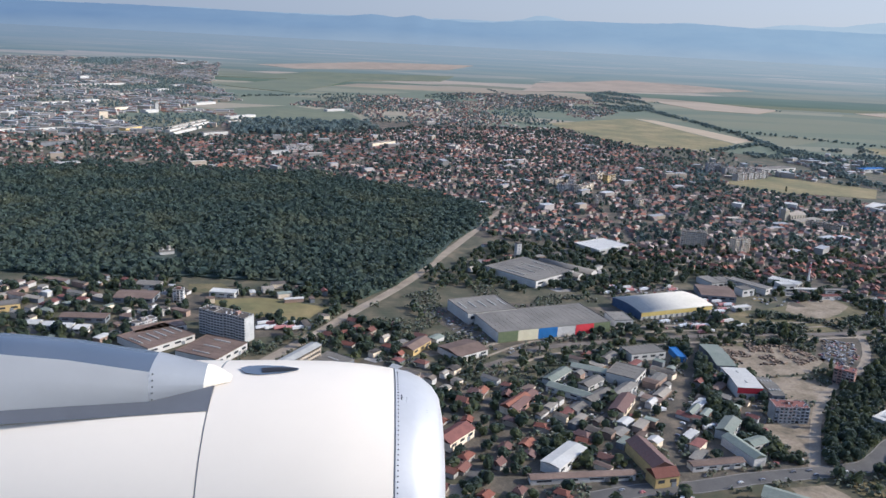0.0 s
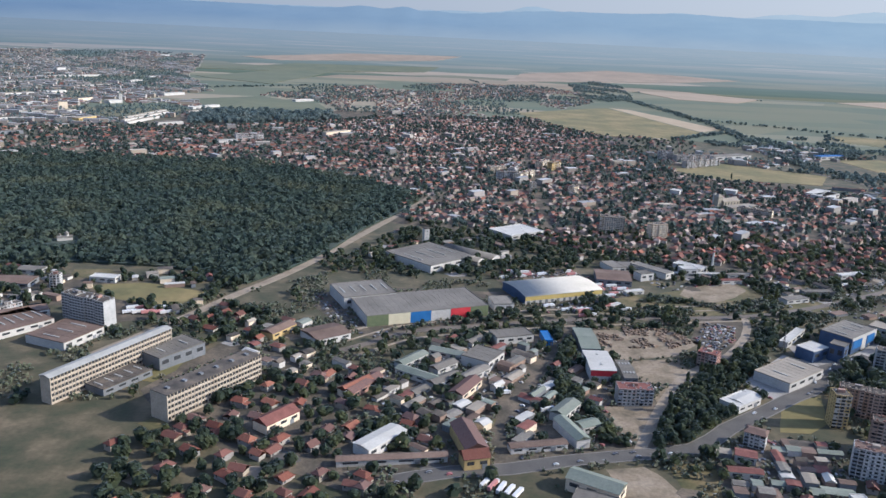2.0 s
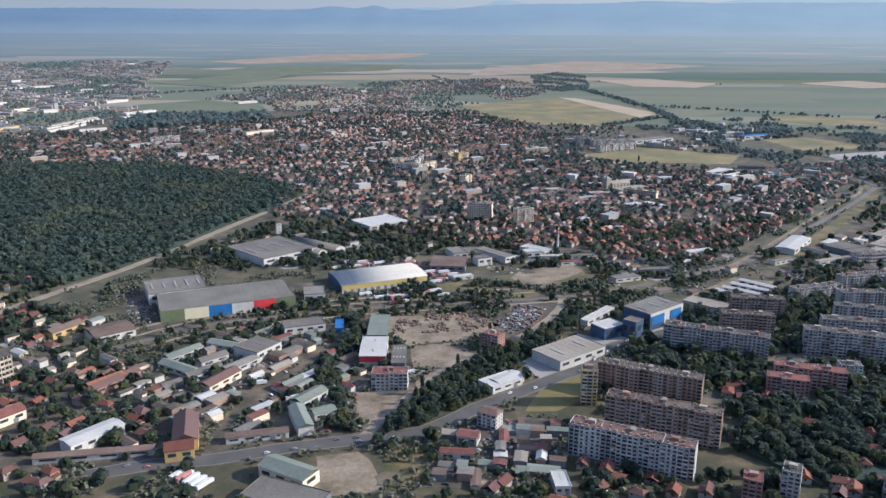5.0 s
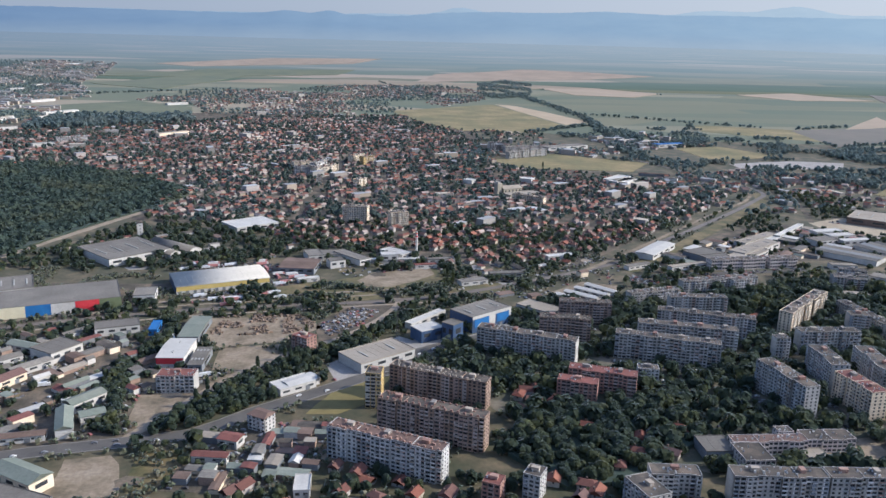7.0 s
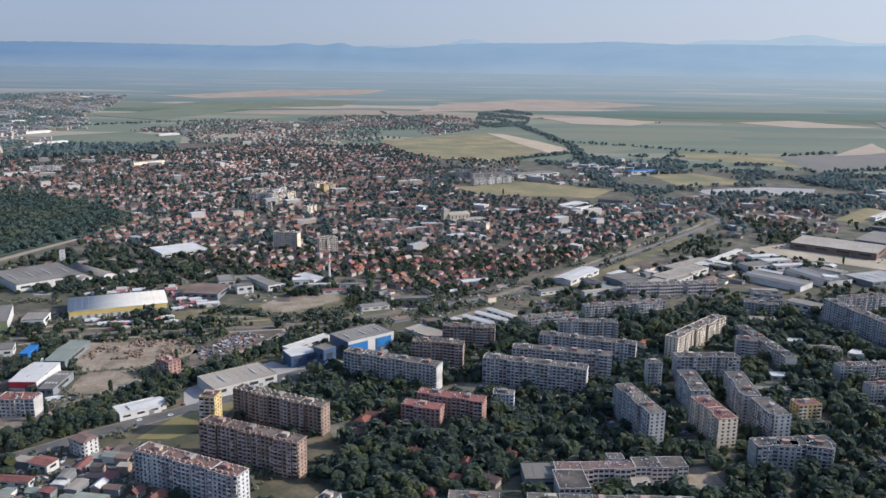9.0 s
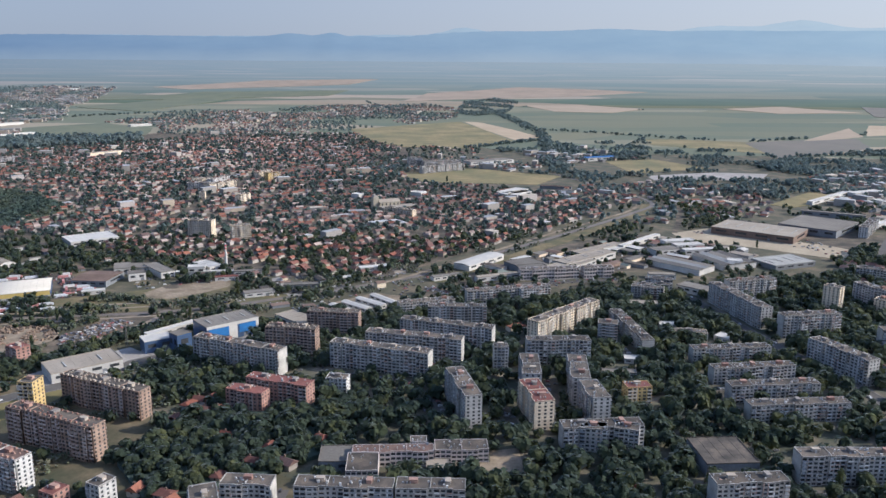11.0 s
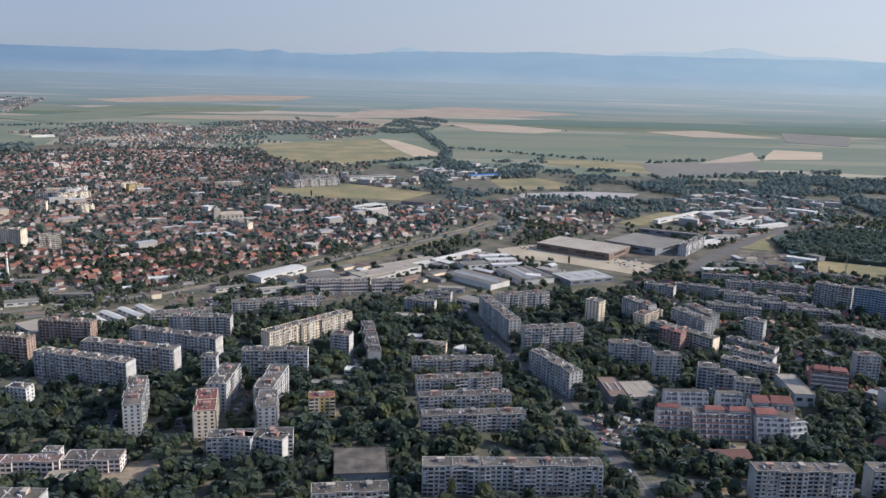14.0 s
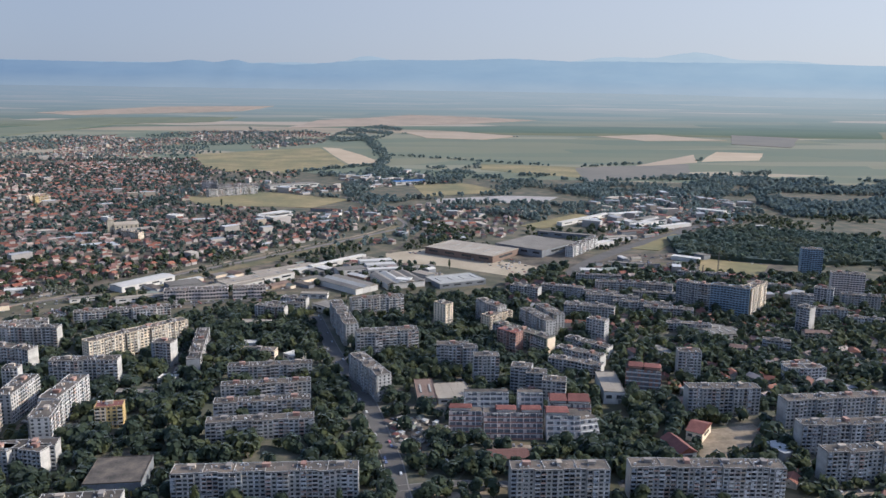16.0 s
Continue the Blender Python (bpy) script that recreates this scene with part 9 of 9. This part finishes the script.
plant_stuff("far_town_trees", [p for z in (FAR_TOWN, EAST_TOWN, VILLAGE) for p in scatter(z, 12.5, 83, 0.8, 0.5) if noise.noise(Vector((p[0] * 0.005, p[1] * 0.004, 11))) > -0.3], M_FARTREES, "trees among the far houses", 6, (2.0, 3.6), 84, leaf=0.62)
plant_stuff("railway_trees", [p for p in scatter(RAIL_GREEN, 5.5, 85, 1.0, 0.5) if noise.noise(Vector((p[0] * 0.03, p[1] * 0.03, 2))) > -0.12], M_LEAF, "bushes and trees along the railway", 110, (1.3, 2.8), 86)
plant_stuff("works_trees", scatter(WORKS_GREEN, 3.6, 87, 1.0, 0.5), M_LEAF, "trees along the road past the works", 110, (1.7, 3.2), 88, leaf=0.26)
plant_stuff("works_row_trees", scatter(WORKS_ROW, 3.2, 170, 0.4, 0.5), M_LEAF, "dense row of trees between the works and lots", 110, (1.6, 2.9), 171, leaf=0.26)
plant_stuff("works_yard_trees", [p for z in (WORKS, SHOPS, OLD_FACTORY, DEPOTS) for p in scatter(z, 7.5, 89, 1.0, 0.5) if rng.random() < 0.4], M_LEAF, "single trees between the works sheds", 130, (1.4, 2.8), 90)
plant_stuff("north_trees", [p for p in scatter(NORTH_GREEN, 6.0, 91, 1.0, 0.5) if rng.random() < 0.75], M_LEAF, "trees between the northern works", 90, (1.8, 3.4), 92)
plant_stuff("east_estate_trees", [p for p in scatter(EAST_ESTATE, 5.2, 93, 1.0, 0.5) if rng.random() < 0.8 + 0.8 * noise.noise(Vector((p[0] * 0.03, p[1] * 0.03, 14)))], M_LEAF, "trees round the eastern blocks", 34, (1.8, 3.8), 94, leaf=0.40)
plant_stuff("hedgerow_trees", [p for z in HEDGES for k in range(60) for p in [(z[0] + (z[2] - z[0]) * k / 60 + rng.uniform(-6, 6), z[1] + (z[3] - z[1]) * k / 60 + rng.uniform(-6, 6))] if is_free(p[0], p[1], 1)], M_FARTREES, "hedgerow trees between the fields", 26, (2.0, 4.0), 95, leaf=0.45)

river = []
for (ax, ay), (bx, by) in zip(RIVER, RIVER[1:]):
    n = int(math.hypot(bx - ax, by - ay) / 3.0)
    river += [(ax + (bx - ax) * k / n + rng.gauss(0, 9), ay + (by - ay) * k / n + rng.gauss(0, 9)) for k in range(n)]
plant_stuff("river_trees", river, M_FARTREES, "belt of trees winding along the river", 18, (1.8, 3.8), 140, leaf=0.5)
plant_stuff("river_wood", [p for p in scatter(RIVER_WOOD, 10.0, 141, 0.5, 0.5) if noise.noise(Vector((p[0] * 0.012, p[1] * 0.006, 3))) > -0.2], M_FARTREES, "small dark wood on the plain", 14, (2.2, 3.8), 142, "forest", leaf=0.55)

# tall single things
def chimney_stack(x, y, h, r, mat, label):
    ob = thing("chimney_stack", pose(x, y, 0), label, "chimney")
    b = bmesh.new()
    bmesh.ops.create_cone(b, cap_ends=True, segments=20, radius1=r, radius2=r * 0.6, depth=h, matrix=pose(0, 0, h / 2))
    part("shaft", b, mat, ob)
    for k in (0.82, 0.92):
        b = bmesh.new()
        bmesh.ops.create_cone(b, cap_ends=False, segments=20, radius1=r * (1.02 - 0.4 * k + 0.03), radius2=r * (1.0 - 0.4 * k), depth=h * 0.045, matrix=pose(0, 0, h * k))
        part("red_band", b, M_REDPAINT, ob)
    b = bmesh.new()
    box(b, -r * 1.6, -r * 1.6, -0.3, r * 1.6, r * 1.6, 1.2)
    part("base", b, M_LIGHTWALL, ob)


def lattice_mast(x, y, h, label):
    ob = thing("lattice_mast", pose(x, y, 0), label, "mast")
    w = 0.5
    for sx, sy in ((-1, -1), (1, -1), (1, 1), (-1, 1)):
        b = bmesh.new()
        v = [b.verts.new((sx * (w * t + d), sy * (w * t + e), z)) for t, z in ((1.0, -0.2), (0.35, h)) for d, e in ((-0.06, -0.06), (0.06, -0.06), (0.06, 0.06), (-0.06, 0.06))]
        for k in range(4):
            b.faces.new((v[k], v[(k + 1) % 4], v[4 + (k + 1) % 4], v[4 + k]))
        part("leg", b, M_GREYSHEET, ob)
    n = max(4, int(h / 1.4))
    for k in range(1, n):
        t = 1 - 0.65 * k / n
        b = bmesh.new()
        z = h * k / n
        for s in (-1, 1):
            box(b, -w * t, s * w * t - 0.03, z - 0.03, w * t, s * w * t + 0.03, z + 0.03)
            box(b, s * w * t - 0.03, -w * t, z - 0.03, s * w * t + 0.03, w * t, z + 0.03)
        part("brace", b, M_GREYSHEET, ob)


def silo_tower(x, y, w, h, mat, label):
    ob = thing("silo_tower", pose(x, y, 0, 0, 0, 20), label, "tower")
    b = bmesh.new()
    box(b, -w / 2, -w / 2, -0.3, w / 2, w / 2, h)
    part("shaft", b, mat, ob)
    b = bmesh.new()
    box(b, -w * 0.58, -w * 0.58, h, w * 0.58, w * 0.58, h + 0.5)
    part("cap", b, M_FLATROOF, ob)
    for k in range(4):
        b = bmesh.new()
        box(b, -0.3, -w / 2 - 0.05, h * (0.2 + 0.2 * k), 0.3, -w / 2 + 0.02, h * (0.2 + 0.2 * k) + 0.9)
        part("window", b, M_WINDOW, ob)


def church(x, y):
    ob = thing("church", pose(x, y, 0, 0, 0, 25), "small white church with domes at the forest edge", "church")
    b = bmesh.new()
    box(b, -5, -2.5, -0.3, 5, 2.5, 3.4)
    part("nave", b, M_WHITE, ob)
    b = bmesh.new()
    gable(b, -5, -2.5, 5, 2.5, 3.4, 1.2)
    part("roof", b, M_GREYSHEET, ob)
    for px, r, z in ((-3.0, 1.0, 5.2), (1.5, 1.5, 5.6)):
        b = bmesh.new()
        bmesh.ops.create_cone(b, cap_ends=True, segments=16, radius1=r, radius2=r, depth=z, matrix=pose(px, 0, z / 2))
        drum = part("drum", b, M_WHITE, ob)
        b = bmesh.new()
        bmesh.ops.create_uvsphere(b, u_segments=16, v_segments=8, radius=r * 1.1, matrix=pose(px, 0, z))
        part("dome", b, M_GREYSHEET, drum)


chimney_stack(305.4, 524.4, 19.5, 0.9, M_LIGHTWALL, "tall pale chimney with red bands by the works")
silo_tower(106.9, 587.5, 4.0, 11.8, M_LIGHTWALL, "pale concrete tower among the works")
lattice_mast(283.2, 374.7, 13.2, "thin grey lattice mast by the road")
lattice_mast(890.8, 502.6, 23.2, "tall grey lattice mast behind the clinic")
lattice_mast(883.3, 511.1, 11.8, "grey lattice mast behind the clinic")
silo_tower(405.2, 766.3, 2.2, 13.5, M_WHITE, "white bell tower in the old town")
church(-151.3, 567.1)

for ob in [h[0] for h in HOUSES] + TREES + [CAR, TRAILER]:
    for o in (*ob.children_recursive, ob):
        bpy.data.objects.remove(o)

# ---- the aircraft's engine, seen as the shot begins ----
def lathe(bm, prof, n=96, a0=0.0, a1=2 * math.pi):
    rings = []
    for x, r in prof:
        rings.append([bm.verts.new((x, r * math.cos(a0 + (a1 - a0) * k / n), r * math.sin(a0 + (a1 - a0) * k / n))) for k in range(n + 1)])
    for p, q in zip(rings, rings[1:]):
        for k in range(n):
            bm.faces.new((p[k], p[k + 1], q[k + 1], q[k])).smooth = True


engine = thing("jet_engine", pose(0, 6.5, 157.53 - 4.08), "white aircraft engine cowl with a bare metal lip", "aircraft engine")
b = bmesh.new()
lathe(b, [(-1.32, 1.25), (-0.9, 1.262), (-0.4, 1.26), (-0.1, 1.24), (0.17, 1.205)])
part("cowl", b, M_NACELLE, engine)
b = bmesh.new()
lathe(b, [(0.185, 1.203), (0.32, 1.172), (0.44, 1.118), (0.53, 1.045), (0.588, 0.96), (0.605, 0.88), (0.58, 0.81), (0.45, 0.76), (-0.2, 0.74)])
lip = part("inlet_lip", b, M_BAREMETAL, engine, "bare metal inlet lip")
for name, x, r in (("lip_seam", 0.178, 1.204), ("cowl_seam", -1.326, 1.25)):
    b = bmesh.new()
    lathe(b, [(x - 0.005, r + 0.001), (x, r - 0.008), (x + 0.005, r + 0.001)])
    part(name, b, M_NOSE, engine)
b = bmesh.new()
lathe(b, [(-5.2, 0.98), (-4.2, 1.10), (-3.0, 1.20), (-2.0, 1.245), (-1.334, 1.25)])
part("rear_cowl", b, M_NACELLE, engine)
rivet = bmesh.new()
bmesh.ops.create_uvsphere(rivet, u_segments=6, v_segments=4, radius=0.007)
first = None
for k in range(60):
    a = radians(80 + 120 * k / 59)
    at = pose(0.205, 1.198 * math.cos(a), 1.198 * math.sin(a))
    if first is None:
        first = part("rivet", rivet, M_DARK, lip, at=at)
    else:
        place("rivet", first.data, lip, at=at)
for k in range(18):
    x = 0.235 + 0.042 * (k // 3)
    a = radians(102 + 1.2 * (k % 3) + 0.9 * (k // 3))
    r = 1.194 - 0.42 * (x - 0.235)
    place("rivet", first.data, lip, at=pose(x, r * math.cos(a), r * math.sin(a)))


def on_cowl(x, a, lift):
    return (x, (1.262 + lift) * math.cos(a), (1.262 + lift) * math.sin(a))


b = bmesh.new()
rim = [(-1.16, 0), (-1.10, 2.0), (-0.98, 2.6), (-0.80, 1.9), (-0.66, 0.5), (-0.66, -0.4), (-0.80, -1.4), (-0.98, -1.6), (-1.10, -1.2)]
b.faces.new([b.verts.new(on_cowl(x, radians(88 + 2.3 * d), 0.006)) for x, d in rim])
rim_ob = part("scoop_rim", b, M_SLAT, engine, "grey metal air scoop rim")
# flat dark face paints the shade inside the scoop; the cowl has no recess
b = bmesh.new()
b.faces.new([b.verts.new(on_cowl(x, radians(88 + 2.3 * d), 0.012)) for x, d in ((-0.98, 0.0), (-0.96, 1.7), (-0.80, 1.1), (-0.67, 0.3), (-0.67, -0.2), (-0.80, -0.4))])
part("air_scoop", b, M_DARK, rim_ob, "flat dark face for the shaded scoop opening")

# pylon fairing: a white tip, a metal nose, white sides, a metal top and a dark strip painting the shaded gap at its
# foot
# stations: distance aft, angle of the foot line, heights of the shoulder and of the crest
STATIONS = ((1.20, 98.5, 1.250, 1.258), (1.30, 101.0, 1.275, 1.315), (1.40, 103.6, 1.302, 1.362), (1.80, 111.3, 1.410, 1.462), (2.43, 114.1, 1.50, 1.56), (2.94, 116.5, 1.54, 1.60), (5.2, 122.0, 1.62, 1.70))


def fairing(name, stations, section, mat, label=""):
    b = bmesh.new()
    rows = [[b.verts.new((-u, y, z)) for y, z in section(u, a, c, d)] for u, a, c, d in stations]
    for p, q in zip(rows, rows[1:]):
        for k in range(len(p) - 1):
            b.faces.new((p[k], q[k], q[k + 1], p[k + 1])).smooth = True
    part(name, b, mat, engine, label)


def shoulder(u):
    return -0.40 if u >= 1.8 else -0.15 - 0.4167 * (u - 1.2)


def pylon_side(u, a, c, d):
    y0, z0 = 1.256 * math.cos(radians(a)), 1.256 * math.sin(radians(a))
    return [(y0, z0)] + [(y0 + (shoulder(u) - y0) * f - 0.03 * math.sin(math.pi * f), z0 + (c - z0) * f) for f in (0.3, 0.6, 1.0)]


def pylon_top(u, a, c, d):
    return [(shoulder(u), c), (0.7 * shoulder(u), c + 0.7 * (d - c)), (-0.10, d), (0.10, d - 0.09), (0.35, min(c, d) - 0.22), (0.45, 1.0)]


def pylon_foot(u, a, c, d):
    lo = 114.8 + 4.4 * (u - 1.31)
    return [((1.254 + 0.004 * k) * math.cos(radians(lo + (a - lo) * k / 3)), (1.254 + 0.004 * k) * math.sin(radians(lo + (a - lo) * k / 3))) for k in range(4)]


def pylon_round(u, a, c, d):
    return pylon_side(u, a, c, d)[:-1] + pylon_top(u, a, c, d)


fairing("pylon_tip", STATIONS[:3], pylon_round, M_NACELLE, "white pylon tip fairing")
fairing("pylon_nose", STATIONS[2:4], pylon_round, M_NOSE, "riveted bare metal pylon nose")
fairing("pylon_side", STATIONS[3:], pylon_side, M_PYLON, "white pylon fairing side")
fairing("pylon_top", STATIONS[3:], pylon_top, M_SLAT, "metal pylon top tinted for the reflected sky")
fairing("foot_gap", [(1.325, 101.8, 0, 0)] + list(STATIONS[2:]), pylon_foot, M_PYLONFOOT, "dark strip painting the shade at the pylon foot")
for k in range(5):
    place("rivet", first.data, engine, at=pose(-1.77, -0.465 + 0.012 * k, 1.20 + 0.05 * k))
